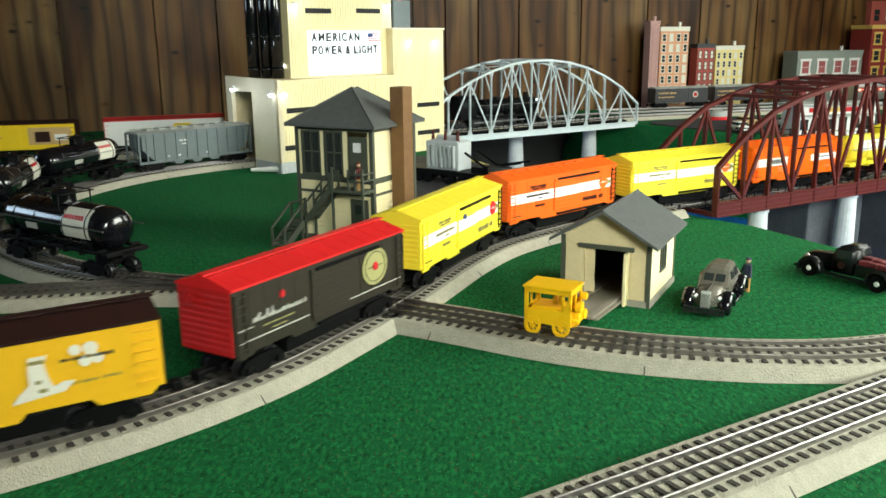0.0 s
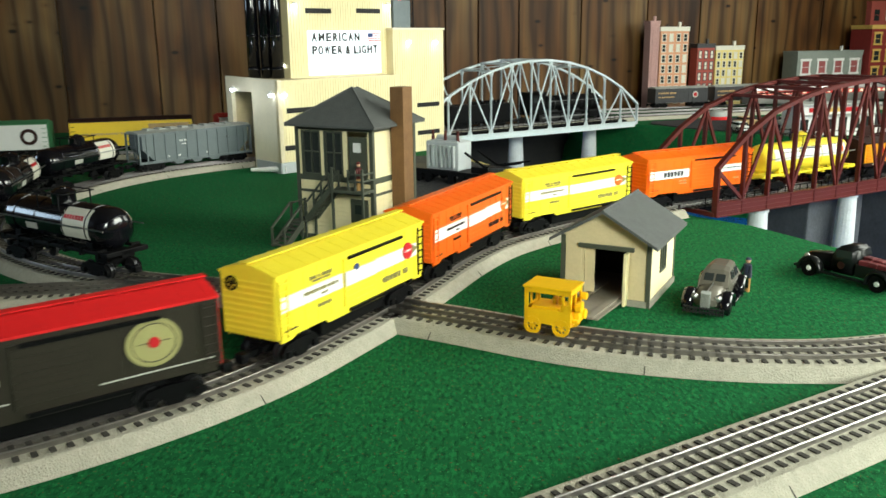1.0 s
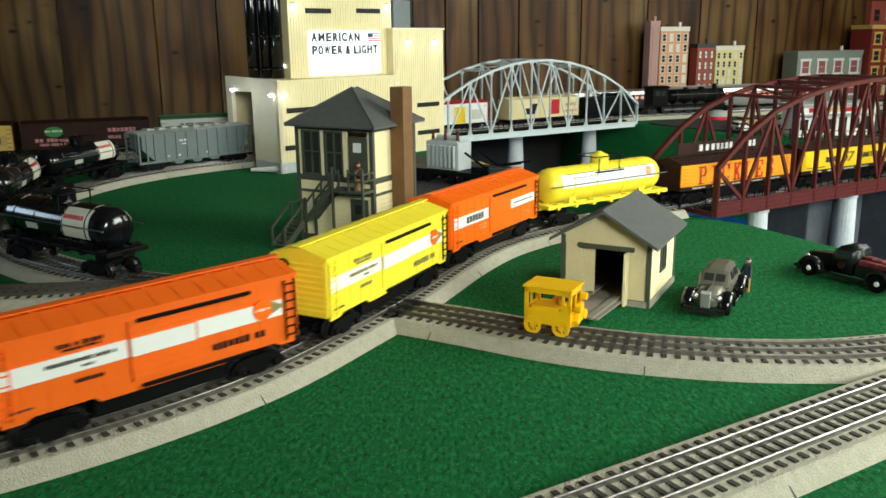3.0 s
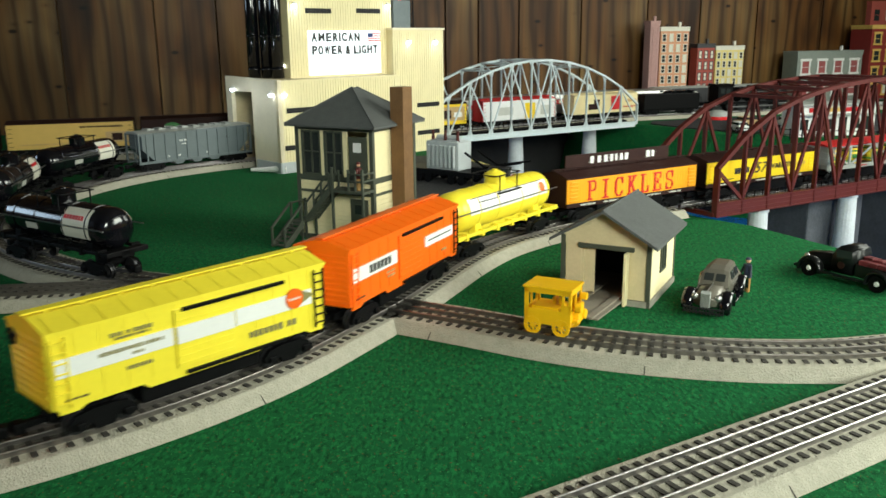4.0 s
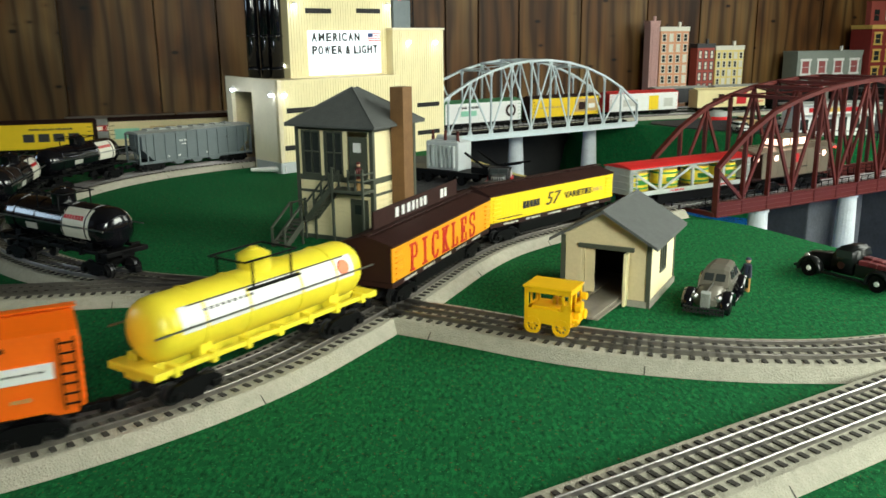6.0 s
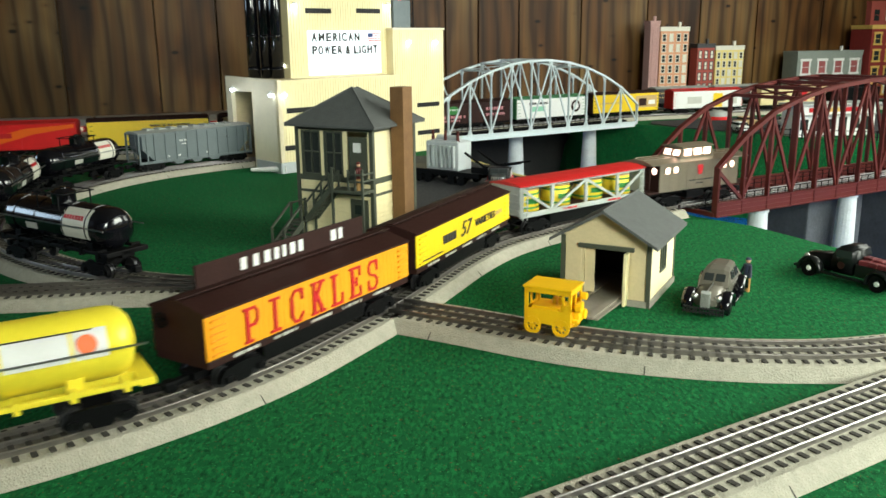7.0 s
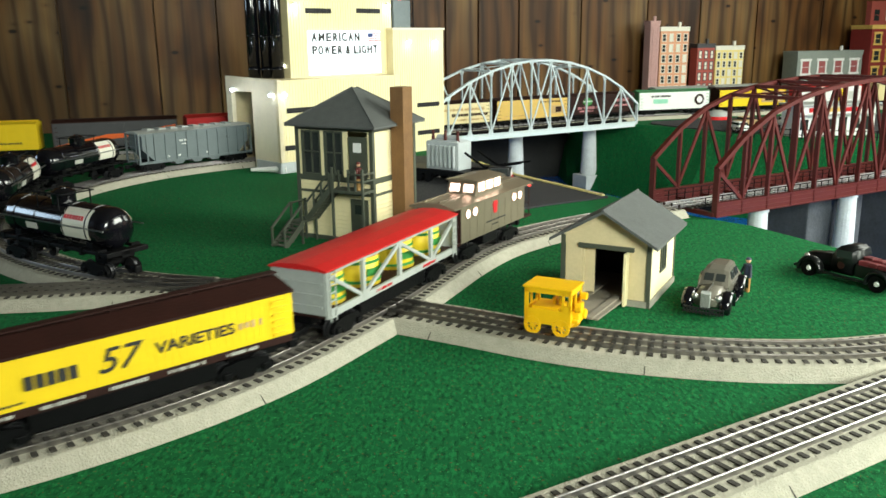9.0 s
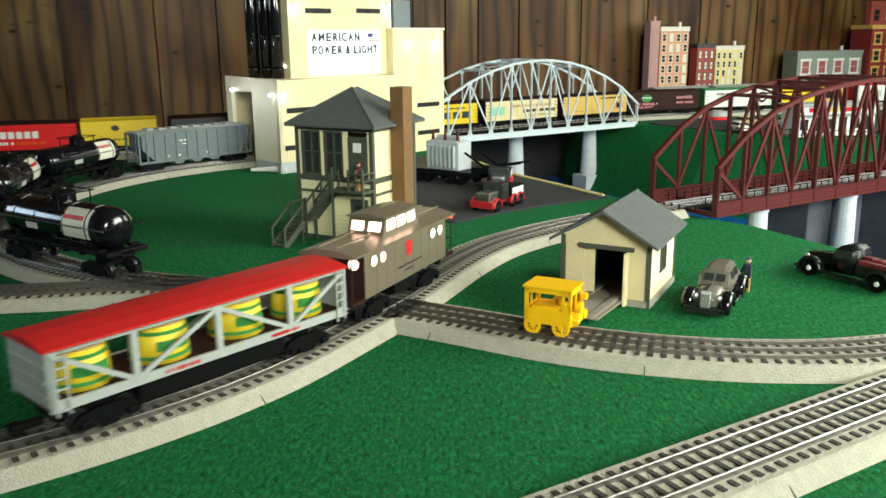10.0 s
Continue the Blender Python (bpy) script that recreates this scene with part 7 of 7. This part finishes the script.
def sedan(m):
    t = thing("sedan_car", m, "vintage sedan, grey upper body over black fenders", "car")
    bm = B()
    prism(bm, [(-0.052, 0.008), (0.046, 0.008), (0.050, 0.013), (0.049, 0.022), (0.014, 0.0245), (-0.046, 0.023), (-0.054, 0.014)], -0.0135, 0.0135, "y")
    bmesh.ops.bevel(bm, geom=bm.edges[:], offset=0.003, segments=2, affect="EDGES")
    part("hood_body", bm, "car_gray", t, smooth=True)
    bm = B()
    n, rows = 2, []
    prof = [(-0.050, 0.020, 0.010), (-0.044, 0.033, 0.0095), (-0.032, 0.0395, 0.0105), (-0.004, 0.040, 0.0115), (0.006, 0.0375, 0.0125), (0.018, 0.0235, 0.0145)]
    for x, z, hw in prof:
        rows.append([bm.verts.new((x, y, zz)) for y, zz in ((-0.0155, 0.018), (-0.0155, min(z, 0.024)), (-hw, z - 0.001), (-hw * 0.6, z + 0.0008), (hw * 0.6, z + 0.0008), (hw, z - 0.001), (0.0155, min(z, 0.024)), (0.0155, 0.018))])
    for p, q in zip(rows, rows[1:]):
        for i in range(8):
            bm.faces.new((p[i], p[(i + 1) % 8], q[(i + 1) % 8], q[i]))
    bm.faces.new(rows[0]), bm.faces.new(rows[-1])
    part("cabin", bm, "car_gray", t)
    for k in (-1, 1):
        bm = B()
        vs = box(bm, (0, 0, 0), (0.0006, 0.0095, 0.0085), 0.0002)
        mm = Matrix.Translation((0.0128, k * 0.0058, 0.0312)) @ Matrix.Rotation(radians(-41), 4, "Y")
        for v in vs:
            v.co = mm @ v.co
        part("windscreen", bm, "glass", t)
        for x in (-0.006, -0.024):
            bm = B()
            vs = box(bm, (0, 0, 0), (0.014, 0.0006, 0.0085), 0.0002)
            mm = Matrix.Translation((x, k * 0.0138, 0.0312)) @ Matrix.Rotation(k * radians(17), 4, "X")
            for v in vs:
                v.co = mm @ v.co
            part("side_window", bm, "glass", t)
    bm = B()
    for x in (-0.034, 0.036):
        for k in (-1, 1):
            arch(bm, x, k * 0.0185, 0.0135, 0.011, 0.009)
    for k in (-1, 1):
        box(bm, (0, k * 0.0185, 0.0075), (0.05, 0.009, 0.002), 0.0005)
    part("fender", bm, "black_gloss", t, "glossy black fenders and running boards", True)
    bm = B()
    prism(bm, [(0.0495, 0.008), (0.0535, 0.009), (0.0525, 0.024), (0.0485, 0.026)], -0.0046, 0.0046, "y")
    gr = part("grille", bm, "gray_l", t)
    bm = B()
    for i in range(7):
        y = -0.0039 + i * 0.0013
        bar(bm, (0.0537, y, 0.0095), (0.0527, y, 0.0235), 0.0006, 0.0006)
    part("grille_bar", bm, "chrome", gr)
    for k in (-1, 1):
        bm = B()
        bmesh.ops.create_uvsphere(bm, u_segments=12, v_segments=8, radius=0.0034, matrix=Matrix.Translation((0.047, k * 0.0115, 0.019)))
        part("headlight", bm, "chrome", t, smooth=True)
    bm = B()
    for z in (0.0065, 0.0105):
        bar(bm, (0.059, -0.020, z), (0.059, 0.020, z), 0.0016, 0.0016)
    for i in range(13):
        y = -0.0192 + i * 0.0032
        bar(bm, (0.0592, y, 0.0045), (0.0592, y, 0.0120), 0.0011, 0.0011)
    bar(bm, (0.050, -0.008, 0.008), (0.059, -0.008, 0.008), 0.0016, 0.0016), bar(bm, (0.050, 0.008, 0.008), (0.059, 0.008, 0.008), 0.0016, 0.0016)
    part("bumper", bm, "gunmetal", t)
    bm = B()
    for k in (-1, 1):
        bar(bm, (0.046, k * 0.0142, 0.0205), (-0.04, k * 0.0158, 0.0225), 0.0008, 0.0010)
    bar(bm, (0.050, 0, 0.0245), (0.018, 0, 0.0262), 0.0008, 0.0008)
    part("trim_strip", bm, "chrome", t)
    road_wheels(t, (-0.034, 0.036), 0.0205, 0.0098, "gunmetal")
    return t


M["car_gray"] = mat("taupe_enamel", (0.17, 0.155, 0.125), 0.3, 0.2, 0.06, 50, 0.03, coat=0.3)
sedan(pose(0.3045, 0.881, 0.0, 0, 0, 240) @ Matrix.Scale(1.06, 4))


def pickup(m):
    t = thing("pickup_truck", m, "glossy black vintage pickup truck loaded with dark red freight", "truck")
    bm = B()
    prism(bm, [(0.012, 0.010), (0.052, 0.010), (0.058, 0.016), (0.056, 0.027), (0.014, 0.030)], -0.0115, 0.0115, "y")
    bmesh.ops.bevel(bm, geom=bm.edges[:], offset=0.0032, segments=2, affect="EDGES")
    part("hood", bm, "car_black", t, smooth=True)
    bm = B()
    prism(bm, [(-0.016, 0.010), (0.017, 0.010), (0.018, 0.028), (0.010, 0.043), (0.004, 0.046), (-0.012, 0.046), (-0.017, 0.040)], -0.0175, 0.0175, "y")
    bmesh.ops.bevel(bm, geom=bm.edges[:], offset=0.003, segments=2, affect="EDGES")
    cab = part("cab", bm, "car_black", t, smooth=True)
    for k in (-1, 1):
        bm = B()
        box(bm, (-0.001, k * 0.0177, 0.036), (0.020, 0.0008, 0.0095), 0.0003)
        part("side_window", bm, "glass", cab)
        bm = B()
        rod(bm, (0.002, k * 0.0174, 0.0215), (0.002, k * 0.0181, 0.0215), 0.0045, n=18)
        part("door_emblem", bm, "boxcar_brown", cab)
    bm = B()
    vs = box(bm, (0, 0, 0), (0.0008, 0.026, 0.011), 0.0003)
    mm = Matrix.Translation((0.0145, 0, 0.036)) @ Matrix.Rotation(radians(-28), 4, "Y")
    for v in vs:
        v.co = mm @ v.co
    part("windscreen", bm, "glass", cab)
    bm = B()
    box(bm, (-0.044, 0, 0.013), (0.054, 0.036, 0.003)), box(bm, (-0.044, 0.018, 0.020), (0.054, 0.002, 0.014), 0.0005), box(bm, (-0.044, -0.018, 0.020), (0.054, 0.002, 0.014), 0.0005), box(bm, (-0.018, 0, 0.020), (0.002, 0.036, 0.014)), box(bm, (-0.071, 0, 0.020), (0.002, 0.036, 0.014), 0.0005)
    part("bed", bm, "car_black", t)
    bm = B()
    for x in (-0.048, 0.041):
        for k in (-1, 1):
            arch(bm, x, k * 0.020, 0.0145, 0.012, 0.0095)
    for k in (-1, 1):
        box(bm, (-0.004, k * 0.021, 0.009), (0.062, 0.008, 0.002), 0.0005)
    part("fender", bm, "car_black", t, smooth=True)
    bm = B()
    rnd = random.Random(8)
    for i in range(9):
        box(bm, (-0.024 - 0.012 * (i % 3), -0.010 + 0.010 * (i // 3), 0.024 + rnd.uniform(0, 0.004)), (0.012, 0.010, 0.014), 0.0008, rnd.uniform(-0.2, 0.2))
    part("freight", bm, "letter_maroon", t, "stacked dark red crates")
    bm = B()
    box(bm, (-0.058, 0.010, 0.026), (0.008, 0.010, 0.012), 0.001)
    part("sack", bm, "label", t)
    for k in (-1, 1):
        bm = B()
        bmesh.ops.create_uvsphere(bm, u_segments=12, v_segments=8, radius=0.0036, matrix=Matrix.Translation((0.051, k * 0.014, 0.023)))
        part("headlight", bm, "chrome", t, smooth=True)
    bm = B()
    bar(bm, (0.063, -0.021, 0.010), (0.063, 0.021, 0.010), 0.002, 0.003), bar(bm, (0.05, 0, 0.010), (0.063, 0, 0.010), 0.002, 0.003)
    part("bumper", bm, "gunmetal", t)
    road_wheels(t, (-0.048, 0.041), 0.0225, 0.0105)
    return t


M["letter_maroon"] = mat("maroon_load", (0.12, 0.015, 0.018), 0.6, 0, 0.3, 90, 0.3)
pickup(pose(0.493, 0.962, 0.0, 0, 0, 122) @ Matrix.Scale(0.98, 4))


M["navy"] = mat("navy_paint", (0.012, 0.02, 0.045), 0.6, 0, 0.3, 300, 0)


M["skin"] = mat("painted_face", (0.55, 0.32, 0.20), 0.6, 0, 0.1, 300, 0)
M["khaki"] = mat("painted_trousers", (0.36, 0.20, 0.06), 0.6, 0, 0.2, 300, 0)


def figurine(m, h, material, label):
    """A small standing painted figure, one plain mesh."""
    bm = B()
    k = h / 0.036
    for y in (-0.0022, 0.0022):
        rod(bm, (0, y * k, 0), (0, y * k, 0.016 * k), 0.0019 * k, 0.0022 * k, n=8)
    rod(bm, (0, 0, 0.015 * k), (0, 0, 0.029 * k), 0.0046 * k, 0.0036 * k, n=10)
    for y in (-1, 1):
        rod(bm, (0, y * 0.0045 * k, 0.028 * k), (0.003 * k, y * 0.0075 * k, 0.017 * k), 0.0013 * k, n=6)
    bmesh.ops.create_uvsphere(bm, u_segments=8, v_segments=6, radius=0.0026 * k, matrix=Matrix.Translation((0, 0, 0.0325 * k)))
    rod(bm, (0, 0, 0.0338 * k), (0, 0, 0.036 * k), 0.0032 * k, 0.002 * k, n=8)
    ob = part("figurine", bm, material)
    ob.data.materials.append(M["skin"]), ob.data.materials.append(M["khaki"])
    for f in ob.data.polygons:
        z = f.center.z / k
        f.material_index = 1 if 0.0298 < z < 0.0345 else 2 if z < 0.0125 else 0
    ob.matrix_world = m
    return tagged(ob, label, "figurine")


figurine(pose(0.3535, 0.922, 0, 0, 0, 200), 0.041, "navy", "small painted figurine in dark blue beside the sedan")
figurine(Matrix.Translation((-0.0989, 1.1676, 0)) @ Matrix.Rotation(radians(-29), 4, "Z") @ pose(-0.012, -0.018, 0.083), 0.040, "oxide", "small painted figurine on the tower balcony")


M["truck_red"] = mat("deep_red_enamel", (0.34, 0.010, 0.014), 0.35, 0, 0.1, 60, 0.05)


def tractor(m, label):
    t = thing("tractor_truck", m, label, "truck", "red tractor trucks")
    bm = B()
    box(bm, (0, 0, 0.014), (0.115, 0.026, 0.006), 0.001), box(bm, (0.053, 0, 0.013), (0.016, 0.046, 0.012), 0.002)
    part("chassis", bm, "truck_red", t)
    bm = B()
    box(bm, (0.038, 0, 0.025), (0.034, 0.026, 0.017), 0.003)
    part("hood", bm, "steel", t)
    bm = B()
    box(bm, (0.010, 0, 0.031), (0.026, 0.040, 0.030), 0.004)
    cab = part("cab", bm, "gunmetal", t)
    for k in (-1, 1):
        bm = B()
        box(bm, (0.0235, k * 0.009, 0.038), (0.0008, 0.015, 0.012), 0.0003)
        part("windscreen", bm, "glass", cab)
        bm = B()
        box(bm, (0.010, k * 0.0202, 0.038), (0.014, 0.0008, 0.012), 0.0003)
        part("side_window", bm, "glass", cab)
    for x in (-0.038, -0.018, 0.042):
        for k in (-1, 1):
            bm = B()
            arch(bm, x, k * 0.020, 0.012, 0.010, 0.010)
            part("fender", bm, "truck_red", t, smooth=True)
    bm = B()
    box(bm, (-0.032, 0, 0.026), (0.050, 0.042, 0.020), 0.001)
    part("ballast_box", bm, "black", t)
    bm = B()
    box(bm, (-0.032, 0.0215, 0.027), (0.040, 0.001, 0.012))
    box(bm, (-0.032, -0.0215, 0.027), (0.040, 0.001, 0.012))
    part("side_board", bm, "white", t)
    bm = B()
    for i in range(5):
        bar(bm, (0.0555, -0.009 + i * 0.0045, 0.018), (0.0555, -0.009 + i * 0.0045, 0.032), 0.0012, 0.0012)
    part("grille", bm, "gunmetal", t)
    road_wheels(t, (-0.040, -0.016, 0.042), 0.0225, 0.0100, "gunmetal")
    return t


tr1 = tractor(pose(0.098, 1.423, 0.004, 0, 0, 237), "red and chrome heavy tractor truck parked on the road")
tr2 = copy_thing(tr1, pose(0.112, 1.60, 0.004, 0, 0, 262))


def heavy_trailer(m):
    t = thing("heavy_trailer", m, "long black multi-wheel trailer carrying a grey transformer", "trailer")
    bm = B()
    box(bm, (0, 0, 0.022), (0.20, 0.060, 0.010), 0.001), box(bm, (0.10, 0, 0.032), (0.05, 0.045, 0.014), 0.002)
    part("deck", bm, "black", t)
    for x in (-0.08, -0.055, -0.03, 0.03, 0.055):
        for k in (-1, 1):
            bm = B()
            rod(bm, (x, k * 0.022, 0.0095), (x, k * 0.030, 0.0095), 0.0095, n=16)
            part("wheel", bm, "black", t)
    bm = B()
    for k in (-1, 1):
        bar(bm, (0.11, k * 0.022, 0.040), (0.19, k * 0.016, 0.055), 0.003, 0.004), bar(bm, (0.11, k * 0.022, 0.040), (0.06, k * 0.022, 0.066), 0.003, 0.004)
    part("gooseneck", bm, "black", t)
    return t


def transformer(m):
    t = thing("transformer", m, "pale grey power transformer with red bushings on the trailer", "transformer")
    bm = B()
    box(bm, (0, 0, 0.033), (0.095, 0.052, 0.066), 0.004)
    part("casing", bm, "transformer_gray", t)
    for i in range(7):
        for k in (-1, 1):
            bm = B()
            box(bm, (-0.036 + i * 0.012, k * 0.029, 0.032), (0.005, 0.008, 0.050), 0.001)
            part("cooling_fin", bm, "transformer_gray", t)
    bm = B()
    rod(bm, (-0.03, 0.0, 0.070), (0.03, 0, 0.070), 0.009, n=16), box(bm, (0, 0, 0.066), (0.08, 0.04, 0.004), 0.001)
    part("conservator", bm, "transformer_gray", t)
    for x in (-0.036, 0.0, 0.036):
        bm = B()
        for i in range(4):
            rod(bm, (x, -0.012, 0.066 + i * 0.006), (x, -0.012, 0.072 + i * 0.006), 0.0055 - i * 0.0008, 0.003, n=10)
        part("bushing", bm, "oxide", t)
    return t


M["transformer_gray"] = mat("transformer_gray", (0.42, 0.45, 0.46), 0.5, 0, 0.1, 60, 0.1)
heavy_trailer(pose(0.012, 1.70, 0.004, 0, 0, -38))
transformer(pose(0.014, 1.698, 0.031, 0, 0, -38) @ Matrix.Scale(0.88, 4))
heavy = tractor(pose(-0.125, 1.80, 0.004, 0, 0, 160), "red and black heavy tractor behind the trailer")


# ---- town along the wall ----
def brick_house(along, off, w, h, d, wall, trim, rows, cols, label, win="glass", cornice=True, tw=0.0022):
    m = Matrix.Translation(WALL_A + wd * along + wn_ * off) @ Matrix.Rotation(WALL_H, 4, "Z")
    t = thing("town_house", m, label, "building", "town houses along the wall")
    bm = B()
    box(bm, (0, d / 2, h / 2), (w, d, h), 0.0008)
    part("wall", bm, wall, t)
    if cornice:
        bm = B()
        box(bm, (0, d / 2, h - 0.006), (w + 0.004, d + 0.003, 0.014), 0.001), box(bm, (0, d / 2, h + 0.003), (w + 0.007, d + 0.006, 0.004), 0.001)
        part("cornice", bm, wall if trim == "white" else trim, t)
    rnd = random.Random(int(along * 1000))
    cw, rh = w / cols, (h - 0.03) / rows
    for r in range(rows):
        for c in range(cols):
            x, z = -w / 2 + cw * (c + 0.5), 0.012 + rh * (r + 0.5)
            bm = B()
            ww, hh = cw * 0.5, rh * 0.62
            box(bm, (x, -0.0012, z + hh / 2 + 0.002), (ww + 2 * tw, 0.004, tw * 1.4)), box(bm, (x, -0.0012, z - hh / 2 - 0.0015), (ww + 2 * tw, 0.005, tw * 1.2))
            for k in (-1, 1):
                box(bm, (x + k * ww / 2, -0.0008, z), (tw, 0.003, hh))
            box(bm, (x, -0.0008, z), (ww, 0.0025, 0.002))
            wf = part("window", bm, trim, t)
            bm = B()
            box(bm, (x, 0.0002, z), (ww, 0.0016, hh))
            part("pane", bm, win if win != "glass" or rnd.random() < 0.7 else "label", wf)
    bm = B()
    box(bm, (w * 0.3, d * 0.6, h + 0.012), (0.010, 0.010, 0.024), 0.0006)
    part("chimney", bm, trim, t)
    return t


M["brick_tan"] = mat("tan_brick", (0.70, 0.36, 0.22), 0.85, 0, 0.25, 180, 0.3)
M["brick_pink"] = mat("rose_brick", (0.50, 0.30, 0.28), 0.85, 0, 0.2, 180, 0.3)
M["brick_red"] = mat("red_brick", (0.42, 0.09, 0.07), 0.85, 0, 0.2, 180, 0.3)
M["brick_yel"] = mat("buff_brick", (0.80, 0.66, 0.26), 0.85, 0, 0.15, 180, 0.3)
M["maroon"] = mat("maroon_wall", (0.26, 0.025, 0.02), 0.7, 0, 0.12, 60, 0.2)
M["sage"] = mat("sage_grey_wall", (0.26, 0.29, 0.26), 0.7, 0, 0.1, 60, 0.2)
M["ochre"] = mat("ochre_trim", (0.72, 0.48, 0.12), 0.6, 0, 0.08, 60, 0.1)
M["pink_pane"] = mat("curtained_pane", (0.35, 0.10, 0.10), 0.35, 0, 0.3, 30, 0)
brick_house(1.003, -0.10, 0.140, 0.328, 0.05, "brick_tan", "label", 7, 4, "tall tan brick apartment block with pale cornice")
brick_house(0.908, -0.096, 0.044, 0.352, 0.046, "brick_pink", "brick_pink", 8, 1, "narrow rose brick tower beside the apartment block", "brick_pink")
brick_house(1.164, -0.10, 0.088, 0.258, 0.05, "brick_red", "dark_gray", 5, 3, "narrow red brick house with dark cornice", "label")
brick_house(1.288, -0.10, 0.145, 0.248, 0.05, "brick_yel", "label", 6, 5, "buff brick house with iron balconies")
brick_house(1.815, -0.13, 0.37, 0.220, 0.09, "sage", "white", 2, 4, "sage grey town house with white window frames", "pink_pane", True, 0.008)
brick_house(2.160, -0.16, 0.30, 0.330, 0.12, "maroon", "ochre", 4, 4, "maroon town house with ochre window frames", "glass", True, 0.007)
brick_house(2.28, -0.02, 0.28, 0.44, 0.05, "brick_red", "brick_red", 5, 4, "taller red brick house behind the maroon one")


def depot(m):
    t = thing("white_depot", m, "low white storefront building with red signs", "building")
    bm = B()
    box(bm, (0, 0.04, 0.045), (0.26, 0.08, 0.09), 0.001)
    part("wall", bm, "white", t)
    bm = B()
    box(bm, (0, 0.038, 0.093), (0.28, 0.10, 0.006), 0.001), box(bm, (0, -0.008, 0.064), (0.26, 0.018, 0.004))
    part("roof", bm, "gray_l", t)
    for i in range(6):
        bm = B()
        x = -0.108 + i * 0.043
        box(bm, (x, -0.0006, 0.036), (0.026, 0.002, 0.040 if i % 2 else 0.03))
        part("shop_window", bm, "glass", t)
    for x, mm in ((-0.07, "letter_red"), (0.05, "letter_red"), (-0.01, "ochre")):
        bm = B()
        box(bm, (x, -0.002, 0.078), (0.05, 0.003, 0.012))
        part("sign_board", bm, mm, t)
    return t


depot(pose(1.17, 2.46, 0, 0, 0, 12))


def street_car(m, body, label):
    t = thing("toy_car", m, label, "car", "toy cars on the far street")
    bm = B()
    box(bm, (0, 0, 0.014), (0.085, 0.036, 0.014), 0.004), box(bm, (-0.006, 0, 0.026), (0.044, 0.030, 0.014), 0.004)
    part("body", bm, body, t)
    bm = B()
    box(bm, (-0.006, 0, 0.027), (0.045, 0.031, 0.007), 0.001)
    part("window_band", bm, "glass", t)
    road_wheels(t, (-0.026, 0.026), 0.018, 0.009)
    return t


street_car(pose(0.93, 2.60, 0.0, 0, 0, 100), "white", "white toy car parked on the far street")
street_car(pose(1.00, 2.72, 0.004, 0, 0, 15), "tan", "tan toy car parked on the far street")
street_car(pose(1.13, 2.70, 0.004, 0, 0, 20), "white", "white toy van parked on the far street")
bm = B()
rod(bm, (0, 0, 0), (0, 0, 0.016), 0.034, n=24)
kiosk = thing("round_kiosk", pose(0.985, 2.97, 0.0), "round red kiosk with a domed grey roof", "kiosk")
part("drum", bm, "red", kiosk)
bm = B()
rod(bm, (0, 0, 0.016), (0, 0, 0.030), 0.036, 0.030, n=24), rod(bm, (0, 0, 0.030), (0, 0, 0.036), 0.030, 0.018, n=24)
part("dome", bm, "gray_l", kiosk)

# lawn fence behind the red bridge
fence = thing("wire_fence", pose(0, 0, 0), "thin black fence along the far river bank", "fence")
for i in range(26):
    bm = B()
    x, y = 0.86 + i * 0.03, 2.46 - i * 0.012
    bar(bm, (x, y, 0), (x, y, 0.03), 0.003, 0.003)
    part("post", bm, "black", fence)
bm = B()
for z in (0.012, 0.027):
    bar(bm, (0.86, 2.46, z), (0.86 + 25 * 0.03, 2.46 - 25 * 0.012, z), 0.002, 0.002)
part("rail", bm, "black", fence)

# pale pipe lying by the station and a bench by the crossing
bm = B()
rod(bm, (0, 0, 0.007), (0.085, 0.0, 0.010), 0.004, 0.008, n=14)
pipe = tagged(part("loose_pipe", bm, "white"), "short white pipe lying on the lawn by the station", "pipe")
pipe.matrix_world = pose(-0.435, 1.87, 0, 0, 0, -8)


# ---- motion of the trains ----
def motions():
    times = [i * 0.25 for i in range(41)]
    for car, s0, base in near_train:
        walk(car, [(t, pose_on(main_line, s0 + SPEED * t, base)) for t in times])
        for wheel, x in axles[car.name]:
            walk(wheel, [(i / 30, pose(x, 0, 0.0085) @ Matrix.Rotation(SPEED * i / 30 / 0.0085, 4, "Y")) for i in range(301)])
    for car, s0 in wall_train:
        walk(car, [(t, pose_on(back_line, s0 + WALL_SPEED * t, 0.2)) for t in times])
    for car, d in express:
        walk(car, [(t, pose_on(express_line, 4.25 - 0.5 * t + d, 0.18)) for t in times])


motions()
